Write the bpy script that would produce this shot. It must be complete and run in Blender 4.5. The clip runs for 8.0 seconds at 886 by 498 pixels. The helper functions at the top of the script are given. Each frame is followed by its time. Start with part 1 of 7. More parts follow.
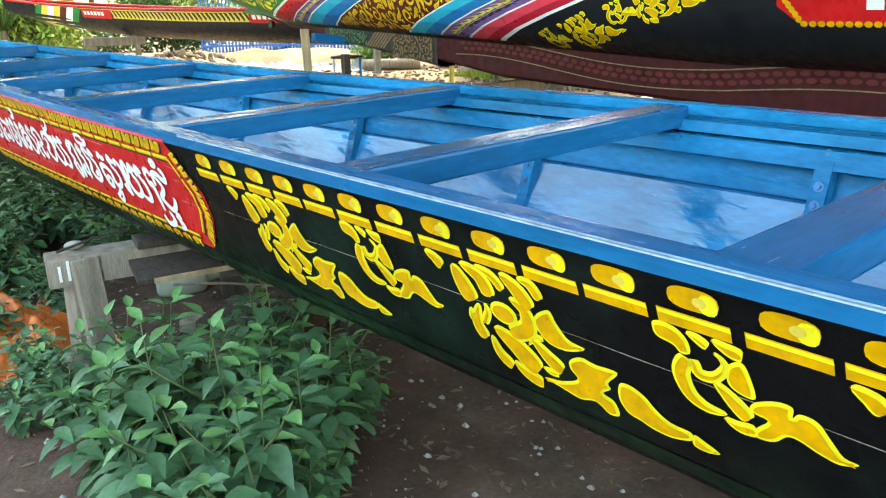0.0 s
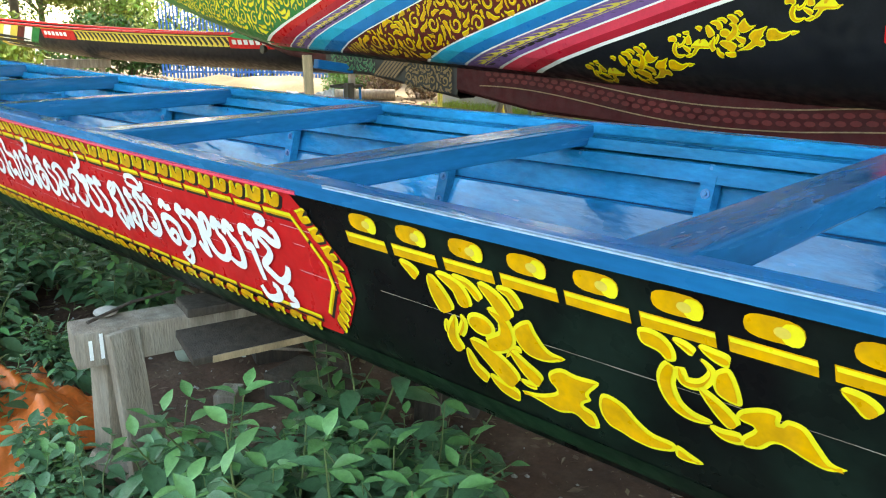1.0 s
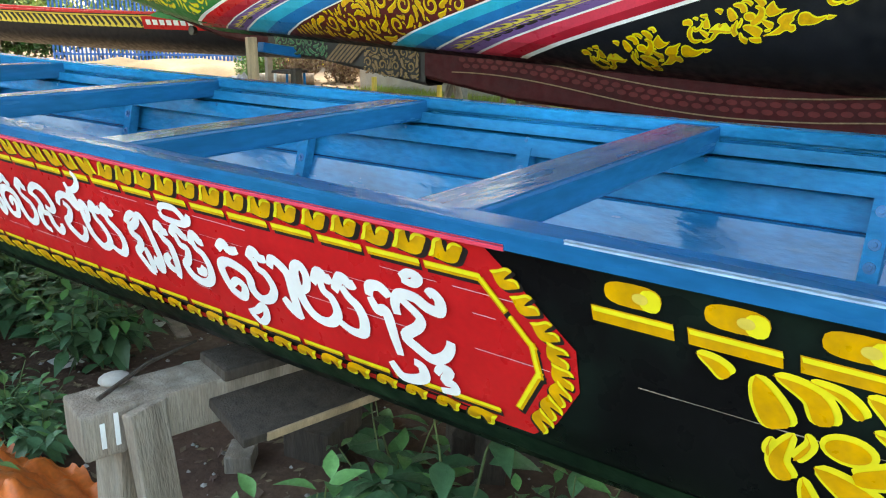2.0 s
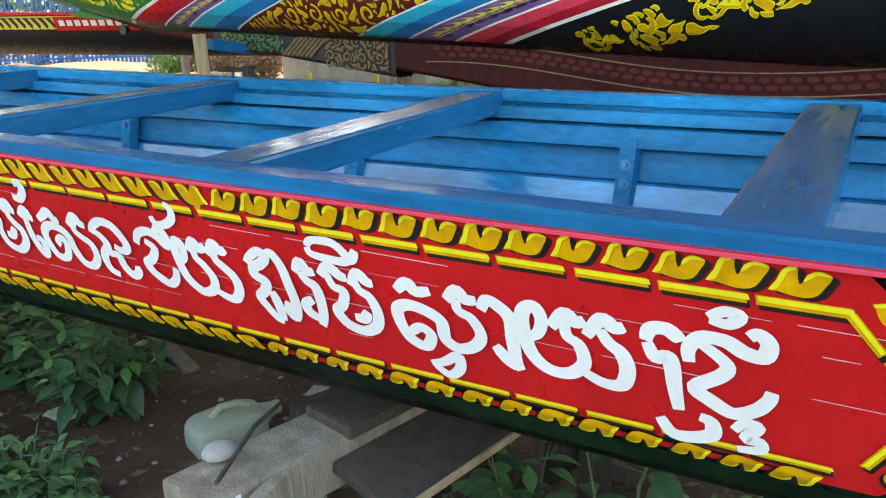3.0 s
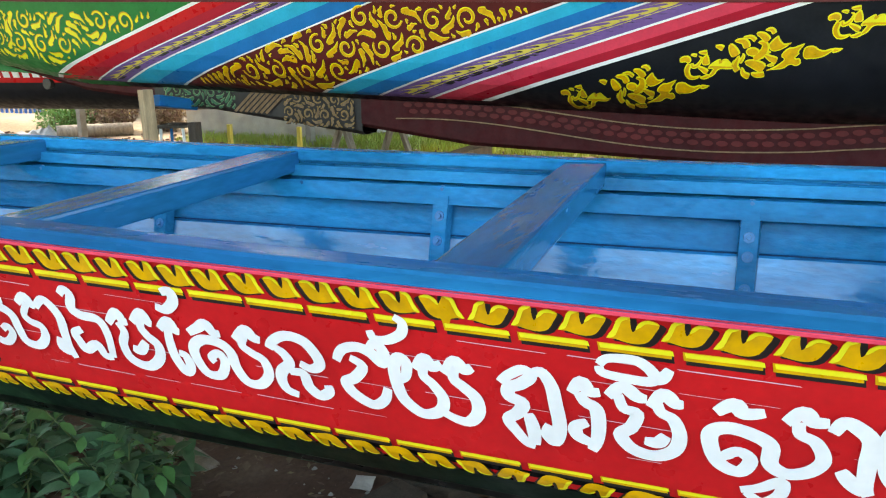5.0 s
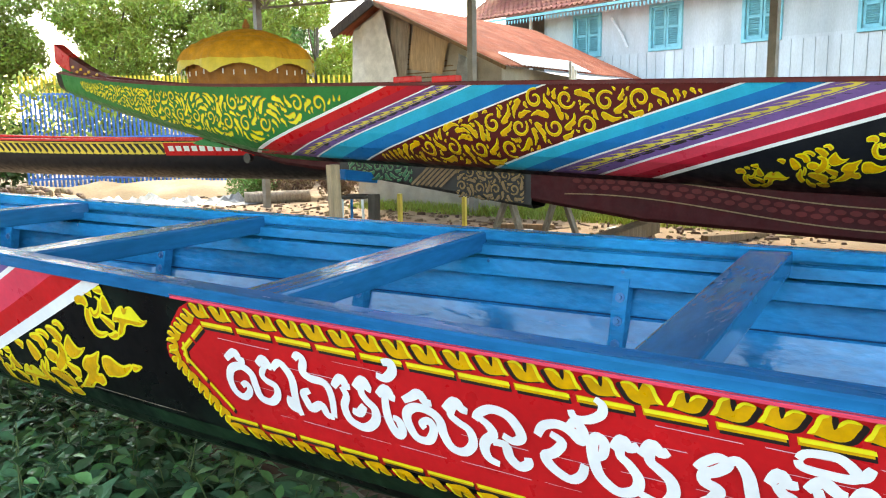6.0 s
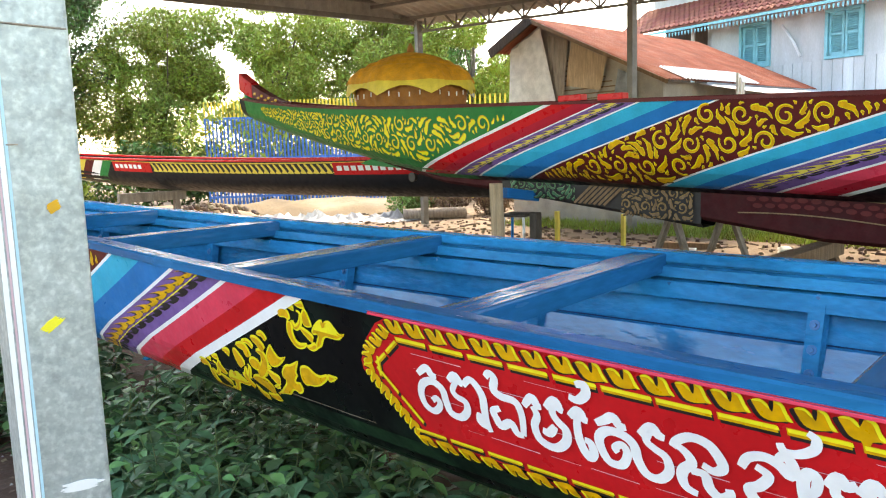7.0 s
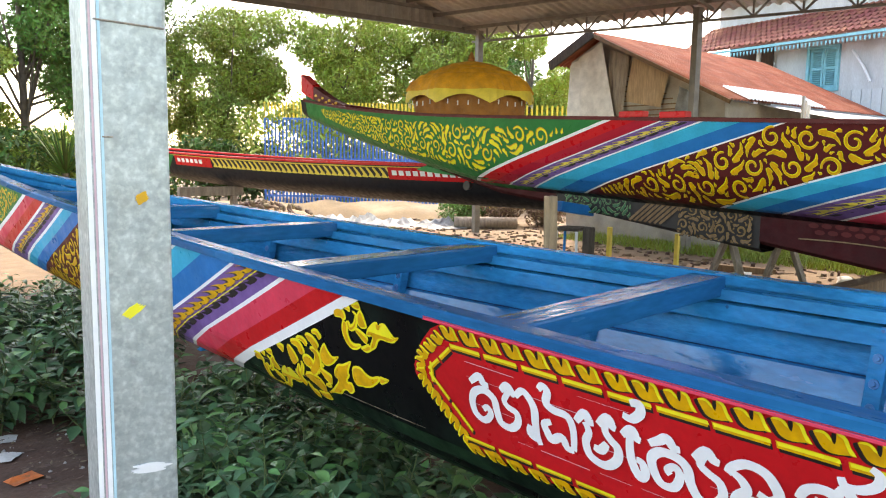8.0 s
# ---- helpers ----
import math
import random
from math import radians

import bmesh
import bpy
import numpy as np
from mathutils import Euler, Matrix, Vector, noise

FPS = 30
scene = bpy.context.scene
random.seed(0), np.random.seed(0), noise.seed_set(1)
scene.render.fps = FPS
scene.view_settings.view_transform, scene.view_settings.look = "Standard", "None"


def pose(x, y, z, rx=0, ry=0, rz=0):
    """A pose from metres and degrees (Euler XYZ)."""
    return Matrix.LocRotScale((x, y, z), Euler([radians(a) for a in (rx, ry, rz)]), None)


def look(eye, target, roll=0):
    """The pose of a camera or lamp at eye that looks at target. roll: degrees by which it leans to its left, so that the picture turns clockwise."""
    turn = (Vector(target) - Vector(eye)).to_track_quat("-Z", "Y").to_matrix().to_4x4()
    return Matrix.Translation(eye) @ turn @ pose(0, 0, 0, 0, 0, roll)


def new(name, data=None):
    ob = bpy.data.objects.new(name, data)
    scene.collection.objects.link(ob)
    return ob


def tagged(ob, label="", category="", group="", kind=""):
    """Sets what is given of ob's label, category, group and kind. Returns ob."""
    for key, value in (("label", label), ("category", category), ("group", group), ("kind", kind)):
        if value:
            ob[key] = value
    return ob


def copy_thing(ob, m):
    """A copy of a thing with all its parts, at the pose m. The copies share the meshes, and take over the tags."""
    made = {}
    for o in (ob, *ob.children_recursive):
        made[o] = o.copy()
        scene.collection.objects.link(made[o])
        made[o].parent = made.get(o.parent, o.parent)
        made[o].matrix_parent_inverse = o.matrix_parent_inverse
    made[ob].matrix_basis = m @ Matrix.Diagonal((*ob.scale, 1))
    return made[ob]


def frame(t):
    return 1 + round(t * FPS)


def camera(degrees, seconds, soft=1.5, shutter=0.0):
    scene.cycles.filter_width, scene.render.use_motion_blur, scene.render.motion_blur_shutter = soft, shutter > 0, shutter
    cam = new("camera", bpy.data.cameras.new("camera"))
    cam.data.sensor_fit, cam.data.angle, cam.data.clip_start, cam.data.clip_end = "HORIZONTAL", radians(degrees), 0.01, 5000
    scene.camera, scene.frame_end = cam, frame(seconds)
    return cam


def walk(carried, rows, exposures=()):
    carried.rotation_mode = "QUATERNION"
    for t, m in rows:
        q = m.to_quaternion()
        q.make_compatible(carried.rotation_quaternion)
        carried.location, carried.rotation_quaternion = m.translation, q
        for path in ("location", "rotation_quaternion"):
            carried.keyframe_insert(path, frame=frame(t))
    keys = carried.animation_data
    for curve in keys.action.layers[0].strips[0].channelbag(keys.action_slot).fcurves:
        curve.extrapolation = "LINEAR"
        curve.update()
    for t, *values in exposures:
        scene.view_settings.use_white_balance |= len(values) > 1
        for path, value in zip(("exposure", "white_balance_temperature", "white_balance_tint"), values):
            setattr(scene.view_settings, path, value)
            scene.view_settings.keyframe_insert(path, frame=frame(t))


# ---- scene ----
cam = camera(59.3, 8.0, soft=1.1)
EXPOSURES = [(0.0, 3.52, 8900, -4), (3.0, 3.14, 8700, 2), (5.5, 3.30, 8600, 2), (8.0, 2.92, 8700, 12)]
PATH = [
    (0, (0.203, 0.555, 1.689), (1.439, 2.004, 1.080), -1.1),
    (0.5, (0.174, 0.996, 1.644), (1.432, 2.447, 1.087), -0.2),
    (1, (0.140, 1.456, 1.641), (1.490, 2.832, 1.107), 0.6),
    (1.5, (0.168, 1.915, 1.606), (1.588, 3.209, 1.048), 0.2),
    (1.7, (0.171, 2.068, 1.625), (1.627, 3.316, 1.058), 0.7),
    (2.8, (0.074, 2.795, 1.629), (1.682, 3.830, 1.044), -0.2),
    (3, (0.086, 2.924, 1.604), (1.713, 3.923, 1.009), -1.0),
    (3.5, (0.160, 3.224, 1.624), (1.823, 4.171, 1.042), -5.2),
    (4, (0.180, 3.399, 1.615), (1.885, 4.276, 1.045), -2.8),
    (4.2, (0.152, 3.464, 1.632), (1.891, 4.283, 1.077), -1.8),
    (5.3, (-0.101, 3.624, 1.700), (1.687, 4.378, 1.218), -0.7),
    (5.5, (-0.131, 3.608, 1.728), (1.614, 4.473, 1.272), -0.9),
    (6, (-0.212, 3.631, 1.745), (1.420, 4.743, 1.428), -1.0),
    (6.5, (-0.242, 3.664, 1.764), (1.234, 4.983, 1.477), -1.9),
    (7, (-0.301, 3.683, 1.767), (1.091, 5.094, 1.501), -1.9),
    (7.5, (-0.330, 3.683, 1.769), (1.013, 5.148, 1.544), 0.1),
    (8, (-0.334, 3.694, 1.770), (0.971, 5.191, 1.526), 0.9),
]
walk(cam, [(t, look(eye, target, roll)) for t, eye, target, roll in PATH], EXPOSURES)

# ---- world and sun ----
SUN_EL, SUN_AZ = 50.0, 40.0   # degrees; azimuth from +y towards +x
world = bpy.data.worlds.new("sky")
scene.world = world
world.use_nodes = True
wn = world.node_tree
wn.nodes.clear()
w_out = wn.nodes.new("ShaderNodeOutputWorld")
w_bg = wn.nodes.new("ShaderNodeBackground")
w_sky = wn.nodes.new("ShaderNodeTexSky")
w_sky.sky_type = "NISHITA"
w_sky.sun_disc = False
w_sky.sun_elevation = radians(SUN_EL)
w_sky.sun_rotation = radians(SUN_AZ)
w_sky.air_density, w_sky.dust_density, w_sky.ozone_density = 1.0, 1.5, 1.0
w_bg.inputs["Strength"].default_value = 0.15
wn.links.new(w_sky.outputs[0], w_bg.inputs[0])
wn.links.new(w_bg.outputs[0], w_out.inputs[0])
sun = new("sun", bpy.data.lights.new("sun", "SUN"))
sun.data.energy, sun.data.angle, sun.data.color = 0.8, radians(10.0), (1.0, 0.94, 0.84)
az, el = radians(SUN_AZ), radians(SUN_EL)
sun.matrix_world = look((math.sin(az) * math.cos(el) * 30, math.cos(az) * math.cos(el) * 30, math.sin(el) * 30), (0, 0, 0))


# ---- materials ----
def material(name, colour, rough=0.6, metal=0.0, var=0.25, scale=6.0, fine=60.0, bump=0.15, bump_scale=40.0,
             second=None, second_amount=0.35, second_scale=3.0, streak=None, coat=0.0, island=0.0, spec=0.5, rough_var=0.15):
    """Principled paint or surface: coarse and fine variation, optional second colour in patches, relief."""
    m = bpy.data.materials.new(name)
    m.use_nodes = True
    nt = m.node_tree
    b = nt.nodes["Principled BSDF"]
    tc = nt.nodes.new("ShaderNodeTexCoord")
    mp = nt.nodes.new("ShaderNodeMapping")
    if streak:
        mp.inputs["Scale"].default_value = streak
    nt.links.new(tc.outputs["Object"], mp.inputs[0])

    def tex(sc, detail=4.0):
        n = nt.nodes.new("ShaderNodeTexNoise")
        n.inputs["Scale"].default_value, n.inputs["Detail"].default_value = sc, detail
        nt.links.new(mp.outputs[0], n.inputs["Vector"])
        return n.outputs[0]

    def ramp(sock, lo, hi, a, c):
        r = nt.nodes.new("ShaderNodeMapRange")
        for k, v in zip(("From Min", "From Max", "To Min", "To Max"), (lo, hi, a, c)):
            r.inputs[k].default_value = v
        nt.links.new(sock, r.inputs[0])
        return r.outputs[0]

    big, small = tex(scale), tex(fine, 2.0)
    base = nt.nodes.new("ShaderNodeRGB")
    base.outputs[0].default_value = (*colour, 1)
    col = base.outputs[0]
    if second:
        mx = nt.nodes.new("ShaderNodeMixRGB")
        nt.links.new(ramp(tex(second_scale, 6.0), 0.5 - 0.02, 0.5 + 0.16, 0.0, second_amount), mx.inputs[0])
        nt.links.new(col, mx.inputs[1])
        mx.inputs[2].default_value = (*second, 1)
        col = mx.outputs[0]
    hs = nt.nodes.new("ShaderNodeHueSaturation")
    nt.links.new(col, hs.inputs["Color"])
    mul = nt.nodes.new("ShaderNodeMath")
    mul.operation = "MULTIPLY"
    nt.links.new(ramp(big, 0.25, 0.75, 1 - var, 1 + var), mul.inputs[0])
    nt.links.new(ramp(small, 0.25, 0.75, 1 - var * 0.5, 1 + var * 0.5), mul.inputs[1])
    val = mul.outputs[0]
    if island:
        oi = nt.nodes.new("ShaderNodeObjectInfo")
        ge = nt.nodes.new("ShaderNodeNewGeometry")
        ad = nt.nodes.new("ShaderNodeMath")
        ad.operation = "ADD"
        nt.links.new(oi.outputs["Random"], ad.inputs[0])
        nt.links.new(ge.outputs["Random Per Island"], ad.inputs[1])
        m2 = nt.nodes.new("ShaderNodeMath")
        m2.operation = "MULTIPLY"
        nt.links.new(ramp(ad.outputs[0], 0.0, 2.0, 1 - island, 1 + island), m2.inputs[0])
        nt.links.new(val, m2.inputs[1])
        val = m2.outputs[0]
        nt.links.new(ramp(ge.outputs["Random Per Island"], 0, 1, 0.5 - island * 0.06, 0.5 + island * 0.06), hs.inputs["Hue"])
    nt.links.new(val, hs.inputs["Value"])
    nt.links.new(hs.outputs[0], b.inputs["Base Color"])
    nt.links.new(ramp(tex(scale * 2.3), 0.3, 0.7, max(0.02, rough - rough_var), min(1, rough + rough_var)), b.inputs["Roughness"])
    b.inputs["Metallic"].default_value = metal
    b.inputs["Specular IOR Level"].default_value = spec
    b.inputs["Coat Weight"].default_value = coat
    b.inputs["Coat Roughness"].default_value = 0.12
    if bump:
        bp = nt.nodes.new("ShaderNodeBump")
        bp.inputs["Strength"].default_value, bp.inputs["Distance"].default_value = bump, 0.01
        nt.links.new(tex(bump_scale, 5.0), bp.inputs["Height"])
        nt.links.new(bp.outputs[0], b.inputs["Normal"])
    return m


M = {}
M["blue"] = material("blue_gloss_paint", (0.0, 0.165, 0.35), 0.2, spec=0.10, var=0.36, scale=5, bump=0.75, bump_scale=24, streak=(1, 0.35, 1),
                     second=(0.0, 0.22, 0.44), second_amount=0.6, second_scale=4)
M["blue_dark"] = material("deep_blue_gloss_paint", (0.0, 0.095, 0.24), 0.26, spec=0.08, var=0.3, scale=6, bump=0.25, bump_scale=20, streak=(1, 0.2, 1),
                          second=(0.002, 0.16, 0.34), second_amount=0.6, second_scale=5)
M["blue_wet"] = material("wet_gloss_light_blue_paint", (0.0, 0.135, 0.31), 0.17, var=0.36, scale=6, bump=1.0, bump_scale=13, streak=(1, 0.3, 1), spec=0.85,
                         second=(0.0, 0.25, 0.48), second_amount=0.7, second_scale=3, rough_var=0.13)
M["wear"] = material("worn_pale_edge", (0.26, 0.40, 0.54), 0.5, var=0.3, scale=25)
M["woodpale"] = material("pale_sawn_wood", (0.44, 0.31, 0.19), 0.8, var=0.3, bump=0.3, streak=(5, 5, 0.5))
M["bench"] = material("bench_blue_paint", (0.0, 0.095, 0.24), 0.17, spec=0.25, var=0.3, scale=6, bump=0.3, bump_scale=22, streak=(0.2, 1, 1),
                      second=(0.003, 0.11, 0.22), second_amount=0.35, second_scale=5)
M["black"] = material("black_gloss_paint", (0.005, 0.005, 0.0055), 0.34, var=0.3, bump=0.1, bump_scale=12, second=(0.008, 0.02, 0.014), second_amount=0.6, spec=0.07)
M["black_far"] = material("black_satin_paint", (0.008, 0.009, 0.013), 0.45, var=0.3, bump=0.1, bump_scale=12, spec=0.25)
M["hull_bottom"] = material("green_black_hull_stain", (0.005, 0.014, 0.009), 0.45, var=0.4, bump=0.2, bump_scale=14, second=(0.012, 0.04, 0.018), second_amount=0.8, second_scale=4, spec=0.12)
M["red"] = material("red_gloss_paint", (0.56, 0.012, 0.016), 0.35, spec=0.22, var=0.12, bump=0.08, bump_scale=18)
M["pink"] = material("pink_red_paint", (0.68, 0.05, 0.09), 0.4, spec=0.22, var=0.12, bump=0.06)
M["crimson"] = material("crimson_paint", (0.42, 0.012, 0.03), 0.4, spec=0.22, var=0.12, bump=0.06)
M["white"] = material("white_paint", (0.8, 0.8, 0.79), 0.45, var=0.06, bump=0.08)
M["teal"] = material("turquoise_paint", (0.0, 0.37, 0.56), 0.4, spec=0.22, var=0.12, bump=0.06)
M["sea"] = material("sea_blue_paint", (0.0, 0.15, 0.42), 0.4, spec=0.22, var=0.12, bump=0.06)
M["purple"] = material("purple_paint", (0.17, 0.09, 0.27), 0.45, spec=0.22, var=0.15, bump=0.06)
M["maroon"] = material("maroon_paint", (0.10, 0.010, 0.010), 0.5, spec=0.25, var=0.2, bump=0.06)
M["keelred"] = material("dark_red_keel_paint", (0.05, 0.005, 0.006), 0.65, spec=0.2, var=0.25, bump=0.1)
M["green"] = material("green_paint", (0.014, 0.175, 0.045), 0.42, spec=0.22, var=0.15, bump=0.06)
M["gold"] = material("gold_ochre_paint", (0.68, 0.35, 0.006), 0.4, var=0.2, scale=20, bump=0.1)
M["lemon"] = material("lemon_yellow_paint", (0.82, 0.72, 0.03), 0.42, var=0.1, bump=0.06)
M["paleg"] = material("pale_gold_paint", (0.68, 0.52, 0.08), 0.45, var=0.15, bump=0.06)
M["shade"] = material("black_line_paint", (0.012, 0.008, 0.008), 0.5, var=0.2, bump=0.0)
M["palepink"] = material("pale_pink_line", (0.62, 0.42, 0.46), 0.5, var=0.1)
M["paleblue"] = material("pale_blue_line", (0.40, 0.62, 0.70), 0.5, var=0.1)
M["galv"] = material("galvanised_steel", (0.36, 0.40, 0.39), 0.5, metal=0.5, var=0.22, scale=45, fine=130, bump=0.05, second=(0.56, 0.61, 0.58), second_scale=110, second_amount=0.55)
M["steel"] = material("dull_roof_steel", (0.22, 0.205, 0.185), 0.55, metal=0.4, var=0.2, bump=0.05)
M["roofsheet"] = material("grey_corrugated_sheet", (0.40, 0.38, 0.345), 0.5, metal=0.25, var=0.2, bump=0.05, second=(0.30, 0.27, 0.23), second_scale=1.5, second_amount=0.5)
# near-black blue that paints the shadow lines between the inner boards
M["seam_shade"] = material("dark_seam_shade", (0.002, 0.03, 0.085), 0.6, spec=0.1, var=0.3, scale=12, bump=0.2)
M["bolt"] = material("painted_bolt", (0.03, 0.16, 0.34), 0.35, metal=0.3, var=0.3, bump=0.1)
M["wood"] = material("weathered_grey_wood", (0.26, 0.21, 0.165), 0.85, var=0.35, scale=4, bump=0.6, bump_scale=30, streak=(4, 4, 0.6), second=(0.36, 0.32, 0.27), second_scale=6, second_amount=0.5)
M["woodbrown"] = material("brown_wood", (0.20, 0.12, 0.065), 0.8, var=0.35, bump=0.4, streak=(5, 5, 0.5))
M["hull_leaf"] = material("dark_green_leaf_paint", (0.035, 0.13, 0.06), 0.6, var=0.3, bump=0.1)
M["keelgold"] = material("dull_gold_line", (0.30, 0.17, 0.035), 0.6, var=0.3, bump=0.1)
M["leafrim"] = material("pale_green_leaf_edge", (0.20, 0.30, 0.14), 0.6, var=0.2, bump=0.1)
# dark wood; also paints shade on the inner trestle legs and the porch
M["wooddark"] = material("dark_wood", (0.06, 0.045, 0.035), 0.85, var=0.35, bump=0.5, streak=(4, 4, 0.6))
M["leaf"] = material("weed_leaf", (0.072, 0.165, 0.072), 0.42, var=0.2, island=0.55, bump=0.15, bump_scale=60, spec=0.35)
M["leafnew"] = material("young_weed_leaf", (0.11, 0.25, 0.075), 0.45, var=0.2, island=0.35, bump=0.1)
M["stem"] = material("weed_stem", (0.12, 0.17, 0.06), 0.7, var=0.2, bump=0.1)
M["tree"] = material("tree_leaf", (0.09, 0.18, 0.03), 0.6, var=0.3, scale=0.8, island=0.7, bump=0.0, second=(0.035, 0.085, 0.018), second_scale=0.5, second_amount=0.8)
# lighter, yellower leaf copy with the sunlight mixed into its colour
M["treelight"] = material("sun_tinted_tree_leaf", (0.26, 0.32, 0.045), 0.6, var=0.3, scale=0.8, island=0.6, bump=0.0, second=(0.13, 0.20, 0.03), second_scale=0.6, second_amount=0.7)
M["bark"] = material("tree_bark", (0.13, 0.1, 0.075), 0.9, var=0.3, bump=0.6)
M["sand"] = material("pale_sandy_soil", (0.25, 0.175, 0.10), 0.95, var=0.28, scale=1.3, fine=25, bump=0.7, bump_scale=18, second=(0.33, 0.26, 0.18), second_scale=0.8, second_amount=0.7)
M["cloth"] = material("amber_canopy_cloth", (0.66, 0.30, 0.02), 0.7, var=0.25, bump=0.15)
M["clothdark"] = material("brown_orange_cloth", (0.32, 0.12, 0.02), 0.75, var=0.25, bump=0.15)
M["tarp"] = material("orange_tarpaulin", (0.62, 0.145, 0.028), 0.5, var=0.3, scale=8, bump=0.4, bump_scale=12)
M["jug"] = material("milky_green_plastic", (0.42, 0.46, 0.36), 0.4, var=0.15, bump=0.1, second=(0.22, 0.2, 0.15), second_amount=0.4)
M["concrete"] = material("grey_concrete", (0.38, 0.36, 0.33), 0.9, var=0.2, bump=0.4)
M["housewall"] = material("blue_grey_board", (0.45, 0.49, 0.50), 0.7, var=0.2, scale=2, bump=0.2, streak=(1, 1, 0.2), island=0.15, second=(0.5, 0.56, 0.6), second_scale=5)
M["shutter"] = material("turquoise_shutter_paint", (0.16, 0.46, 0.53), 0.55, var=0.15, bump=0.1)
M["rust"] = material("rusted_iron_roof", (0.27, 0.075, 0.042), 0.8, spec=0.25, var=0.25, scale=2, bump=0.1, second=(0.34, 0.12, 0.07), second_scale=1.5, second_amount=0.8)
M["tile"] = material("red_roof_tile", (0.24, 0.075, 0.055), 0.75, var=0.25, scale=2, bump=0.2, island=0.25)
M["zinc"] = material("pale_zinc_sheet", (0.62, 0.64, 0.65), 0.45, metal=0.3, var=0.1, bump=0.05)
M["daub"] = material("grey_plaster_wall", (0.36, 0.33, 0.29), 0.9, var=0.25, scale=3, bump=0.4, second=(0.45, 0.36, 0.24), second_scale=2)
M["fenceblue"] = material("blue_fence_paint", (0.05, 0.17, 0.50), 0.5, var=0.2, bump=0.05)
M["fenceyellow"] = material("yellow_fence_paint", (0.70, 0.52, 0.06), 0.5, var=0.15, bump=0.05)
M["litter"] = material("dry_leaf_litter", (0.20, 0.135, 0.09), 0.9, var=0.3, island=0.6, bump=0.2)
M["paper"] = material("dirty_white_scrap", (0.6, 0.58, 0.54), 0.7, var=0.2, island=0.3, bump=0.1)
M["greysheet"] = material("grey_tarpaulin", (0.22, 0.23, 0.24), 0.6, var=0.3, bump=0.3)


def soil_material():
    """One ground: dark earth under and beside the shed, pale sandy soil in the open yard, grass patches."""
    m = material("ground_soil", (0.10, 0.052, 0.034), 0.95, var=0.35, scale=3, fine=40, bump=0.9, bump_scale=25, second=(0.16, 0.105, 0.07), second_scale=2.5, second_amount=0.7)
    nt = m.node_tree
    b = nt.nodes["Principled BSDF"]
    old = b.inputs["Base Color"].links[0].from_socket
    tc = nt.nodes.new("ShaderNodeTexCoord")
    sep = nt.nodes.new("ShaderNodeSeparateXYZ")
    nt.links.new(tc.outputs["Object"], sep.inputs[0])
    nz = nt.nodes.new("ShaderNodeTexNoise")
    nz.inputs["Scale"].default_value, nz.inputs["Detail"].default_value = 0.7, 6
    nt.links.new(tc.outputs["Object"], nz.inputs["Vector"])

    def math_node(op, a, c):
        n = nt.nodes.new("ShaderNodeMath")
        n.operation = op
        for i, v in enumerate((a, c)):
            if isinstance(v, (int, float)):
                n.inputs[i].default_value = v
            else:
                nt.links.new(v, n.inputs[i])
        return n.outputs[0]

    # the dark strip follows the boats, x < 4.3 and y < 7
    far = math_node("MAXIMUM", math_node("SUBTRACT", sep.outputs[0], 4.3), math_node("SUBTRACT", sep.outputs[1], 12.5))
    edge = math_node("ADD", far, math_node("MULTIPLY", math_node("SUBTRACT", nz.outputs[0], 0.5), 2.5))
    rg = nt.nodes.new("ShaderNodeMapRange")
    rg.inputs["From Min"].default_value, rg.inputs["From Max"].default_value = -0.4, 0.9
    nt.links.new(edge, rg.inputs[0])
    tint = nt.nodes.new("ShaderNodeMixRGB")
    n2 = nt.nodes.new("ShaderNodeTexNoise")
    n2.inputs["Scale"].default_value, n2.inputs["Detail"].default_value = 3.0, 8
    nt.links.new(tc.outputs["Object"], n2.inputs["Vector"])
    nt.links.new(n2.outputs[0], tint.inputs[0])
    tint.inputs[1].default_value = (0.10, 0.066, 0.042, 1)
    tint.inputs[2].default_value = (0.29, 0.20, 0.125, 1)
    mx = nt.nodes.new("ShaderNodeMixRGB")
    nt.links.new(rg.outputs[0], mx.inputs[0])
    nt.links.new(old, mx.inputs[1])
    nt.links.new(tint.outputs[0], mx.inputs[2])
    nt.links.new(mx.outputs[0], b.inputs["Base Color"])
    return m


M["soil"] = soil_material()


# ---- building helpers ----
def mesh_of(name, verts, faces, mat, smooth=False):
    me = bpy.data.meshes.new(name)
    me.from_pydata([tuple(v) for v in verts], [], faces)
    me.update()
    if mat:
        me.materials.append(M[mat])
    if smooth:
        me.polygons.foreach_set("use_smooth", [True] * len(me.polygons))
    return me


def thing(name, label, category, at=(0, 0, 0), rz=0.0, group="", kind=""):
    ob = new(name)
    ob.empty_display_size = 0.1
    ob.matrix_basis = pose(*at, 0, 0, rz)
    return tagged(ob, label, category, group, kind)


def part(name, data, material_name, parent, label="", smooth=False):
    """data: a bmesh, (verts, faces) or a mesh, in the parent's space."""
    if isinstance(data, bmesh.types.BMesh):
        me = bpy.data.meshes.new(name)
        bmesh.ops.recalc_face_normals(data, faces=data.faces)
        data.to_mesh(me)
        data.free()
        if material_name:
            me.materials.append(M[material_name])
        if smooth:
            me.polygons.foreach_set("use_smooth", [True] * len(me.polygons))
    elif isinstance(data, tuple):
        me = mesh_of(name, data[0], data[1], material_name, smooth)
    else:
        me = data
    ob = new(name, me)
    ob.parent = parent
    return tagged(ob, label) if label else ob


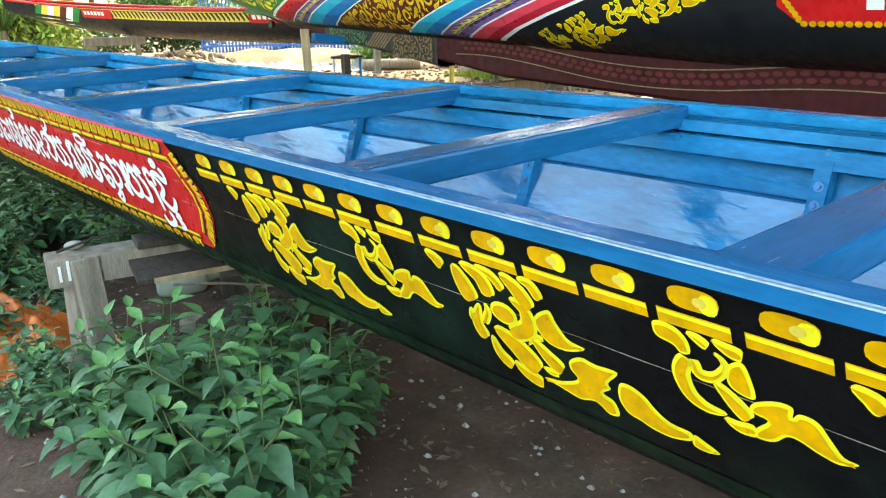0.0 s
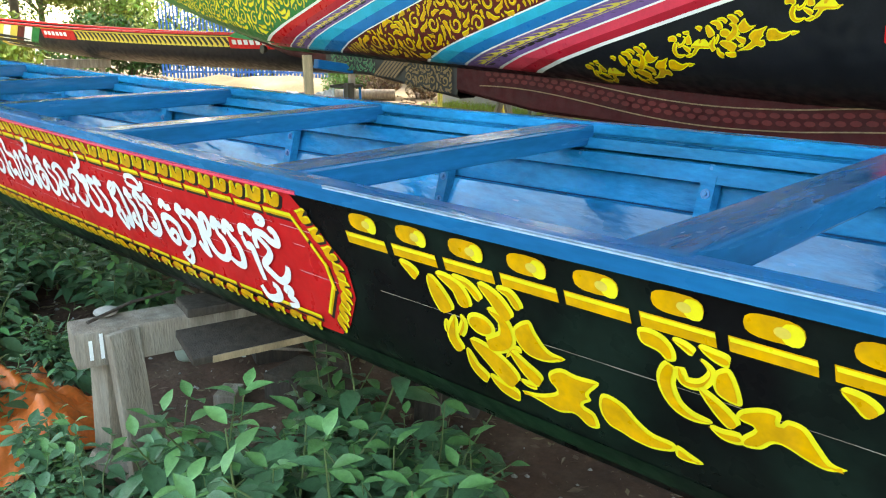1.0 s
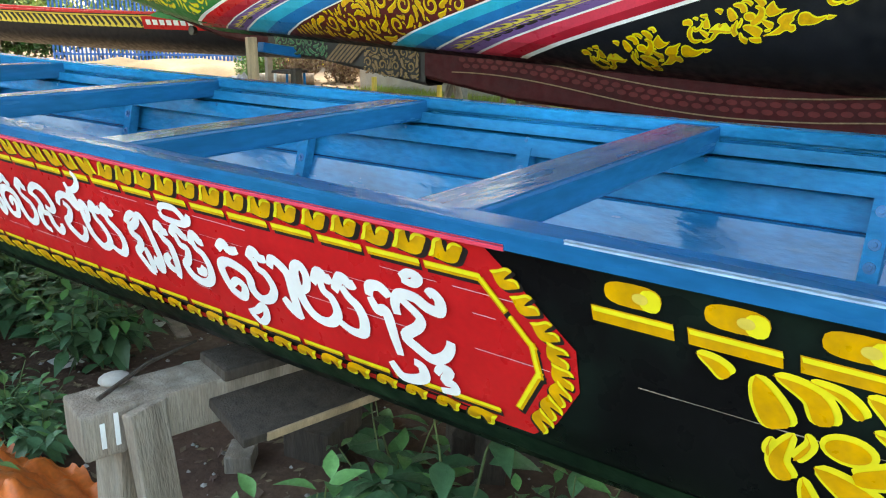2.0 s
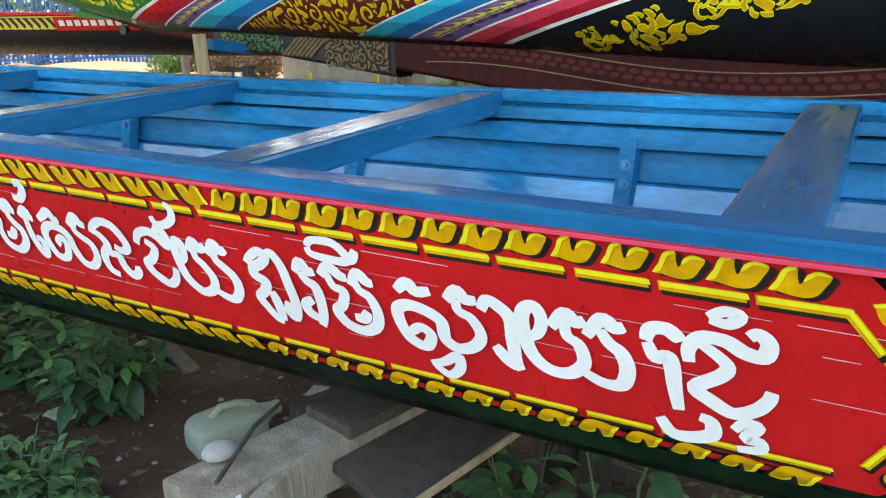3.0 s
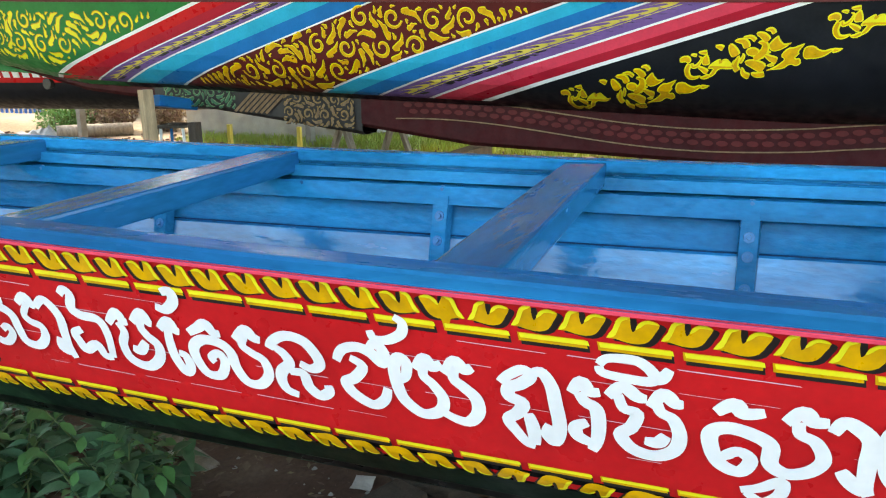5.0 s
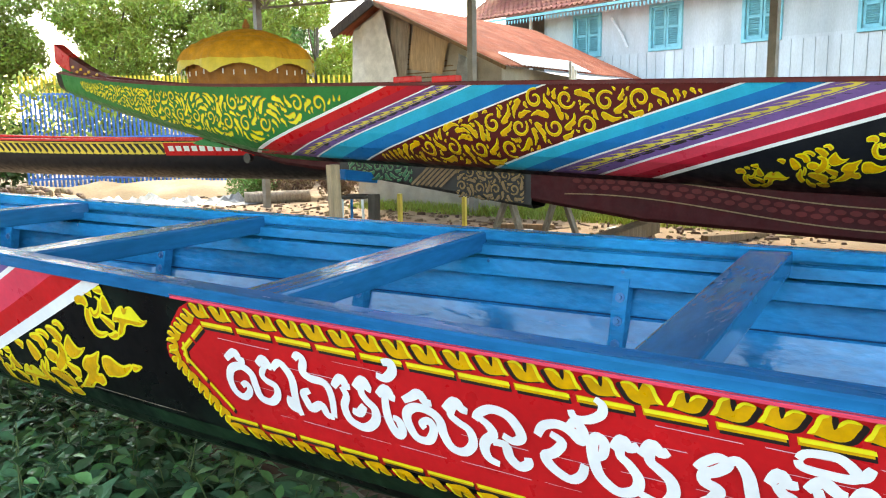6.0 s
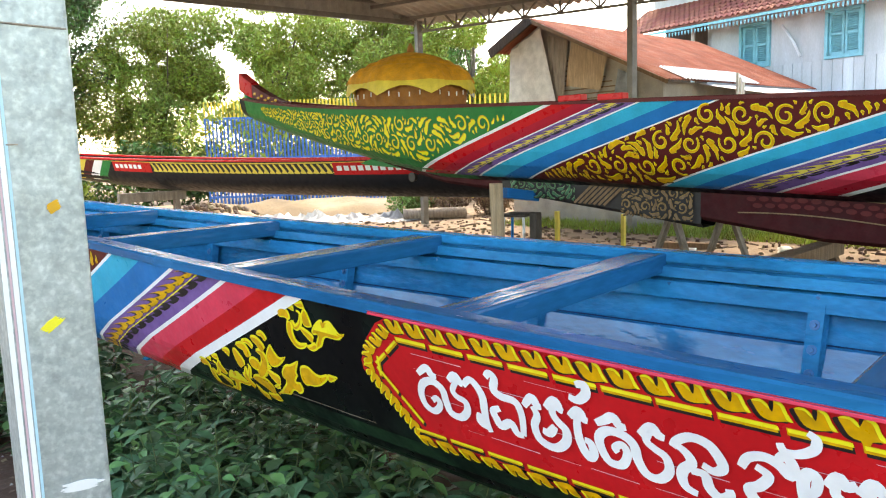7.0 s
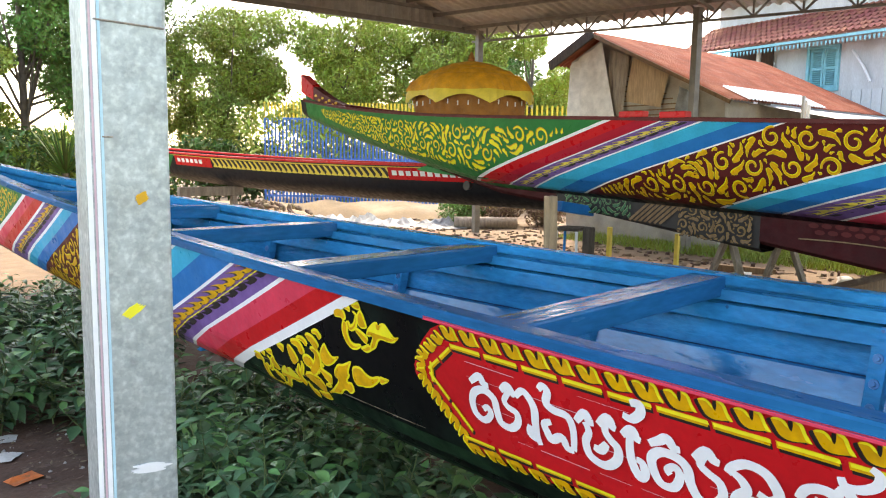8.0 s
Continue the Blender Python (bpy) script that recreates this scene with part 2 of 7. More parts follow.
def box(bm, m, sx, sy, sz, bevel=0.0):
    """A bevelled box of that size, centred on the pose m."""
    r = bmesh.ops.create_cube(bm, size=1.0, matrix=m @ Matrix.Diagonal((sx, sy, sz, 1)))
    if bevel:
        es = list({e for v in r["verts"] for e in v.link_edges})
        bmesh.ops.bevel(bm, geom=es, offset=bevel, segments=2, affect="EDGES", profile=0.6)
    return bm


def boxed(m, sx, sy, sz, bevel=0.0):
    return box(bmesh.new(), m, sx, sy, sz, bevel)


def beam(bm, a, b, w, h, bevel=0.0, roll=0.0):
    """A square timber from a to b."""
    a, b = Vector(a), Vector(b)
    d = b - a
    q = d.to_track_quat("Z", "Y").to_matrix().to_4x4()
    return box(bm, Matrix.Translation((a + b) / 2) @ q @ pose(0, 0, 0, 0, 0, roll), w, h, d.length, bevel)


def tube(bm, pts, radii, sides=8, cap=True):
    """A round limb through the points."""
    rings = []
    for i, p in enumerate(pts):
        p = Vector(p)
        d = (Vector(pts[min(i + 1, len(pts) - 1)]) - Vector(pts[max(i - 1, 0)])).normalized()
        q = d.to_track_quat("Z", "Y")
        r = radii[i] if isinstance(radii, (list, tuple)) else radii
        rings.append([bm.verts.new(p + q @ Vector((r * math.cos(a), r * math.sin(a), 0))) for a in (2 * math.pi * k / sides for k in range(sides))])
    for r0, r1 in zip(rings, rings[1:]):
        for k in range(sides):
            bm.faces.new((r0[k], r0[(k + 1) % sides], r1[(k + 1) % sides], r1[k]))
    if cap:
        bm.faces.new(rings[0][::-1])
        bm.faces.new(rings[-1])
    return bm


def grid(rows, close=False):
    """verts and faces of a quad sheet from rows of points."""
    verts, faces, n = [], [], len(rows[0])
    for r in rows:
        verts.extend(r)
    for i in range(len(rows) - 1):
        for k in range(n - (0 if close else 1)):
            a, b = i * n + k, i * n + (k + 1) % n
            faces.append((a, b, b + n, a + n))
    return verts, faces


def lerp_table(table, x):
    """Piecewise linear value from a sorted table of pairs."""
    if x <= table[0][0]:
        return table[0][1]
    for (x0, y0), (x1, y1) in zip(table, table[1:]):
        if x <= x1:
            return y0 + (y1 - y0) * (x - x0) / (x1 - x0)
    return table[-1][1]


class Hull:
    """A racing boat's shell: gunwale lines, sheer and section; gives points and normals on its sides."""

    def __init__(self, near, far, sheer, depth, profile, heel=0.0):
        self.near, self.far, self.sheer, self.depth, self.profile, self.heel = near, far, sheer, depth, profile, heel

    def at(self, y, drop, side=-1, out=0.0):
        xn, xf = self.near(y), self.far(y)
        c, hw = (xn + xf) / 2, max(0.0, (xf - xn) / 2)
        w = lerp_table(self.profile, drop / self.depth(y))
        return Vector((c + side * (hw * w + out), y, self.sheer(y) - drop + side * self.heel * w))

    def skin(self, y, drop, side=-1, lift=0.004):
        p = self.at(y, drop, side)
        a = self.at(y + 0.02, drop, side) - self.at(y - 0.02, drop, side)
        b = self.at(y, drop + 0.01, side) - self.at(y, max(0, drop - 0.01), side)
        n = a.cross(b)
        n = n.normalized() if n.length > 1e-9 else Vector((side, 0, 0))
        if n.x * side < 0:
            n = -n
        return p + n * lift

    def shell(self, y0, y1, step, inset=0.0, drops=None):
        rows = []
        for y in np.arange(y0, y1 + 1e-6, step):
            d = self.depth(y)
            ds = [k * d for k in (drops or (0, 0.14, 0.28, 0.42, 0.56, 0.64, 0.72, 0.79, 0.86, 0.91, 0.96, 0.985, 1.0))]
            row = [self.at(y, q, -1, -inset) + Vector((0, 0, inset * q / d)) for q in ds]
            row += [self.at(y, q, 1, -inset) + Vector((0, 0, inset * q / d)) for q in ds[-2::-1]]
            rows.append(row)
        return grid(rows)


def patch(hull, u0, u1, top, bottom, slant, side=-1, lift=0.004, nd=8, nu=3):
    """A painted band on the hull between two slanted lines: y = u + slant(drop)."""
    rows = []
    for i in range(nd + 1):
        f = i / nd
        row = []
        for k in range(nu + 1):
            u = u0 + (u1 - u0) * k / nu
            ym = u + slant(0.2)
            d = top + (bottom(ym) - top) * f
            row.append(hull.skin(u + slant(d), d, side, lift))
        rows.append(row)
    return grid(rows)


# ---- ground ----
def ground_height(x, y):
    h = 0.03 * noise.noise((x * 0.5, y * 0.5, 0)) + 0.012 * noise.noise((x * 3, y * 3, 1))
    return h if abs(x) < 60 and abs(y) < 80 else 0.0


def build_ground():
    xs = [-900, -200, -60, -20] + list(np.arange(-6, 16, 0.16)) + [18, 22, 30, 45, 70, 200, 900]
    ys = [-900, -200, -60, -20, -10] + list(np.arange(-4, 20, 0.16)) + [22, 26, 32, 40, 60, 120, 300, 900]
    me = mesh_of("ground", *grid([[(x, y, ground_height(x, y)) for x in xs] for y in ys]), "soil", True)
    tagged(new("ground", me), "dark earth turning to pale sandy soil in the yard", "ground", kind="structure")


build_ground()

# ---- the blue racing boat ----
PROFILE = [(0, 1.0), (0.56, 0.85), (0.72, 0.74), (0.86, 0.52), (0.96, 0.24), (1.0, 0.0)]


def near1(y):
    y = max(y, 0.0)
    return 1.21 - 0.033 * y - 0.00081 * y * y


def far1(y):
    y = max(y, 0.0)
    return max(near1(y), 2.683 - 0.007 * y - 0.0163 * y * y)


def sheer1(y):
    return 1.312 + 0.0055 * max(0, y - 3) ** 2 + 0.012 * max(0, y - 8.5) ** 2


def depth1(y):
    return 0.66 - 0.02 * max(0, y - 5.5) - 0.03 * max(0, y - 8.5)


HULL1 = Hull(near1, far1, sheer1, depth1, PROFILE, 0.008)
Y0, Y1 = -5.0, 10.6
boat = thing("racing_boat", "long wooden racing boat, glossy blue inside, black painted outside, on trestles", "boat")
v, f = HULL1.shell(Y0, Y1, 0.1)
part("hull", (v, f), "black", boat, "black painted plank hull", True)
v, f = HULL1.shell(Y0, Y1 - 0.1, 0.1, 0.035)
part("lining", (v, [q[::-1] for q in f]), "blue", boat, "glossy blue painted inner planks", True)


def rail(hull, side, y0, y1, x_in, x_out, z_top, z_bot, step=0.12):
    """A timber that follows the gunwale; x_in and x_out are measured outwards from the hull's edge."""
    rows = []
    for y in np.arange(y0, y1 + 1e-6, step):
        e = hull.at(y, 0, side)
        b = 0.006
        prof = [(x_in, z_bot), (x_in, z_top - b), (x_in + b, z_top), (x_out - b, z_top), (x_out, z_top - b), (x_out, z_bot)]
        rows.append([e + Vector((side * px, 0, pz)) for px, pz in prof])
    return grid(rows, close=True)




def strake(hull, side, y0, y1, d0, d1, thick, base=0.035, step=0.12):
    """A plank lying on the inside of the shell between two drops below the gunwale."""
    rows = []
    for y in np.arange(y0, y1 + 1e-6, step):
        a = [hull.at(y, d, side, -base - 0.004) for d in (d0, d1)]
        b = [hull.at(y, d, side, -base - thick) for d in (d0 + 0.004, d1 - 0.004)]
        rows.append([a[0], b[0], b[1], a[1]])
    return grid(rows, close=True)


for side in (-1, 1):
    # the near cap is a darker blue than the far one
    part("gunwale_cap", rail(HULL1, side, Y0, Y1 - 0.1, -0.062, 0.014, 0.022, -0.012), "blue_dark" if side < 0 else "blue", boat, "blue painted gunwale board")
    part("stringer", strake(HULL1, side, Y0, Y1 - 0.3, 0.022, 0.064, 0.045), "blue", boat, "bright blue upper rail board")
    part("stringer", strake(HULL1, side, Y0, Y1 - 0.3, 0.067, 0.130, 0.056), "blue", boat, "bright blue inner rail board")
    # thin dark strips stand in for the shadow below each board
    part("caulked_seam", strake(HULL1, side, Y0, Y1 - 0.3, (0.128) - 0.002, (0.128) + 0.012, 0.005), "seam_shade", boat)
    part("inner_strake", strake(HULL1, side, Y0, Y1 - 0.5, 0.135, 0.228, 0.006), "blue", boat)
    part("caulked_seam", strake(HULL1, side, Y0, Y1 - 0.5, (0.228) - 0.002, (0.228) + 0.012, 0.005), "seam_shade", boat)
    part("inner_strake", strake(HULL1, side, Y0, Y1 - 0.5, 0.232, 0.47, 0.020), "blue_wet", boat, "wet-looking light blue lower plank")
    part("caulked_seam", strake(HULL1, side, Y0, Y1 - 0.5, (0.47) - 0.002, (0.47) + 0.012, 0.005), "seam_shade", boat)

part("worn_edge", rail(HULL1, -1, Y0, 2.9, 0.0115, 0.0153, 0.0232, 0.0165), "wear", boat, "paint worn pale along the edge")
part("worn_edge", rail(HULL1, -1, 2.9, 5.3, 0.0115, 0.0158, -0.003, -0.0135), "pink", boat, "pink overpainted edge")
BENCHES = [(-2.9, -2.9), (-1.9, -1.9), (-0.9, -0.9), (0.05, 0.08), (1.04, 1.07), (2.035, 2.06), (3.083, 3.07), (4.09, 4.06), (5.088, 5.06), (6.037, 6.09), (6.95, 7.08), (7.8, 7.98), (8.6, 8.8)]
for i, (yf, yn) in enumerate(BENCHES):
    p1 = HULL1.at(yf, 0, 1) + Vector((-0.05, 0.04, 0.012))
    p0 = HULL1.at(yn, 0, -1) + Vector((0.05, 0.005, 0.012))
    d = p1 - p0
    ang = math.degrees(math.atan2(d.y, d.x))
    m = Matrix.Translation((p0 + p1) / 2 - Vector((0, 0, 0.03))) @ pose(0, 0, 0, 0, -math.degrees(math.atan2(d.z, d.xy.length)), ang)
    ob = part("bench", boxed(m, d.length, 0.128 + 0.006 * math.sin(i * 2.3), 0.07, 0.008), "bench", boat, "worn dark blue bench plank")


def rib(hull, side, y, w=0.06):
    """An upright frame timber on the inside of the shell, with its bolts."""
    rows = []
    for k in range(13):
        d = 0.10 + k * 0.045
        p, q = hull.at(y, d, side, -0.056), hull.at(y, d, side, -0.092)
        rows.append([p + Vector((0, -w / 2, 0)), q + Vector((0, -w / 2 + 0.005, 0)), q + Vector((0, w / 2 - 0.005, 0)), p + Vector((0, w / 2, 0))])
    return grid(rows, close=True)


def bolt(p, n, r=0.011, h=0.008):
    bm = bmesh.new()
    q = n.to_track_quat("Z", "Y").to_matrix().to_4x4()
    bmesh.ops.create_cone(bm, cap_ends=True, segments=14, radius1=r * 1.5, radius2=r * 1.4, depth=0.003, matrix=Matrix.Translation(p) @ q)
    bmesh.ops.create_cone(bm, cap_ends=True, segments=6, radius1=r * 0.8, radius2=r * 0.7, depth=h, matrix=Matrix.Translation(p + n * h * 0.6) @ q)
    return bm


RIBS = [-1.4, -0.4, 0.55, 1.53, 2.60, 3.646, 4.56, 5.53, 6.48, 7.35, 8.2]
for yr in RIBS:
    for side in (-1, 1):
        rb = part("rib", rib(HULL1, side, yr), "blue", boat)
        for d in (0.165, 0.235, 0.31, 0.40):
            n = Vector((-side, 0, 0.25)).normalized()
            part("bolt", bolt(HULL1.at(yr, d + 0.008 * math.sin(yr * 9 + d * 40), side, -0.093), n), "bolt", rb, "blue painted hexagon bolt")
    for yo in (0.0, 0.47):
        part("bolt", bolt(HULL1.at(yr + yo, 0.08, 1, -0.083), Vector((-1, 0, 0.1)).normalized(), 0.009), "bolt", boat)


# ---- painted ornament: flat shapes laid on a hull ----
from mathutils.geometry import tessellate_polygon


def smooth_loop(pts, n=4):
    """A closed soft outline through the points."""
    out, k = [], len(pts)
    for i in range(k):
        p0, p1, p2, p3 = (Vector(pts[(i + j) % k]) for j in (-1, 0, 1, 2))
        for s in range(n):
            t = s / n
            out.append(0.5 * ((2 * p1) + (p2 - p0) * t + (2 * p0 - 5 * p1 + 4 * p2 - p3) * t * t + (3 * p1 - p0 - 3 * p2 + p3) * t ** 3))
    return out


def comma(x0, y0, x1, y1, w, bend=0.25, grow=0.0, hook=0.0):
    """A leaf from (x0, y0) to its tip: round at the root, bent, pointed at the end."""
    a, b = Vector((x0, y0)), Vector((x1, y1))
    d = b - a
    ln = d.length
    if ln < 1e-6:
        return []
    u = d / ln
    nrm = Vector((-u.y, u.x))
    left, right = [], []
    for i in range(9):
        t = i / 8
        c = a + d * t + nrm * (bend * ln * 4 * t * (1 - t) + hook * ln * max(0, t - 0.7) ** 2 * 6)
        h = w * 0.5 * (math.sin(math.pi * min(1, (t * 0.965 + 0.035)) ** 0.6)) + grow * (1 - t * 0.5)
        left.append(c + nrm * h)
        right.append(c - nrm * h)
    return left + right[::-1]


def ring(x, y, r, w, turns=1.2, start=0.0, flip=1):
    """A curl: a band wound round its centre, thick outside and thin inside."""
    outer, inner, n = [], [], 22
    for i in range(n + 1):
        t = i / n
        a = start + flip * t * turns * 2 * math.pi
        rr = r * (1 - 0.72 * t)
        h = w * 0.5 * (0.35 + math.sin(math.pi * min(1, 0.12 + t * 0.85)) * 0.75)
        c = Vector((math.cos(a), math.sin(a)))
        outer.append(Vector((x, y)) + c * (rr + h))
        inner.append(Vector((x, y)) + c * max(0.001, rr - h))
    return outer, inner


def disc(x, y, rx, ry, n=14, power=1.0):
    sg = lambda v: math.copysign(abs(v) ** power, v)
    return [Vector((x + rx * sg(math.cos(2 * math.pi * i / n)), y + ry * sg(math.sin(2 * math.pi * i / n)))) for i in range(n)]


def painted(name, hull, shapes, mat, parent, to_hull, lift, side=-1, label=""):
    """Lays closed outlines and curl bands on the hull as one painted part. to_hull turns (a, b) into (y, drop)."""
    verts, faces = [], []
    for sh in shapes:
        if isinstance(sh, tuple):
            outer, inner = sh
            n, base = len(outer), len(verts)
            pts = list(outer) + list(inner)
            quads = [(base + i, base + i + 1, base + n + i + 1, base + n + i) for i in range(n - 1)]
        else:
            if len(sh) < 3:
                continue
            base, pts = len(verts), sh
            quads = [tuple(base + k for k in t) for t in tessellate_polygon([[Vector((p[0], p[1], 0)) for p in sh]])]
        for p in pts:
            y, d = to_hull(p[0], p[1])
            verts.append(hull.skin(y, max(0.0, d), side, lift))
        faces += quads
    if not verts:
        return None
    return part(name, (verts, faces), mat, parent, label)


def straight(a, b):
    return -a, b


rnd = random.Random(4)

# panel with the boat's name
panel_rows = []
for i in range(53):
    a = -5.395 + i * (5.395 - 2.80) / 52
    top = lerp_table([(-5.395, 0.17), (-5.385, 0.13), (-5.27, 0.016), (-2.945, 0.016), (-2.80, 0.17)], a)
    bot = lerp_table([(-5.395, 0.20), (-5.20, 0.376), (-4.6, 0.387), (-3.4, 0.387), (-2.875, 0.376), (-2.80, 0.25)], a)
    panel_rows.append([HULL1.skin(-a, top + (bot - top) * k / 8, -1, 0.003) for k in range(9)])
panel = part("name_panel", grid(panel_rows), "red", boat, "red name panel with gold flame border and white lettering")

gold, shade, lemon = [], [], []


FLAME = [(-0.72, -0.30), (-0.53, 0.0), (-0.44, 0.26), (-0.28, 0.40), (-0.06, 0.43), (-0.04, 0.19), (0.02, -0.05), (0.11, 0.04), (0.18, 0.22), (0.37, 0.35),
         (0.58, 0.35), (0.78, 0.25), (0.65, -0.02), (0.47, -0.30), (0.19, -0.41), (-0.17, -0.39), (-0.47, -0.32)]
FLAME_LIGHT = [[(-0.72, -0.30), (-0.53, 0.0), (-0.44, 0.26), (-0.28, 0.40), (-0.06, 0.43), (-0.12, 0.33), (-0.27, 0.26), (-0.34, 0.10), (-0.42, -0.10), (-0.50, -0.24)],
               [(0.11, 0.04), (0.18, 0.22), (0.37, 0.35), (0.58, 0.35), (0.78, 0.25), (0.58, 0.26), (0.39, 0.25), (0.27, 0.14)]]


def flame(x, y, ux, uy, size, flip, wide=0.92):
    """One flame leaf of the border; (ux, uy) points outwards."""
    nx, ny = -uy * flip, ux * flip

    def at(p, q):
        return Vector((x + ux * q * size + nx * p * size * wide, y + uy * q * size + ny * p * size * wide))

    body = smooth_loop([at(*p) for p in FLAME], 2)
    sh = [p + Vector((nx * size * 0.17, 0.005)) for p in body]
    hi = [smooth_loop([at(*p) for p in lobe], 2) for lobe in FLAME_LIGHT]
    return body, sh, hi


def dash(x, y, ux, uy, ln, th):
    nx, ny = -uy, ux
    c = [(-0.5, -0.5), (0.5, -0.5), (0.52, 0.5), (-0.48, 0.5)]
    return [Vector((x + ux * p * ln + nx * q * th, y + uy * p * ln + ny * q * th)) for p, q in c]


STAR = -4.08
a = -5.215
while a < -2.97:
    flip = 1 if a < STAR else -1
    b, s_, h = flame(a, 0.038 + rnd.uniform(-0.002, 0.002), 0, -1, 0.054 * rnd.uniform(0.94, 1.06), -flip)
    gold.append(b), shade.append(s_), lemon.extend(h)
    b, s_, h = flame(a + 0.02, 0.373, 0, 1, 0.040 * rnd.uniform(0.92, 1.08), -flip, 1.15)
    gold.append(b), shade.append(s_), lemon.extend(h)
    a += 0.0757 + rnd.uniform(-0.002, 0.002)
gold.append(smooth_loop([Vector((STAR + dx, 0.045 + dy)) for dx, dy in ((0, -0.03), (0.01, -0.01), (0.03, 0), (0.01, 0.012), (0, 0.035), (-0.01, 0.012), (-0.03, 0), (-0.01, -0.01))], 2))
a = -5.17
while a < -2.98:
    ln = 0.113 * rnd.uniform(0.95, 1.04)
    for dr, th in ((0.0715, 0.0155), (0.341, 0.012)):
        lemon.append(dash(a + 0.003, dr, 1, 0.0, ln, th * 0.55))
        gold.append(dash(a, dr + 0.003, 1, 0.0, ln, th))
        shade.append(dash(a + 0.004, dr + 0.011, 1, 0.0, ln, th))
    a += 0.1265
# the pointed ends
for pts, flip in (([(-2.93, 0.045), (-2.835, 0.165), (-2.825, 0.245), (-2.885, 0.352)], 1), ([(-5.25, 0.045), (-5.36, 0.135), (-5.365, 0.205), (-5.215, 0.352)], -1)):
    for (x0, y0), (x1, y1) in zip(pts, pts[1:]):
        ln = math.hypot(x1 - x0, y1 - y0)
        ux, uy = (x1 - x0) / ln, (y1 - y0) / ln
        n = max(1, round(ln / 0.045))
        for k in range(n):
            t = (k + 0.5) / n
            px, py = x0 + (x1 - x0) * t, y0 + (y1 - y0) * t
            b, s_, h = flame(px, py, uy * flip, -ux * flip, 0.05, flip, 0.66)
            gold.append(b), shade.append(s_), lemon.extend(h)
        nd = max(1, round(ln / 0.09))
        for k in range(nd):
            t = (k + 0.5) / nd
            px, py = x0 + (x1 - x0) * t - uy * flip * 0.045, y0 + (y1 - y0) * t + ux * flip * 0.045
            gold.append(dash(px, py, ux, uy, ln / nd * 0.88, 0.014))
            lemon.append(dash(px, py - 0.003, ux, uy, ln / nd * 0.86, 0.007))
            shade.append(dash(px + 0.004, py + 0.008, ux, uy, ln / nd * 0.88, 0.014))
painted("border_shadow", HULL1, shade, "shade", panel, straight, 0.0042)
painted("flame_border", HULL1, gold, "gold", panel, straight, 0.0055, label="gold painted flame and dash border")
painted("border_highlight", HULL1, lemon, "lemon", panel, straight, 0.0068)
# worn plank seams across the panel
seams = []
for dr in (0.105, 0.148, 0.222, 0.292):
    a = -5.2
    while a < -2.95:
        ln = rnd.uniform(0.04, 0.22)
        if rnd.random() < 0.62:
            seams.append(dash(a + ln / 2, dr + 0.004 * math.sin(a * 2), 1, 0.012, ln * 0.8, rnd.uniform(0.0008, 0.0019)))
        a += ln
painted("worn_seam", HULL1, seams, "palepink", panel, straight, 0.0046)

# ---- white lettering, brushed by hand ----
def stroke(pts, w):
    """A brushed line of that width through (a, drop) points."""
    loop = []
    for i in range((len(pts) - 1) * 5 + 1):
        k, t = min(i // 5, len(pts) - 2), (i - 5 * min(i // 5, len(pts) - 2)) / 5
        p = [Vector(pts[max(0, min(len(pts) - 1, k + j))]) for j in (-1, 0, 1, 2)]
        loop.append(0.5 * ((2 * p[1]) + (p[2] - p[0]) * t + (2 * p[0] - 5 * p[1] + 4 * p[2] - p[3]) * t * t + (3 * p[1] - p[0] - 3 * p[2] + p[3]) * t ** 3))
    a, b = [], []
    for i, c in enumerate(loop):
        d = (loop[min(i + 1, len(loop) - 1)] - loop[max(i - 1, 0)]).normalized()
        t = i / (len(loop) - 1)
        h = w * 0.41 * (0.42 + 0.62 * math.sin(math.pi * (0.10 + 0.8 * t)) ** 0.7) * (1.0 + 0.16 * abs(d.y))
        a.append(c + Vector((-d.y, d.x)) * h)
        b.append(c - Vector((-d.y, d.x)) * h)
    return a, b


def letter(*strokes_and_width):
    """One brushed letter: its strokes in (-y, drop) and the brush's width."""
    w = strokes_and_width[-1]
    painted("letter", HULL1, [stroke(p, w) for p in strokes_and_width[:-1]], "white", panel, straight, 0.0072, label="thick white brushed letter")


letter([(-5.164, 0.161), (-5.127, 0.136), (-5.114, 0.153), (-5.096, 0.156)], [(-5.130, 0.232), (-5.112, 0.221), (-5.104, 0.240), (-5.131, 0.264), (-5.160, 0.253), (-5.168, 0.220), (-5.153, 0.188), (-5.117, 0.173), (-5.084, 0.189), (-5.079, 0.222), (-5.070, 0.253), (-5.036, 0.258), (-5.009, 0.234), (-5.009, 0.208), (-5.036, 0.198), (-5.046, 0.182), (-5.027, 0.154)], [(-5.054, 0.157), (-5.029, 0.137), (-5.014, 0.153), (-5.005, 0.158)], 0.0255)
letter([(-5.005, 0.160), (-4.979, 0.138), (-4.959, 0.151), (-4.946, 0.178), (-4.949, 0.216), (-4.949, 0.248), (-4.941, 0.275)], [(-4.966, 0.228), (-4.970, 0.252), (-4.949, 0.263)], 0.0255)
letter([(-4.923, 0.119), (-4.908, 0.105), (-4.895, 0.118), (-4.904, 0.148), (-4.884, 0.162), (-4.842, 0.167), (-4.830, 0.201), (-4.836, 0.256)], [(-4.836, 0.256), (-4.856, 0.254), (-4.869, 0.230), (-4.902, 0.247), (-4.914, 0.228), (-4.919, 0.209), (-4.896, 0.197)], 0.0255)
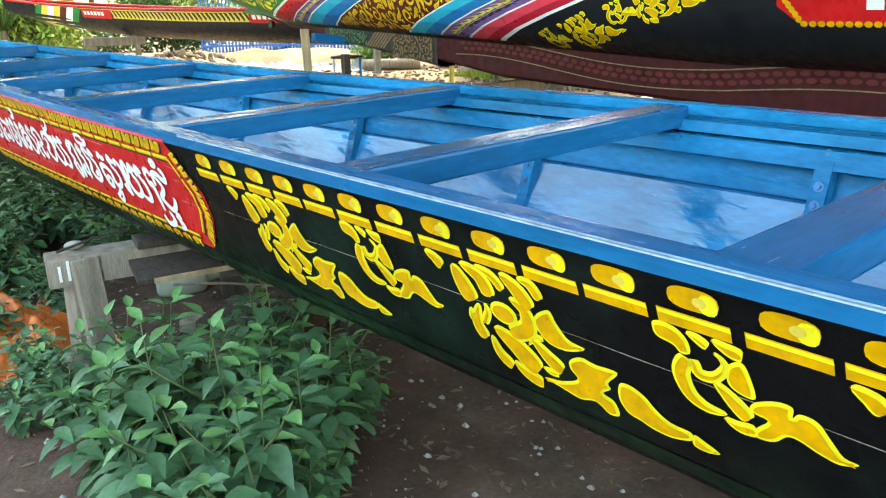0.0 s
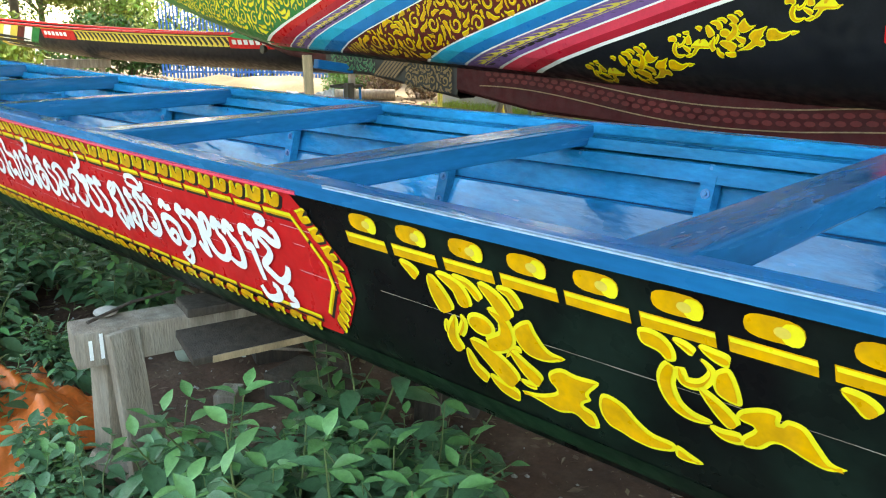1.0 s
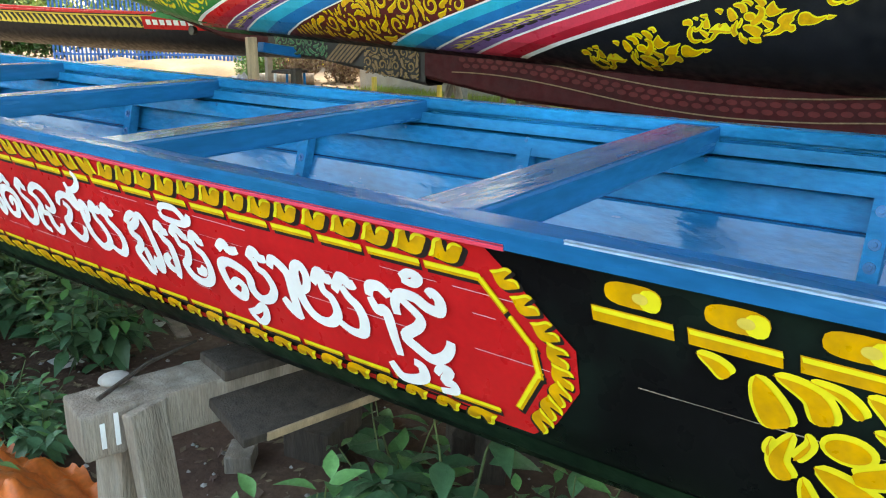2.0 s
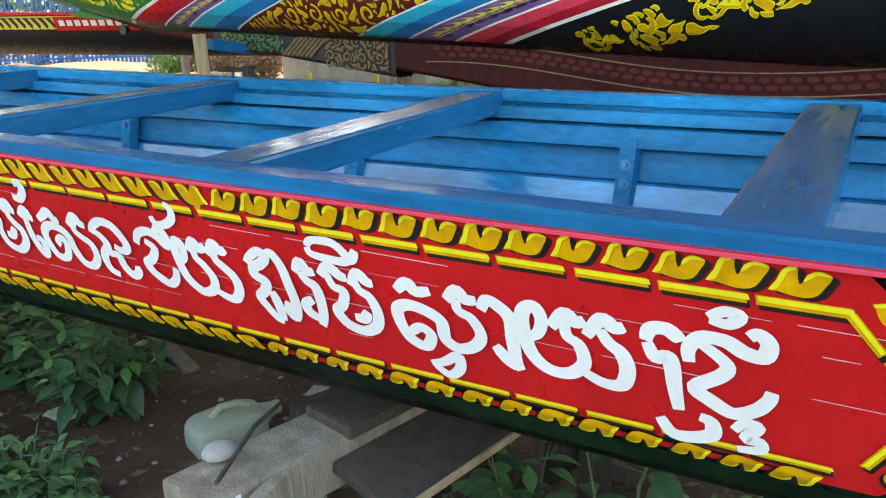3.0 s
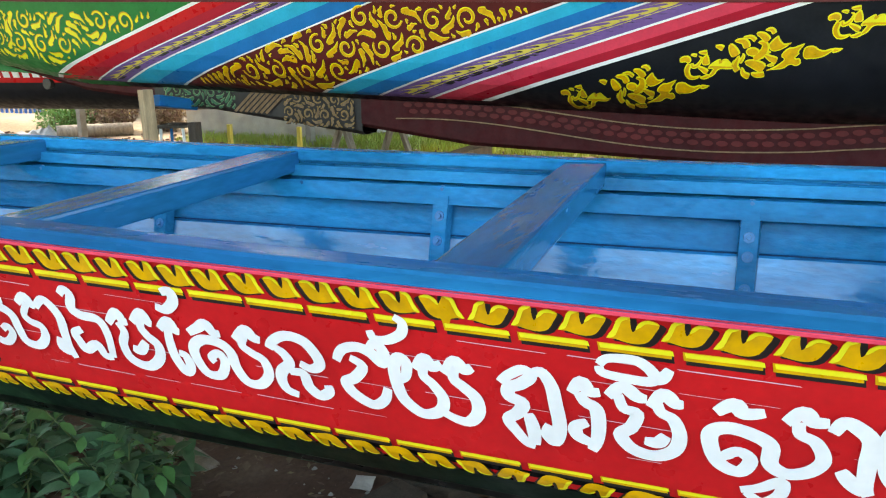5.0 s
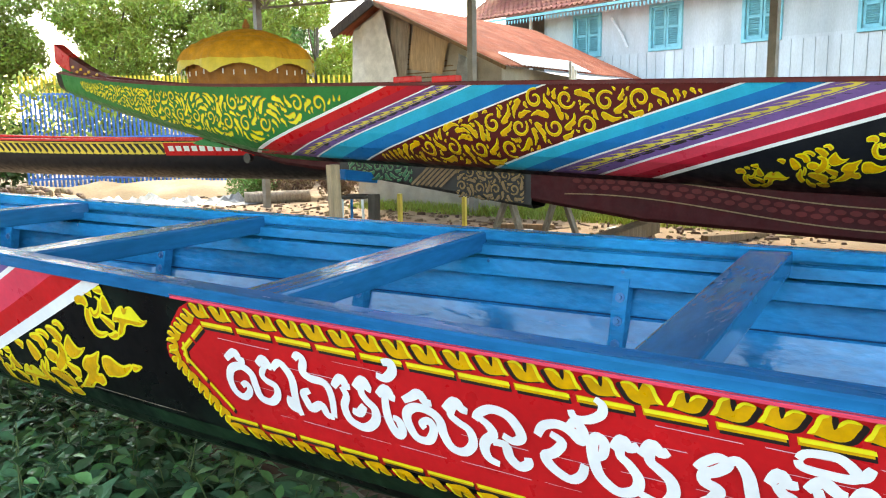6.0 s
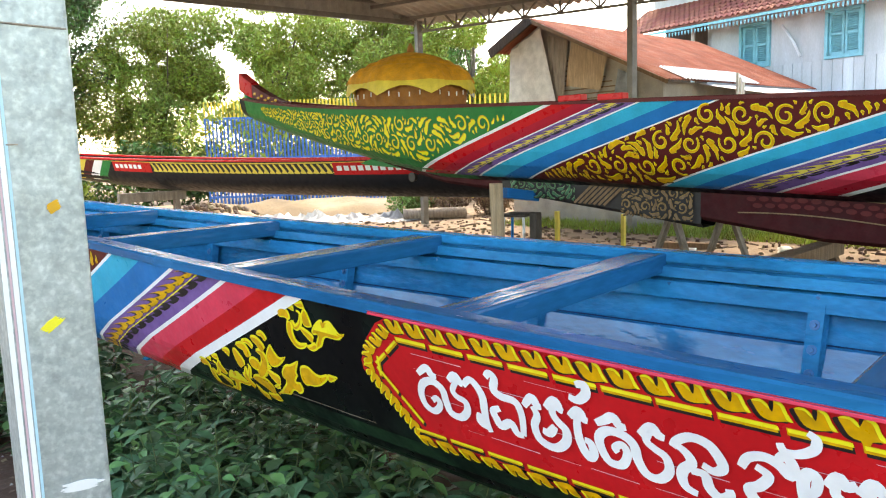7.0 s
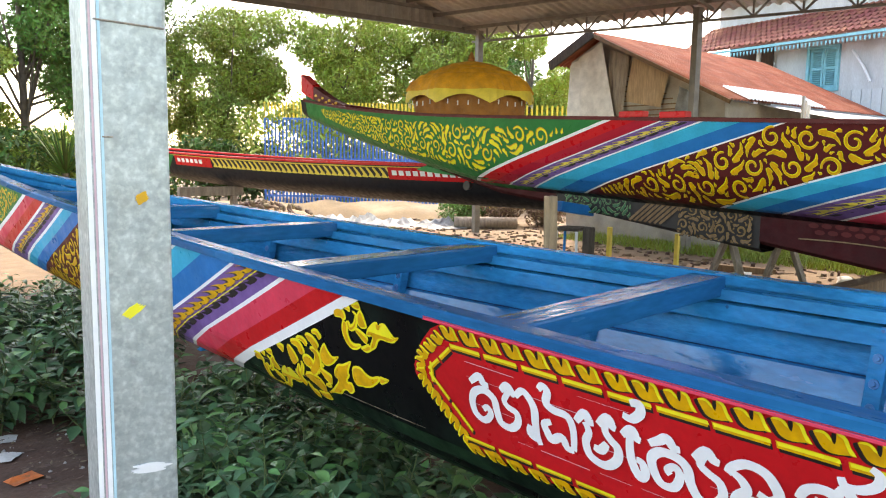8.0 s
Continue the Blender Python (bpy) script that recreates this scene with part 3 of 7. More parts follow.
letter([(-4.818, 0.171), (-4.790, 0.142), (-4.778, 0.159), (-4.766, 0.161)], [(-4.792, 0.165), (-4.783, 0.188), (-4.796, 0.218), (-4.787, 0.252), (-4.747, 0.263), (-4.713, 0.239), (-4.706, 0.207), (-4.725, 0.188), (-4.736, 0.168), (-4.726, 0.139)], [(-4.754, 0.160), (-4.726, 0.134), (-4.714, 0.152), (-4.705, 0.157)], [(-4.774, 0.223), (-4.755, 0.226), (-4.735, 0.203)], 0.0255)
letter([(-4.682, 0.114), (-4.659, 0.118), (-4.635, 0.097), (-4.637, 0.076), (-4.659, 0.080)], [(-4.690, 0.166), (-4.664, 0.144), (-4.653, 0.161), (-4.642, 0.166)], [(-4.668, 0.158), (-4.673, 0.191), (-4.671, 0.229), (-4.655, 0.260), (-4.640, 0.246), (-4.644, 0.222), (-4.659, 0.216)], 0.0255)
letter([(-4.621, 0.164), (-4.596, 0.150), (-4.575, 0.138), (-4.562, 0.155), (-4.546, 0.156)], [(-4.576, 0.225), (-4.582, 0.214), (-4.562, 0.202), (-4.553, 0.223), (-4.571, 0.254), (-4.603, 0.254), (-4.619, 0.220), (-4.616, 0.193), (-4.590, 0.175), (-4.553, 0.178), (-4.533, 0.196), (-4.529, 0.228), (-4.513, 0.258), (-4.483, 0.261), (-4.458, 0.235), (-4.461, 0.203), (-4.486, 0.188), (-4.502, 0.173), (-4.488, 0.147)], [(-4.516, 0.164), (-4.487, 0.138), (-4.473, 0.152), (-4.458, 0.157)], 0.0255)
letter([(-4.443, 0.172), (-4.431, 0.154), (-4.400, 0.138), (-4.364, 0.145), (-4.343, 0.173), (-4.341, 0.193), (-4.360, 0.204), (-4.382, 0.195)], [(-4.430, 0.167), (-4.413, 0.179), (-4.405, 0.199), (-4.424, 0.218), (-4.431, 0.238), (-4.424, 0.261), (-4.400, 0.270)], [(-4.409, 0.218), (-4.380, 0.218), (-4.373, 0.246), (-4.353, 0.263), (-4.332, 0.251), (-4.332, 0.236)], 0.0255)
letter([(-4.303, 0.176), (-4.288, 0.151), (-4.258, 0.140), (-4.231, 0.148), (-4.210, 0.167), (-4.205, 0.144), (-4.218, 0.126), (-4.231, 0.138)], [(-4.274, 0.165), (-4.251, 0.180), (-4.270, 0.207), (-4.291, 0.221), (-4.278, 0.245), (-4.243, 0.263), (-4.218, 0.247), (-4.208, 0.220)], 0.0255)
letter([(-4.225, 0.101), (-4.218, 0.117), (-4.192, 0.116), (-4.165, 0.099), (-4.160, 0.078), (-4.174, 0.067)], 0.021)
letter([(-4.186, 0.200), (-4.169, 0.187), (-4.164, 0.159), (-4.177, 0.149), (-4.189, 0.171), (-4.187, 0.213), (-4.176, 0.242), (-4.145, 0.264), (-4.112, 0.252), (-4.103, 0.224), (-4.119, 0.196), (-4.135, 0.179), (-4.129, 0.149)], [(-4.149, 0.169), (-4.129, 0.143), (-4.117, 0.159), (-4.098, 0.150)], [(-4.108, 0.253), (-4.079, 0.265), (-4.057, 0.264), (-4.040, 0.241), (-4.042, 0.212), (-4.062, 0.192), (-4.079, 0.176), (-4.073, 0.147)], [(-4.095, 0.170), (-4.074, 0.140), (-4.058, 0.155), (-4.043, 0.148)], 0.0255)
letter([(-3.996, 0.170), (-3.982, 0.154), (-3.956, 0.138), (-3.943, 0.150), (-3.962, 0.168), (-3.981, 0.178), (-3.982, 0.195), (-3.959, 0.207), (-3.970, 0.229), (-3.987, 0.245), (-3.973, 0.269), (-3.957, 0.289), (-3.942, 0.294)], [(-3.951, 0.226), (-3.944, 0.256), (-3.942, 0.292)], 0.0255)
letter([(-3.943, 0.147), (-3.925, 0.137), (-3.909, 0.162), (-3.903, 0.199), (-3.898, 0.245), (-3.907, 0.277), (-3.921, 0.264), (-3.915, 0.243)], 0.0255)
letter([(-3.877, 0.170), (-3.860, 0.145), (-3.847, 0.162), (-3.830, 0.161)], [(-3.865, 0.168), (-3.854, 0.184), (-3.837, 0.195), (-3.833, 0.224), (-3.836, 0.259), (-3.845, 0.283)], [(-3.842, 0.268), (-3.867, 0.257), (-3.871, 0.238), (-3.851, 0.225)], 0.0255)
letter([(-3.818, 0.166), (-3.795, 0.144), (-3.772, 0.159), (-3.757, 0.161)], [(-3.802, 0.160), (-3.793, 0.185), (-3.772, 0.192), (-3.781, 0.221), (-3.798, 0.239), (-3.779, 0.265), (-3.743, 0.272), (-3.714, 0.255), (-3.706, 0.225), (-3.716, 0.194), (-3.736, 0.182), (-3.744, 0.158)], [(-3.752, 0.176), (-3.733, 0.147), (-3.715, 0.161), (-3.702, 0.162)], [(-3.760, 0.244), (-3.739, 0.244), (-3.727, 0.227)], 0.0255)
letter([(-3.831, 0.108), (-3.817, 0.094), (-3.773, 0.092), (-3.747, 0.113), (-3.753, 0.127), (-3.791, 0.127), (-3.825, 0.122), (-3.831, 0.110)], [(-3.748, 0.126), (-3.734, 0.118), (-3.724, 0.100)], 0.021)
letter([(-3.655, 0.167), (-3.630, 0.147), (-3.615, 0.162), (-3.586, 0.156)], [(-3.632, 0.255), (-3.635, 0.246), (-3.617, 0.236), (-3.600, 0.250), (-3.615, 0.276), (-3.646, 0.264), (-3.661, 0.227), (-3.658, 0.203), (-3.633, 0.193), (-3.598, 0.200), (-3.574, 0.216), (-3.572, 0.250), (-3.548, 0.265), (-3.517, 0.254), (-3.500, 0.228), (-3.513, 0.197), (-3.536, 0.185), (-3.539, 0.163)], [(-3.557, 0.168), (-3.535, 0.145), (-3.520, 0.159), (-3.499, 0.158)], 0.027)
letter([(-3.611, 0.312), (-3.584, 0.303), (-3.553, 0.283), (-3.553, 0.310), (-3.577, 0.330), (-3.603, 0.315)], 0.022)
letter([(-3.493, 0.175), (-3.481, 0.153), (-3.463, 0.159), (-3.442, 0.181), (-3.442, 0.226), (-3.440, 0.267), (-3.433, 0.283)], [(-3.476, 0.242), (-3.458, 0.264), (-3.439, 0.279)], 0.027)
letter([(-3.419, 0.213), (-3.396, 0.199), (-3.387, 0.170), (-3.398, 0.148), (-3.417, 0.160), (-3.421, 0.193), (-3.411, 0.240), (-3.385, 0.266), (-3.349, 0.267), (-3.322, 0.242), (-3.327, 0.207), (-3.346, 0.193), (-3.349, 0.167)], [(-3.372, 0.182), (-3.348, 0.151), (-3.331, 0.164), (-3.315, 0.157)], [(-3.325, 0.256), (-3.292, 0.271), (-3.262, 0.267), (-3.252, 0.236), (-3.260, 0.207), (-3.279, 0.191), (-3.292, 0.170)], [(-3.315, 0.186), (-3.289, 0.149), (-3.269, 0.161), (-3.254, 0.156)], 0.027)
letter([(-3.223, 0.173), (-3.216, 0.151), (-3.193, 0.146), (-3.177, 0.157), (-3.172, 0.164)], [(-3.221, 0.175), (-3.209, 0.201), (-3.192, 0.195), (-3.185, 0.210), (-3.181, 0.250), (-3.175, 0.292)], [(-3.204, 0.314), (-3.185, 0.341), (-3.156, 0.341), (-3.126, 0.327), (-3.127, 0.303), (-3.144, 0.296)], 0.027)
letter([(-3.160, 0.197), (-3.161, 0.173), (-3.145, 0.150), (-3.111, 0.149), (-3.085, 0.163), (-3.060, 0.165), (-3.054, 0.143), (-3.068, 0.128), (-3.080, 0.136)], [(-3.144, 0.160), (-3.108, 0.189), (-3.115, 0.211), (-3.151, 0.241), (-3.128, 0.261), (-3.096, 0.276), (-3.067, 0.262), (-3.050, 0.240), (-3.046, 0.223)], 0.027)
letter([(-3.135, 0.113), (-3.113, 0.100), (-3.093, 0.105), (-3.108, 0.120), (-3.133, 0.117)], 0.022)
letter([(-3.095, 0.308), (-3.080, 0.290), (-3.061, 0.293), (-3.077, 0.318), (-3.058, 0.321), (-3.057, 0.336), (-3.089, 0.343)], 0.022)

# ---- gold flame motifs and buds on the black side ----
BIG = [
    ([(0.049, 0.138), (0.032, 0.123), (0.005, 0.11)], 0.038),
    ([(0.12, 0.199), (0.1, 0.158), (0.085, 0.122)], 0.06),
    ([(0.174, 0.174), (0.158, 0.135), (0.107, 0.114)], 0.048),
    ([(0.216, 0.148), (0.192, 0.122), (0.151, 0.109)], 0.03),
    ([(0.281, 0.171), (0.253, 0.134), (0.217, 0.11)], 0.049),
    ([(0.311, 0.142), (0.293, 0.115), (0.262, 0.109)], 0.032),
    ([(0.215, 0.248), (0.263, 0.221), (0.264, 0.181), (0.229, 0.161)], 0.049),
    ([(0.134, 0.286), (0.118, 0.254), (0.137, 0.202)], 0.042),
    ([(0.107, 0.252), (0.106, 0.236), (0.11, 0.219)], 0.022),
    ([(0.14, 0.247), (0.158, 0.215), (0.153, 0.196)], 0.024),
    ([(0.195, 0.336), (0.165, 0.313), (0.153, 0.273)], 0.039),
    ([(0.269, 0.319), (0.22, 0.278), (0.166, 0.248)], 0.067),
    ([(0.273, 0.348), (0.231, 0.339), (0.203, 0.319)], 0.038),
    ([(0.333, 0.294), (0.301, 0.272), (0.266, 0.237)], 0.045),
    ([(0.298, 0.235), (0.278, 0.236), (0.256, 0.262)], 0.016),
    ([(0.32, 0.307), (0.298, 0.308), (0.283, 0.304)], 0.021),
]
BIG_BODY = [
    [(0.288, 0.185), (0.327, 0.159), (0.341, 0.184), (0.363, 0.212), (0.399, 0.22), (0.357, 0.24), (0.313, 0.239), (0.289, 0.215)],
    [(0.356, 0.261), (0.385, 0.243), (0.417, 0.247), (0.465, 0.246), (0.44, 0.279), (0.443, 0.292), (0.424, 0.309), (0.447, 0.318), (0.454, 0.347), (0.43, 0.355), (0.402, 0.338), (0.365, 0.348), (0.321, 0.34), (0.28, 0.331), (0.326, 0.321), (0.367, 0.3), (0.354, 0.281)],
    [(0.468, 0.267), (0.491, 0.265), (0.516, 0.276), (0.537, 0.297), (0.564, 0.313), (0.601, 0.316), (0.601, 0.334), (0.561, 0.347), (0.524, 0.345), (0.501, 0.338), (0.478, 0.333), (0.463, 0.316), (0.459, 0.291)],
    [(0.607, 0.318), (0.629, 0.325), (0.653, 0.337), (0.628, 0.346), (0.604, 0.342)],
]
SMALL = [
    ([(0.098, 0.124), (0.08, 0.114), (0.063, 0.108)], 0.023),
    ([(0.154, 0.122), (0.13, 0.117), (0.106, 0.107)], 0.029),
    ([(0.072, 0.157), (0.079, 0.181), (0.107, 0.177), (0.125, 0.149), (0.108, 0.13)], 0.025),
    ([(0.058, 0.158), (0.046, 0.192), (0.059, 0.229), (0.087, 0.245), (0.122, 0.244)], 0.037),
    ([(0.159, 0.237), (0.132, 0.211), (0.103, 0.184)], 0.037),
    ([(0.169, 0.256), (0.141, 0.26), (0.117, 0.252)], 0.028),
]
SMALL_BODY = [
    [(0.003, 0.108), (0.026, 0.102), (0.05, 0.109), (0.065, 0.127), (0.066, 0.148), (0.05, 0.153), (0.036, 0.141), (0.007, 0.133)],
    [(0.131, 0.144), (0.152, 0.133), (0.164, 0.154), (0.171, 0.19), (0.156, 0.196), (0.132, 0.187), (0.125, 0.168)],
    [(0.16, 0.214), (0.171, 0.198), (0.203, 0.183), (0.227, 0.184), (0.226, 0.203), (0.237, 0.191), (0.262, 0.194), (0.281, 0.219), (0.298, 0.241), (0.319, 0.245), (0.293, 0.258), (0.264, 0.253), (0.234, 0.242), (0.216, 0.244), (0.197, 0.263), (0.17, 0.268), (0.168, 0.251), (0.188, 0.227), (0.169, 0.222)],
]


def brush(pts, w, shrink=0.0, full=0.75):
    """A flame tongue: round at the root, swelling, drawn out to a point."""
    loop = []
    n = len(pts) - 1
    for i in range(n * 6 + 1):
        k = min(i // 6, n - 1)
        t = (i - 6 * k) / 6
        p = [Vector(pts[max(0, min(n, k + j))]) for j in (-1, 0, 1, 2)]
        loop.append(0.5 * ((2 * p[1]) + (p[2] - p[0]) * t + (2 * p[0] - 5 * p[1] + 4 * p[2] - p[3]) * t * t + (3 * p[1] - p[0] - 3 * p[2] + p[3]) * t ** 3))
    a, b, m = [], [], len(loop) - 1
    for i, c in enumerate(loop):
        d = (loop[min(i + 1, m)] - loop[max(i - 1, 0)]).normalized()
        t = i / m
        h = max(0.0006, w * 0.47 * math.sin(math.pi * (0.03 + 0.97 * t) ** 0.55) ** full - shrink)
        a.append(c + Vector((-d.y, d.x)) * h)
        b.append(c - Vector((-d.y, d.x)) * h)
    return a, b


def shrunk(loop, m):
    """A closed outline drawn in by m along its own normals."""
    pts = [Vector(p) for p in loop]
    n = len(pts)
    turn = sum(pts[i].x * pts[(i + 1) % n].y - pts[(i + 1) % n].x * pts[i].y for i in range(n))
    out = []
    for i in range(n):
        d = pts[(i + 1) % n] - pts[i - 1]
        d = d.normalized() if d.length > 1e-9 else Vector((1, 0))
        out.append(pts[i] + Vector((-d.y, d.x)) * math.copysign(m, turn))
    return out


def motif(strokes, curls, label, bodies=(), hull=None, parent=None):
    """One scroll, leaf by leaf: a lemon edge with the gold laid a little inside it."""
    hull, parent = hull or HULL1, parent or boat
    for loop in bodies:
        soft = smooth_loop(loop, 4)
        leaf = painted("flame_body", hull, [soft], "lemon", parent, straight, 0.003, label=label)
        painted("leaf_fill", hull, [[p + Vector((-0.001, 0.0015)) for p in shrunk(soft, 0.0068)]], "gold", leaf, straight, 0.0044)
    for p, w in strokes:
        leaf = painted("flame_leaf", hull, [brush(p, w * 0.98, 0.0, 0.5)], "lemon", parent, straight, 0.003, label=label)
        painted("leaf_fill", hull, [brush([(x - 0.0015, y + 0.002) for x, y in p], w * 0.98, 0.0078, 0.5)], "gold", leaf, straight, 0.0044)
    for x, y, rx, ry in curls:
        curl = painted("flame_curl", hull, [disc(x, y, rx, ry, 18)], "lemon", parent, straight, 0.0032, label=label)
        painted("leaf_fill", hull, [disc(x - 0.001, y + 0.0015, rx - 0.008, ry - 0.008, 18)], "gold", curl, straight, 0.0046)


def laid(pts, o, d, tilt):
    """Points of a motif moved along the side and turned from its own slope to a level one by tilt."""
    return [(o + x, d + y - 0.348 * tilt * x) for x, y in pts]


def flame_scroll(kind, o, d=0.0, tilt=0.0, hull=None, parent=None):
    """A large or a small flame scroll starting at o along the side."""
    strokes, bodies = (BIG, BIG_BODY) if kind == "big" else (SMALL, SMALL_BODY)
    curls = [(*laid([(0.204, 0.205)], o, d, tilt)[0], 0.036, 0.026)] if kind == "big" else []
    word = "gold flame leaf edged in lemon yellow" if kind == "big" else "small gold flame leaf edged in lemon yellow"
    motif([(laid(p, o, d, tilt), w) for p, w in strokes], curls, word, [laid(p, o, d, tilt) for p in bodies], hull, parent)


for k in range(0, 4):
    flame_scroll("big", -(2.616 - 0.851 * k))
    flame_scroll("small", -(2.066 - 0.851 * k))
# the scrolls between the name panel and the striped bow lie level
flame_scroll("small", -5.765, -0.033, 1.0)
flame_scroll("big", -6.185, 0.182, 1.15)
flame_scroll("small", -6.38, 0.262, 1.0)
for k in range(22):
    a = -2.702 + 0.1425 * k + rnd.uniform(-0.004, 0.004)
    bud = painted("bud", HULL1, [disc(a, 0.046, 0.043, 0.020, 16, 0.7)], "gold", boat, straight, 0.003, label="gold bud over a bar")
    painted("bud_edge", HULL1, [disc(a + 0.026, 0.048, 0.016, 0.018, 12, 0.8)], "lemon", bud, straight, 0.0042)
    painted("bud_heart", HULL1, [disc(a + 0.012, 0.047, 0.012, 0.009)], "paleg", bud, straight, 0.005)
    painted("bud_bar", HULL1, [dash(a - 0.004, 0.089, 1, 0.01, 0.124, 0.027)], "gold", bud, straight, 0.003)
    painted("bud_bar_edge", HULL1, [dash(a - 0.003, 0.081, 1, 0.01, 0.122, 0.008)], "lemon", bud, straight, 0.0042)


# ---- slanted stripes near the bow ----
def slant1(d):
    return 2.1 * d


def lean1(y):
    return 0.86 * depth1(y)


STRIPES1 = [("white", 5.575, 5.655), ("red", 5.655, 5.80), ("pink", 5.80, 5.985), ("white", 5.985, 6.02), ("purple", 6.02, 6.335), ("white", 6.335, 6.365), ("sea", 6.365, 6.60), ("teal", 6.60, 6.83),
            ("white", 6.83, 6.86), ("maroon", 6.86, 7.90), ("sea", 7.90, 8.06), ("teal", 8.06, 8.20), ("white", 8.20, 8.24), ("purple", 8.24, 8.50), ("white", 8.50, 8.54), ("red", 8.54, 8.70), ("pink", 8.70, 8.86), ("white", 8.86, 8.92), ("green", 8.92, 10.0)]
for mat, u0, u1 in STRIPES1:
    part("paint_stripe", patch(HULL1, u0, u1, 0.0, lean1, slant1, -1, 0.004, 24, max(2, int((u1 - u0) / 0.08))), mat, boat)


def lobed(band, lobes, curl):
    """Cuts scallops into the outer edge of a leaf, as on acanthus."""
    a, b = band
    n, outs, outer = len(a) - 1, [], a if curl < 0 else b
    inner = b if curl < 0 else a
    for i, (p, q) in enumerate(zip(outer, inner)):
        f = (i / n * lobes) % 1.0
        outs.append(q + (p - q) * (1.0 + 0.20 * f - 0.15 * (1 - f)))
    return (outs, inner) if curl < 0 else (inner, outs)


def gold_leafage(hull, to_hull, region, size, seed, parent, fill="gold", lift=0.006, side=-1, edge="lemon", inside=None, under="shade"):
    """Scrolling foliage: curls on a staggered net, bent leaves thrown off round each, smaller ones packed between."""
    r = random.Random(seed)
    a0, a1, b0, b1 = region
    shade, rim, over, centres, cells = [], [], [], [], {}
    cell = size * 0.7

    def free(x, y, rad):
        ci, cj = int(x / cell), int(y / cell)
        for i in (ci - 1, ci, ci + 1):
            for j in (cj - 1, cj, cj + 1):
                for px, py, pr in cells.get((i, j), ()):
                    if (px - x) ** 2 + (py - y) ** 2 < (pr + rad + size * 0.11) ** 2:
                        return False
        return True

    def take(pts):
        for x, y, rad in pts:
            cells.setdefault((int(x / cell), int(y / cell)), []).append((x, y, rad))

    def fits(x, y, m):
        return a0 + m < x < a1 - m and b0 + m < y < b1 - m and (inside is None or inside(x, y, m))

    def leaf(x, y, th, ln, w, curl):
        pts, room = [(x, y)], []
        for i in range(3):
            x, y = x + math.cos(th) * ln / 3, y + math.sin(th) * ln / 3
            th += curl * (0.25 + 0.35 * i)
            pts.append((x, y))
        for i in range(7):
            t = i / 6
            k = min(2, int(t * 3))
            f = t * 3 - k
            room.append((pts[k][0] * (1 - f) + pts[k + 1][0] * f, pts[k][1] * (1 - f) + pts[k + 1][1] * f, w * 0.5 * math.sin(math.pi * (0.12 + 0.84 * t) ** 0.6)))
        if not all(fits(px, py, size * 0.05 + pr) and free(px, py, pr) for px, py, pr in room):
            return
        take(room)
        o = size * 0.05
        lobes = 3 if ln > size * 0.7 else 2
        shade.append(lobed(brush([(px + o, py + o * 1.4) for px, py in pts], w * 1.15), lobes, curl))
        rim.append(lobed(brush(pts, w * 1.08), lobes, curl))
        over.append(lobed(brush([(px + o * 0.5, py + o * 0.6) for px, py in pts], w * 1.05, size * 0.04), lobes, curl))

    row, b = 0, b0 + size * 1.1
    while b < b1:
        a = a0 + size * (1.2 if row % 2 else 2.7)
        while a < a1:
            x, y = a + r.uniform(-0.25, 0.25) * size, b + r.uniform(-0.15, 0.15) * size
            if fits(x, y, size * 0.8):
                fl, st = (1 if len(centres) % 2 else -1), r.uniform(0, 6.28)
                o, n = ring(x, y, size * 0.80, size * 0.27, 1.15, st, fl)
                take([((p.x + q.x) / 2, (p.y + q.y) / 2, size * 0.13) for p, q in zip(o, n)])
                rim.append((o, n))
                over.append(ring(x + size * 0.02, y + size * 0.03, size * 0.80, size * 0.17, 1.12, st + 0.05, fl))
                shade.append(ring(x + size * 0.05, y + size * 0.07, size * 0.81, size * 0.33, 1.15, st, fl))
                centres.append((x, y, fl))
            a += size * 3.0
        b += size * 2.1
        row += 1
    for x, y, fl in centres:
        for k in range(9):
            t = k * 0.7 + r.uniform(-0.15, 0.15)
            leaf(x + math.cos(t) * size * 0.98, y + math.sin(t) * size * 0.98, t + fl * 0.75, size * r.uniform(1.5, 2.1), size * 0.5, fl * 1.0)
    area = (a1 - a0) * (b1 - b0) / size ** 2
    for ln, w, tries in ((2.0, 0.50, 60), (1.5, 0.44, 60), (1.05, 0.38, 60), (0.65, 0.28, 50), (0.42, 0.22, 30)):
        for _ in range(int(area * tries)):
            x, y = r.uniform(a0, a1), r.uniform(b0, b1)
            if not fits(x, y, size * 0.15) or not free(x, y, size * w * 0.4):
                continue
            cx_, cy_, fl = min(centres, key=lambda c: (c[0] - x) ** 2 + (c[1] - y) ** 2) if centres else (0, 0, 1)
            th = math.atan2(y - cy_, x - cx_) + fl * r.uniform(0.7, 1.5)
            leaf(x, y, th, size * ln * r.uniform(0.85, 1.15), size * w, fl * r.uniform(0.5, 1.1))
    base = painted("scroll_shadow", hull, shade, under, parent, to_hull, lift - 0.002, side)
    painted("scroll_edge", hull, rim, edge, base, to_hull, lift - 0.0008, side)
    tagged(painted("scroll_leaf", hull, over, fill, base, to_hull, lift + 0.0004, side), "gold painted scrolling leaves", kind="stuff")


def sheared(k):
    """(a = -u, b = drop): u is where the slanted line meets the gunwale."""
    return lambda a, b: (-a + k * b, b)




def between(k, u0, u1):
    """Tells whether (a, drop) lies between two slanted lines, with a margin."""
    return lambda a, b, m: u0 + m * 1.5 < -a - k * b < u1 - m * 1.5


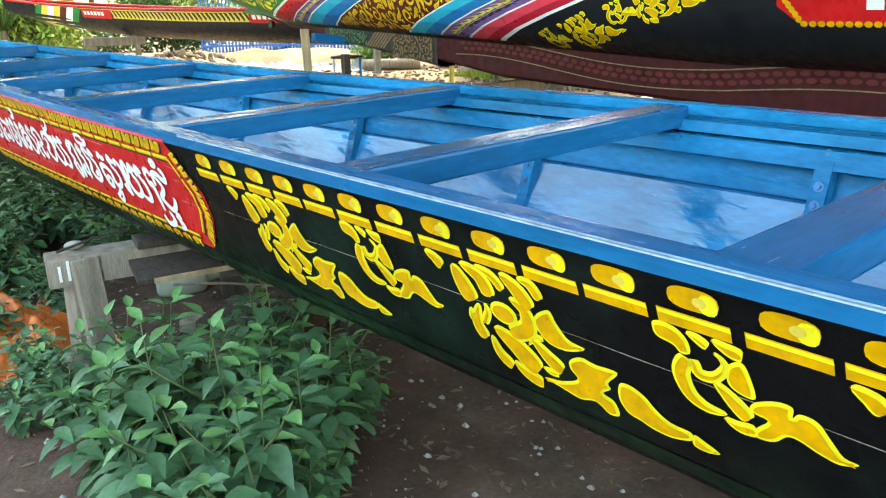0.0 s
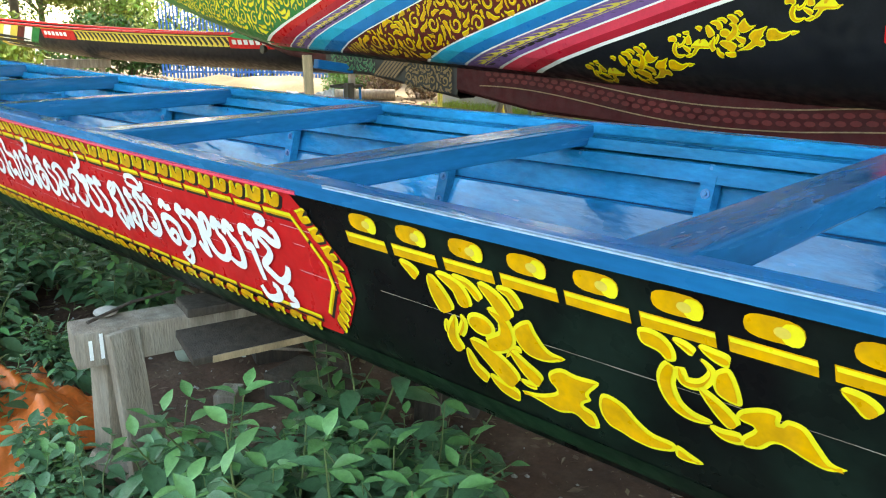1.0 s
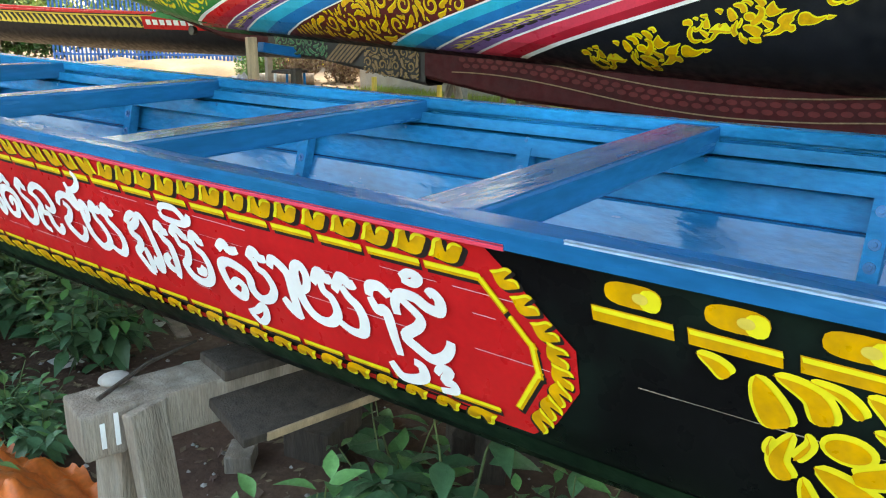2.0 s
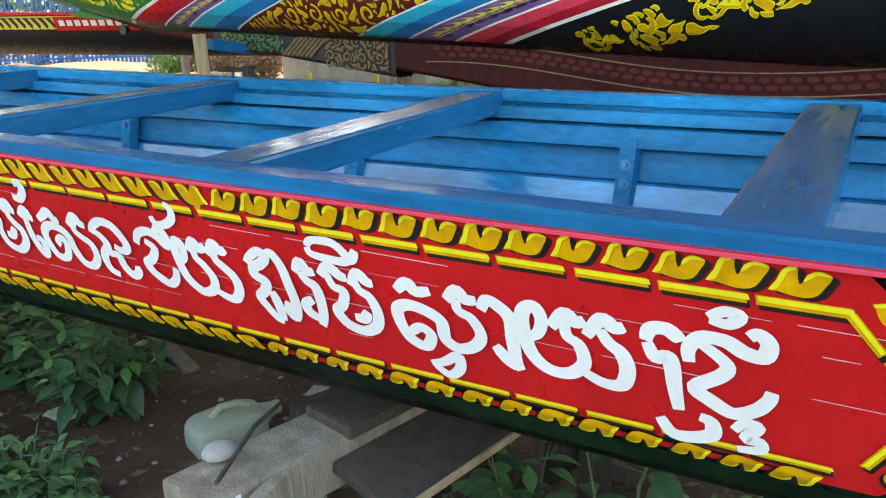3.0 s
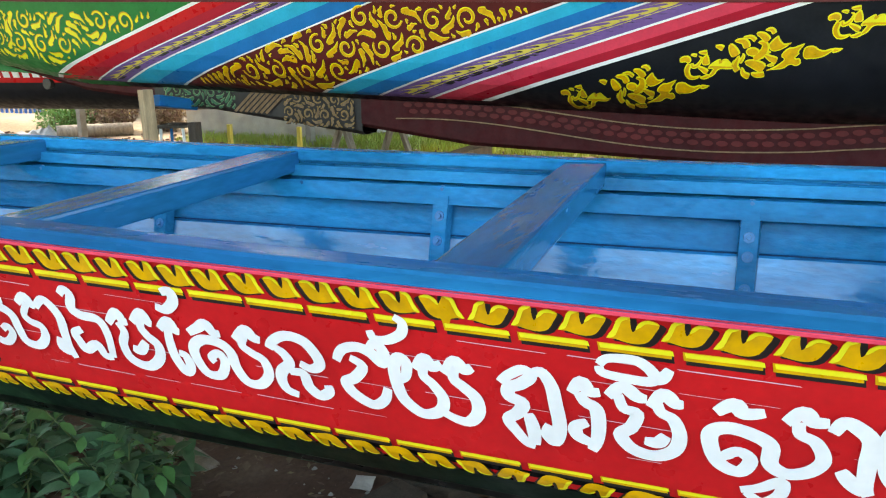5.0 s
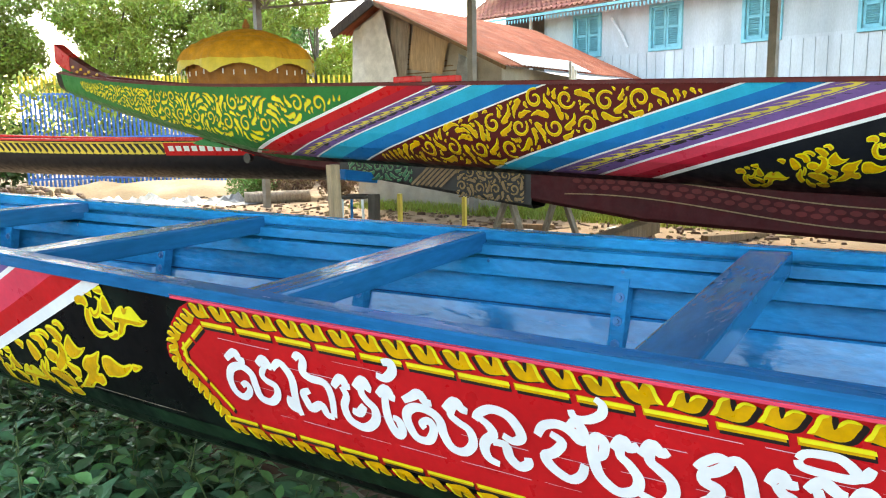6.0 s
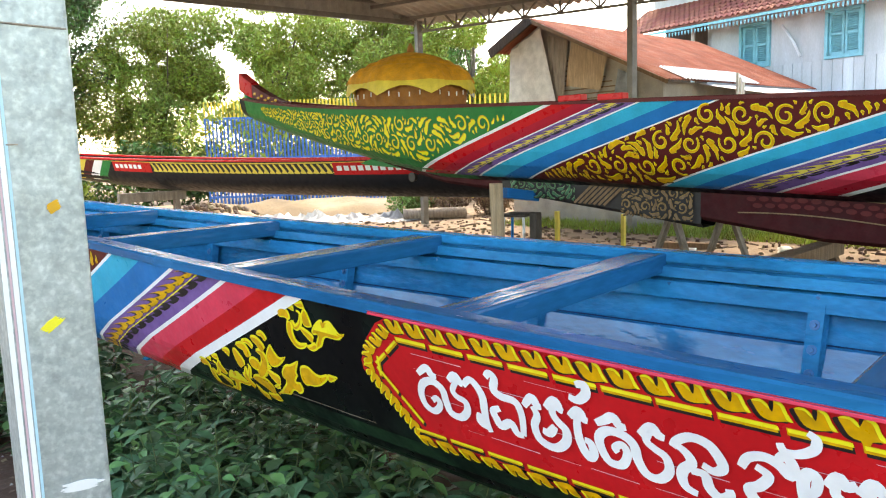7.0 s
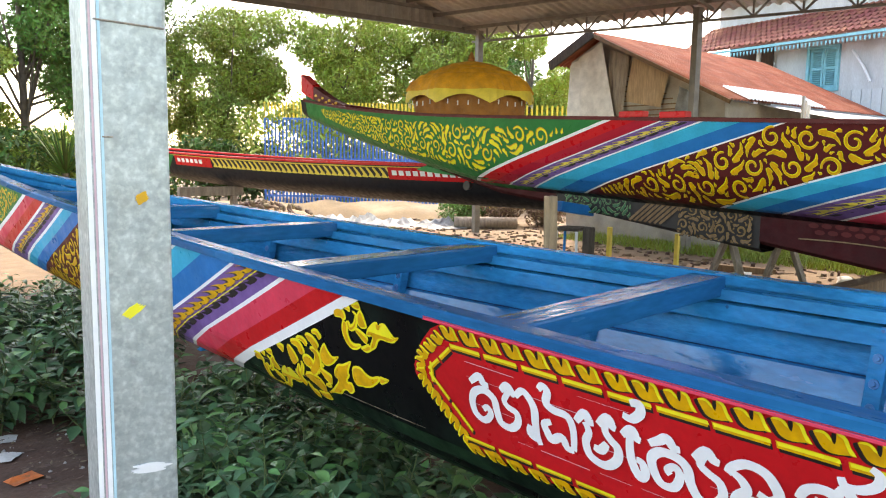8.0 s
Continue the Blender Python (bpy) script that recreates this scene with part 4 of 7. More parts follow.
gold_leafage(HULL1, straight, (-8.9, -6.85, 0.02, 0.52), 0.065, 3, boat, inside=between(2.1, 6.87, 7.88))
gold_leafage(HULL1, straight, (-10.4, -8.9, 0.02, 0.42), 0.065, 5, boat, inside=between(2.1, 8.94, 9.95))


def garland(hull, k, u, d0, d1, n, w, parent, side=-1, lift=0.006, fill="paleg"):
    """A row of three-petalled blossoms along each side of a pale line, black half-loops under them."""
    lit, dark, r = [], [], random.Random(int(u * 100))
    for i in range(n):
        d = d0 + (d1 - d0) * (i + 0.5) / n
        h = (d1 - d0) / n
        for off, sc, shapes in ((0.02, 1.0, lit), (-0.30, 0.8, dark)):
            x, y = -(u + off * w), d
            for g, ln in ((-0.9, 0.75), (-0.1, 1.0), (0.8, 0.75)):
                q = (x - math.cos(g) * w * 0.40 * sc * ln, y + math.sin(g) * h * 0.62 * sc)
                shapes.append(comma(x, y, q[0], q[1], h * 0.50 * sc, 0.2))
                dark.append(comma(x - 0.004, y + h * 0.12, q[0] - 0.008, q[1] + h * 0.14, h * 0.60 * sc, 0.2))
            shapes.append(disc(x - w * 0.05, y, h * 0.30 * sc, h * 0.26 * sc, 8))
    bar = [disc(-u + 0.06 * w, d0 + (d1 - d0) * (i + 0.5) / (n * 2), (d1 - d0) / n * 0.16, (d1 - d0) / n * 0.27, 8) for i in range(n * 2)]
    loop = painted("garland_shadow", hull, dark, "shade", parent, sheared(k), lift - 0.001, side)
    painted("garland", hull, lit, fill, loop, sheared(k), lift, side, "pale gold blossom garland on purple")
    painted("garland_line", hull, bar, "lemon", loop, sheared(k), lift + 0.0008, side)


garland(HULL1, 2.1, 6.19, 0.01, 0.54, 13, 0.3, boat, fill="gold")
garland(HULL1, 2.1, 8.37, 0.01, 0.45, 11, 0.25, boat, fill="gold")
# plank seam and lower staining of the black side
seam_pts = [(HULL1.skin(y, 0.372 - 0.004 * math.sin(y * 3), -1, 0.0025), HULL1.skin(y, 0.375 - 0.004 * math.sin(y * 3) + 0.001 * math.sin(y * 31), -1, 0.0025)) for y in np.arange(5.4, 7.0, 0.05)]
part("plank_seam", grid([list(p) for p in seam_pts]), "wood", boat)
seam_pts = [(HULL1.skin(y, 0.20 + 0.004 * math.sin(y * 3), -1, 0.0022), HULL1.skin(y, 0.2015 + 0.004 * math.sin(y * 3) + 0.0008 * math.sin(y * 31), -1, 0.0022)) for y in np.arange(-2, 2.75, 0.05)]
part("plank_seam", grid([list(p) for p in seam_pts]), "wood", boat)
rows = [[HULL1.skin(y, d * depth1(y), -1, 0.002) for d in (0.6, 0.68, 0.76, 0.84, 0.9, 0.96)] for y in np.arange(-3, 8.6, 0.12)]
part("hull_bottom", grid(rows), "hull_bottom", boat, "green-stained lower hull")

# ---- the painted boat behind ----
def near2(y):
    return 4.66 + 0.02 * max(0, y - 3) + 0.0052 * max(0, y - 5) ** 2


def far2(y):
    return max(near2(y), 6.05 - 0.003 * max(0, y - 3) - 0.0075 * max(0, y - 5) ** 2)


def sheer2(y):
    return 1.92 + 0.035 * max(0, y - 3.4) + 0.0016 * max(0, y - 8.0) ** 3


def depth2(y):
    return max(0.1, 0.71 - 0.125 * max(0, y - 9.3))


HULL2 = Hull(near2, far2, sheer2, depth2, PROFILE)
boat2 = thing("painted_boat", "racing boat with striped and gold-scrolled hull and raised green bow", "boat")
v, f = HULL2.shell(-6.0, 13.0, 0.1)
part("hull", (v, f), "black_far", boat2, "black painted hull", True)
v, f = HULL2.shell(-6.0, 12.8, 0.2, 0.04)
part("lining", (v, [q[::-1] for q in f]), "blue", boat2, "blue inner planks", True)
for side in (-1, 1):
    part("gunwale_cap", rail(HULL2, side, -6.0, 12.9, -0.06, 0.012, 0.018, -0.012, 0.15), "maroon", boat2, "thin dark gunwale board")


def slant2(d):
    return 3.1 * d


def below2(y):
    return 0.90 * depth2(y)


STRIPES2 = [("white", 3.43, 3.50), ("crimson", 3.50, 3.66), ("pink", 3.66, 3.86), ("white", 3.86, 3.90), ("purple", 3.90, 4.27), ("white", 4.27, 4.305), ("sea", 4.305, 4.52), ("teal", 4.52, 4.745),
            ("white", 4.745, 4.785), ("maroon", 4.785, 6.075), ("white", 6.075, 6.11), ("sea", 6.11, 6.40), ("teal", 6.40, 6.69), ("white", 6.69, 6.725), ("purple", 6.725, 7.03), ("white", 7.03, 7.06),
            ("crimson", 7.06, 7.28), ("red", 7.28, 7.52), ("white", 7.52, 7.60), ("green", 7.60, 8.8)]
for mat, u0, u1 in STRIPES2:
    part("paint_stripe", patch(HULL2, u0, u1, 0.0, below2, slant2, -1, 0.005, 26, max(2, int((u1 - u0) / 0.1))), mat, boat2)
# green bow beyond the last slanted band
rows = []
for y in np.arange(8.75, 12.95, 0.1):
    dmax = 0.995 * depth2(y)
    rows.append([HULL2.skin(y, dmax * k / 22, -1, 0.0035) for k in range(23)])
part("bow_paint", grid(rows), "green", boat2, "green painted bow")


def bow_room(y0, y1):
    """Tells whether (a, drop) lies on the green bow, within the band that the scrolls fill."""
    def test(a, b, m):
        y, d = -a, depth2(-a)
        return y0 < y < y1 and 0.10 * d + m < b < 0.76 * d - m - 0.05 * max(0.0, y - 10.5) and -a - 3.1 * b > 7.66 + 2.5 * m
    return test


gold_leafage(HULL2, straight, (-9.8, -7.7, 0.04, 0.62), 0.098, 12, boat2, "lemon", 0.0075, inside=bow_room(7.7, 9.8), under="hull_leaf", edge="gold")
gold_leafage(HULL2, straight, (-11.0, -9.75, 0.04, 0.52), 0.08, 13, boat2, "lemon", 0.0075, inside=bow_room(9.75, 11.0), under="hull_leaf", edge="gold")
gold_leafage(HULL2, straight, (-12.4, -10.95, 0.02, 0.36), 0.056, 14, boat2, "lemon", 0.0075, inside=bow_room(10.95, 12.4), under="hull_leaf", edge="gold")
gold_leafage(HULL2, straight, (-8.0, -4.75, 0.02, 0.62), 0.086, 21, boat2, "gold", 0.0065, inside=between(3.1, 4.80, 6.06))
garland(HULL2, 3.1, 4.09, 0.02, 0.62, 17, 0.34, boat2)
garland(HULL2, 3.1, 6.87, 0.02, 0.62, 15, 0.28, boat2)


# flame scrolls in a row below the slanted white line
for kind, y, d in (("small", 3.39, 0.08), ("big", 3.95, 0.245), ("small", 4.14, 0.318), ("big", 4.62, 0.465), ("small", 4.88, 0.545)):
    flame_scroll(kind, -y, d - 0.108, 1.0, HULL2, boat2)
# name panel towards the stern
rows = []
for i in range(21):
    a = -2.86 + i * 0.12
    top, bot = lerp_table([(-2.86, 0.22), (-2.80, 0.06), (2.0, 0.06)], a), lerp_table([(-2.86, 0.30), (-2.72, 0.40), (2.0, 0.40)], a)
    rows.append([HULL2.skin(-a, top + (bot - top) * k / 6, -1, 0.003) for k in range(7)])
panel2 = part("name_panel", grid(rows), "red", boat2, "red name panel with gold rim")
for dd in (0.395, 0.072):
    painted("panel_rim", HULL2, [disc(-2.70 + i * 0.05, dd, 0.022, 0.016) for i in range(45)], "gold", panel2, straight, 0.006)
painted("panel_rim", HULL2, [disc(-2.73 - 0.02 * i, 0.37 - 0.026 * i, 0.018, 0.02) for i in range(6)], "gold", panel2, straight, 0.006)
painted("letter_bar", HULL2, [dash(-2.32 + 0.16 * i, 0.24, 1, 0, 0.09, 0.16) for i in range(9)], "white", panel2, straight, 0.006, label="white unreadable lettering")

# bow tip, pegs on the gunwale, keel
bm = bmesh.new()
cx = lambda y: (near2(y) + far2(y)) / 2


def finial(name, ends, mat, label):
    """A squared timber lofted through (y, middle height, half width, half height)."""
    rows = [[(cx(y) - w, y, z - h), (cx(y) - w * 1.05, y, z), (cx(y) - w, y, z + h), (cx(y) + w, y, z + h), (cx(y) + w * 1.05, y, z), (cx(y) + w, y, z - h)] for y, z, w, h in ends]
    verts, faces = grid(rows, close=True)
    return part(name, (verts, list(faces) + [tuple(range(6)), tuple(range(len(verts) - 6, len(verts)))]), mat, boat2, label)


neck = finial("finial_neck", [(12.15, sheer2(12.15) + 0.0, 0.05, 0.02), (12.4, sheer2(12.4) + 0.02, 0.055, 0.045), (12.65, sheer2(12.65) + 0.06, 0.06, 0.07), (12.86, sheer2(12.86) + 0.11, 0.06, 0.085)], "maroon", "maroon bow neck painted with gold scrolls")
for k in range(7):
    y = 12.32 + 0.08 * k
    z = sheer2(y) + 0.012 + 0.10 * (y - 12.3)
    bmk = bmesh.new()
    bmesh.ops.create_uvsphere(bmk, u_segments=8, v_segments=5, radius=1.0, matrix=Matrix.Translation((cx(y) - 0.062, y, z + 0.02 * (-1) ** k)) @ Matrix.Diagonal((0.006, 0.035, 0.018, 1)))
    part("gold_scroll", bmk, "gold", neck)
finial("bow_finial", [(12.86, sheer2(12.86) + 0.11, 0.063, 0.09), (13.0, sheer2(13.0) + 0.155, 0.066, 0.105), (13.16, sheer2(13.16) + 0.21, 0.068, 0.115)], "red", "flat-ended red bow finial")
part("bow_stem", tube(bmesh.new(), [(cx(12.1), 12.1, sheer2(12.1) - 0.22), (cx(12.6), 12.6, sheer2(12.6) - 0.13), (cx(13.0), 13.0, sheer2(13.0) - 0.01), (cx(13.1), 13.12, sheer2(13.1) + 0.14)], [0.06, 0.07, 0.07, 0.05], 8), "green", boat2, "", True)
for y in (7.36, 6.98):
    part("peg", boxed(Matrix.Translation(HULL2.at(y, 0, -1) + Vector((0.03, 0, 0.035))), 0.09, 0.22, 0.05, 0.01), "red", boat2, "red wooden peg on the gunwale")


def keel_bar(y0, y1, h, w, drop, mat, label):
    rows = []
    for y in np.arange(y0, y1 + 1e-6, 0.1):
        c, top = cx(y), sheer2(y) - depth2(y) + 0.12
        hh = h(y)
        rows.append([(c - w, y, top), (c - w, y, top - hh), (c - w * 0.7, y, top - hh - 0.03), (c + w * 0.7, y, top - hh - 0.03), (c + w, y, top - hh), (c + w, y, top)])
    return part("keel", grid(rows, close=True), mat, boat2, label)


keel_bar(-6.0, 6.55, lambda y: 0.36 - 0.09 * max(0, y - 5.6), 0.14, 0, "keelred", "dark red painted keel timber")
k2 = keel_bar(6.5, 8.5, lambda y: 0.34 - 0.085 * (y - 6.5), 0.13, 0, "shade", "keel carved and painted with brown scrolls and green leaves")
k3 = keel_bar(8.45, 11.6, lambda y: max(0.05, 0.17 - 0.05 * (y - 8.5)), 0.10, 0, "keelred", "red keel nose with ring")
HULLK = Hull(lambda y: cx(y) - 0.145, lambda y: cx(y) + 0.145, lambda y: sheer2(y) - depth2(y) + 0.12, lambda y: 0.6, [(0, 1.0), (1.0, 1.0)])
gold_leafage(HULLK, straight, (-7.2, -6.55, 0.05, 0.33), 0.055, 31, k2, "woodbrown", 0.004, edge="keelgold")
gold_leafage(HULLK, straight, (-8.4, -7.65, 0.04, 0.24), 0.06, 32, k2, "hull_leaf", 0.004, edge="leafrim")
painted("carved_pattern", HULLK, [dash(-7.56 + 0.05 * i, 0.16, 0.75, -0.66, 0.28, 0.022) for i in range(7)], "woodbrown", k2, straight, 0.004)
scales = []
for i in range(60):
    y = 6.1 - 0.09 * i
    for j in range(2):
        scales.append(disc(-y + 0.045 * j, 0.16 + 0.05 * math.sin(y * 1.9) + 0.045 * j, 0.036, 0.018))
painted("naga_pattern", HULLK, scales, "maroon", boat2, straight, 0.012, label="brown painted naga scales along the keel")
for dd in (0.115, 0.255):
    line = []
    for i in range(66):
        y0, y1 = 6.2 - 0.085 * i, 6.2 - 0.085 * (i + 1)
        line.append([Vector((-y0, dd + 0.05 * math.sin(y0 * 1.9))), Vector((-y1, dd + 0.05 * math.sin(y1 * 1.9))), Vector((-y1, dd + 0.009 + 0.05 * math.sin(y1 * 1.9))), Vector((-y0, dd + 0.009 + 0.05 * math.sin(y0 * 1.9)))])
    painted("naga_outline", HULLK, line, "woodbrown", boat2, straight, 0.014)
bm = bmesh.new()
bmesh.ops.create_cone(bm, cap_ends=True, segments=20, radius1=0.05, radius2=0.042, depth=0.05, matrix=Matrix.Translation((cx(9.7) - 0.15, 9.7, 1.44)) @ pose(0, 0, 0, 0, 90, 0))
part("ring_fitting", bm, "shade", boat2, "round dark metal eye fitting")


# ---- the low boat farther off ----
def mid3(y):
    return 6.54 - 0.2 * (y - 12.86)


HULL3 = Hull(lambda y: mid3(y), lambda y: mid3(y) + max(0.05, 1.1 - 0.02 * max(0, y - 16) ** 2), lambda y: 1.60 + 0.004 * max(0, y - 13) ** 2, lambda y: 0.56 - 0.012 * max(0, y - 17) ** 2, PROFILE)
boat3 = thing("slim_boat", "slim black boat with red rim and yellow patterned band on trestles", "boat")
v, f = HULL3.shell(4.0, 21.5, 0.25)
part("hull", (v, f), "black_far", boat3, "black hull", True)
part("rim", rail(HULL3, -1, 4.0, 21.4, -0.05, 0.02, 0.018, -0.016, 0.25), "red", boat3, "red painted rim")
part("rim", rail(HULL3, 1, 4.0, 21.4, -0.05, 0.02, 0.018, -0.016, 0.25), "red", boat3, "red painted rim")


def band3(name, y0, y1, d0, d1, mat, lift=0.003, label=""):
    rows = [[HULL3.skin(y, d0 + (d1 - d0) * k / 3, -1, lift) for k in range(4)] for y in np.arange(y0, y1 + 1e-6, (y1 - y0) / max(2, int((y1 - y0) / 0.25)))]
    return part(name, grid(rows), mat, boat3, label)


band3("edge_line", 9.0, 20.0, 0.03, 0.05, "paleg")
band3("band_ground", 9.0, 17.0, 0.055, 0.205, "shade", 0.0025)
lo = []
for i in range(34):
    y = 17.0 - 0.128 * i
    lo.append(smooth_loop([Vector((-y, 0.062)), Vector((-y + 0.05, 0.065)), Vector((-y + 0.14, 0.185)), Vector((-y + 0.115, 0.20)), Vector((-y + 0.02, 0.19)), Vector((-y + 0.055, 0.15))], 3))
painted("leaf_band", HULL3, lo, "paleg", boat3, straight, 0.006, label="yellow slanted leaf band")
for y0, y1 in ((17.02, 18.1), (10.6, 12.86)):
    lab = band3("name_panel", y0, y1, 0.04, 0.215, "red", 0.007, "red label with white lettering")
    painted("letter_bar", HULL3, [dash(-(y1 - 0.12 - 0.13 * i), 0.12, 1, 0, 0.09, 0.07) for i in range(int((y1 - y0 - 0.2) / 0.13))], "white", lab, straight, 0.010)
for i, mat in enumerate(("green", "white", "maroon", "paleg", "white", "paleg", "green")):
    rows = [[HULL3.skin(18.12 + 0.26 * i + 0.26 * k / 2 + 0.9 * d, d + 0.035, -1, 0.003) for k in range(3)] for d in np.arange(0, 0.46, 0.09)]
    part("paint_stripe", grid(rows), mat, boat3)


# ---- timber supports ----
def trestle(at, rz, top, length, leg_spread, mat, label, brace=True, sect=0.11):
    t = thing("trestle", label, "trestle", (at[0], at[1], 0), rz, "boat trestles")
    part("crossbeam", boxed(pose(0, 0, top - sect / 2, 0, 0, 0), length, sect * 1.25, sect, 0.008), mat, t, "rough sawn crossbeam")
    for sx in (-1, 1):
        for sy in (-1, 1):
            b = beam(bmesh.new(), (sx * length * 0.36, sy * 0.03, top - sect * 0.8), (sx * (length * 0.36 + 0.03), sy * leg_spread, -0.03), 0.085, 0.05, 0.006)
            part("leg", b, mat, t)
        if brace:
            part("brace", beam(bmesh.new(), (sx * length * 0.36, -leg_spread * 0.7, top * 0.3), (sx * length * 0.36, leg_spread * 0.7, top * 0.34), 0.05, 0.03, 0.004), mat, t)
    return t


def near_trestle():
    t = thing("trestle", "weathered grey timber trestle with paint drips under the blue boat", "trestle", (1.70, 3.95, 0), -12, "boat trestles")
    part("crossbeam", boxed(pose(0.0, 0, 0.60), 1.5, 0.16, 0.13, 0.012), "wood", t, "rough grey beam with white paint drips")
    for sx, k in ((-0.62, 1), (0.62, -1)):
        # inner legs get the dark wood to paint the shade under the hull
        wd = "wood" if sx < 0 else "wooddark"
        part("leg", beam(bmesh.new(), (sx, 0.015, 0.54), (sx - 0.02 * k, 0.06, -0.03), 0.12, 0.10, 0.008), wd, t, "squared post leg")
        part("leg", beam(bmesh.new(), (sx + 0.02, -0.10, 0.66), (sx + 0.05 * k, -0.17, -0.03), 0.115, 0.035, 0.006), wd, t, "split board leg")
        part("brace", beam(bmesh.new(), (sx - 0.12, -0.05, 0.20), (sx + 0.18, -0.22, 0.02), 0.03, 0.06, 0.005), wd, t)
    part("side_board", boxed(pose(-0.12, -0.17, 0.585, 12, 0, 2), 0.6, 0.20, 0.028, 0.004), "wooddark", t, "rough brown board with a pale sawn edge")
    part("board_edge", boxed(pose(-0.10, -0.269, 0.564, 12, 0, 2), 0.5, 0.006, 0.026, 0.001), "woodpale", t, "pale sawn edge")
    for i, (x, z) in enumerate(((-0.70, 0.60), (-0.665, 0.61), (-0.62, 0.59))):
        part("paint_drip", boxed(pose(x, -0.083, z), 0.012, 0.004, 0.07 + 0.02 * (i % 2), 0.001), "white", t)
    chock = thing("timber_chock", "dark timber block wedged under the hull", "timber", (1.53, 3.97, 0.665), -12)
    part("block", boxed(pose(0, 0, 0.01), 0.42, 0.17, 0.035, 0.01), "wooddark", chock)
    st = thing("stick", "thin dry stick lying on the trestle beam", "stick", (1.19, 4.10, 0.69), 20)
    part("twig", tube(bmesh.new(), [(-0.2, 0, 0.005), (0.0, 0.01, 0.015), (0.2, -0.005, 0.004)], [0.006, 0.006, 0.004], 6), "wooddark", st)
    rk = thing("stone", "pale rounded stone on the trestle beam", "stone", (1.10, 4.13, 0.665))
    bm = bmesh.new()
    bmesh.ops.create_icosphere(bm, subdivisions=2, radius=0.036)
    for vv in bm.verts:
        vv.co = Vector((vv.co.x * 1.2, vv.co.y, vv.co.z * 0.5 + 0.02)) * (1 + 0.15 * noise.noise(vv.co * 20))
    part("stone_body", bm, "concrete", rk, "", True)


near_trestle()
trestle((1.9, 0.2), -8, 0.64, 1.4, 0.16, "wood", "weathered timber trestle under the blue boat")
trestle((1.95, -3.2), -8, 0.64, 1.4, 0.16, "wood", "weathered timber trestle under the blue boat")
trestle((5.36, 5.75), 0, 0.96, 1.1, 0.42, "woodbrown", "brown timber trestle under the painted boat")
trestle((5.36, 0.5), 0, 0.84, 1.1, 0.42, "woodbrown", "brown timber trestle under the painted boat")
trestle((5.36, -3.5), 0, 0.84, 1.1, 0.42, "woodbrown", "brown timber trestle under the painted boat")
trestle((5.80, 17.2), -10, 1.10, 1.15, 0.36, "wood", "grey timber trestle under the slim boat", sect=0.16)
trestle((8.2, 8.0), -10, 1.0, 1.4, 0.40, "wood", "grey timber trestle under the slim boat", sect=0.14)
pst = thing("timber_post", "squared timber post carrying the painted boat's keel", "post", (4.80, 8.13, 0), 10)
part("shaft", beam(bmesh.new(), (0, 0, -0.05), (-0.03, 0.02, 1.42), 0.10, 0.085, 0.006), "woodpale", pst)
pst = thing("timber_post", "dark short post beside the keel", "post", (5.25, 8.1, 0), 0)
part("shaft", beam(bmesh.new(), (0, 0, -0.05), (0, 0, 1.13), 0.08, 0.08, 0.006), "wooddark", pst)
bb = thing("support_block", "wooden bearer block across the post top", "timber", (5.05, 8.15, 1.28), 0)
part("block", boxed(pose(0.05, 0, 0.02, 0, 8, 0), 0.45, 0.09, 0.09, 0.008), "sea", bb, "blue-washed bearer")


# ---- shed: steel posts, roof sheets, trusses ----
SH = pose(11.8, 16.5, 0, 0, 0, 0) @ Matrix(((0.17, -0.998, 0, 0), (-0.985, 0.05, 0, 0), (0, 0, 1, 0), (0, 0, 0, 1)))
# shed frame: first axis runs back along the boats, second across them towards the camera
shed = tagged(new("shed_roof"), "open steel shed roof of corrugated sheets on light trusses", "roof", kind="structure")
SPAN, LONG, EAVE, RIDGE = 13.55, 21.0, 4.40, 6.20


def sheet(p00, p10, p11, p01, waves, amp, thick_dir):
    """A corrugated sheet: ribs run from the first to the second edge."""
    p00, p10, p11, p01 = (Vector(p) for p in (p00, p10, p11, p01))
    n, rows = waves * 4, []
    for k in (0, 1):
        row = []
        for i in range(n + 1):
            t = i / n
            a, b = p00.lerp(p01, t), p10.lerp(p11, t)
            h = (0, 1, 1, 0)[i % 4] * amp
            row.append((a.lerp(b, k)) + Vector(thick_dir) * h)
        rows.append(row)
    return grid(rows)


for tag, w0, z0, w1, z1 in (("far", 0.0 - 0.35, EAVE - 0.1, SPAN / 2, RIDGE), ("near", SPAN + 0.35, EAVE - 0.1, SPAN / 2, RIDGE)):
    part("roof_sheet", sheet(SH @ Vector((-0.45, w0, z0 + 0.12)), SH @ Vector((-0.45, w1, z1 + 0.12)), SH @ Vector((LONG, w1, z1 + 0.12)), SH @ Vector((LONG, w0, z0 + 0.12)), 110, 0.04, (0, 0, 1)), "roofsheet", shed, "corrugated steel roof sheet")
for i in range(9):
    for sgn in (0, 1):
        t = (i + 0.3) / 9
        w = (SPAN / 2) * t if sgn == 0 else SPAN - (SPAN / 2) * t
        z = EAVE + (RIDGE - EAVE) * t + 0.05
        part("purlin", beam(bmesh.new(), SH @ Vector((-0.4, w, z)), SH @ Vector((LONG, w, z)), 0.05, 0.07), "steel", shed)
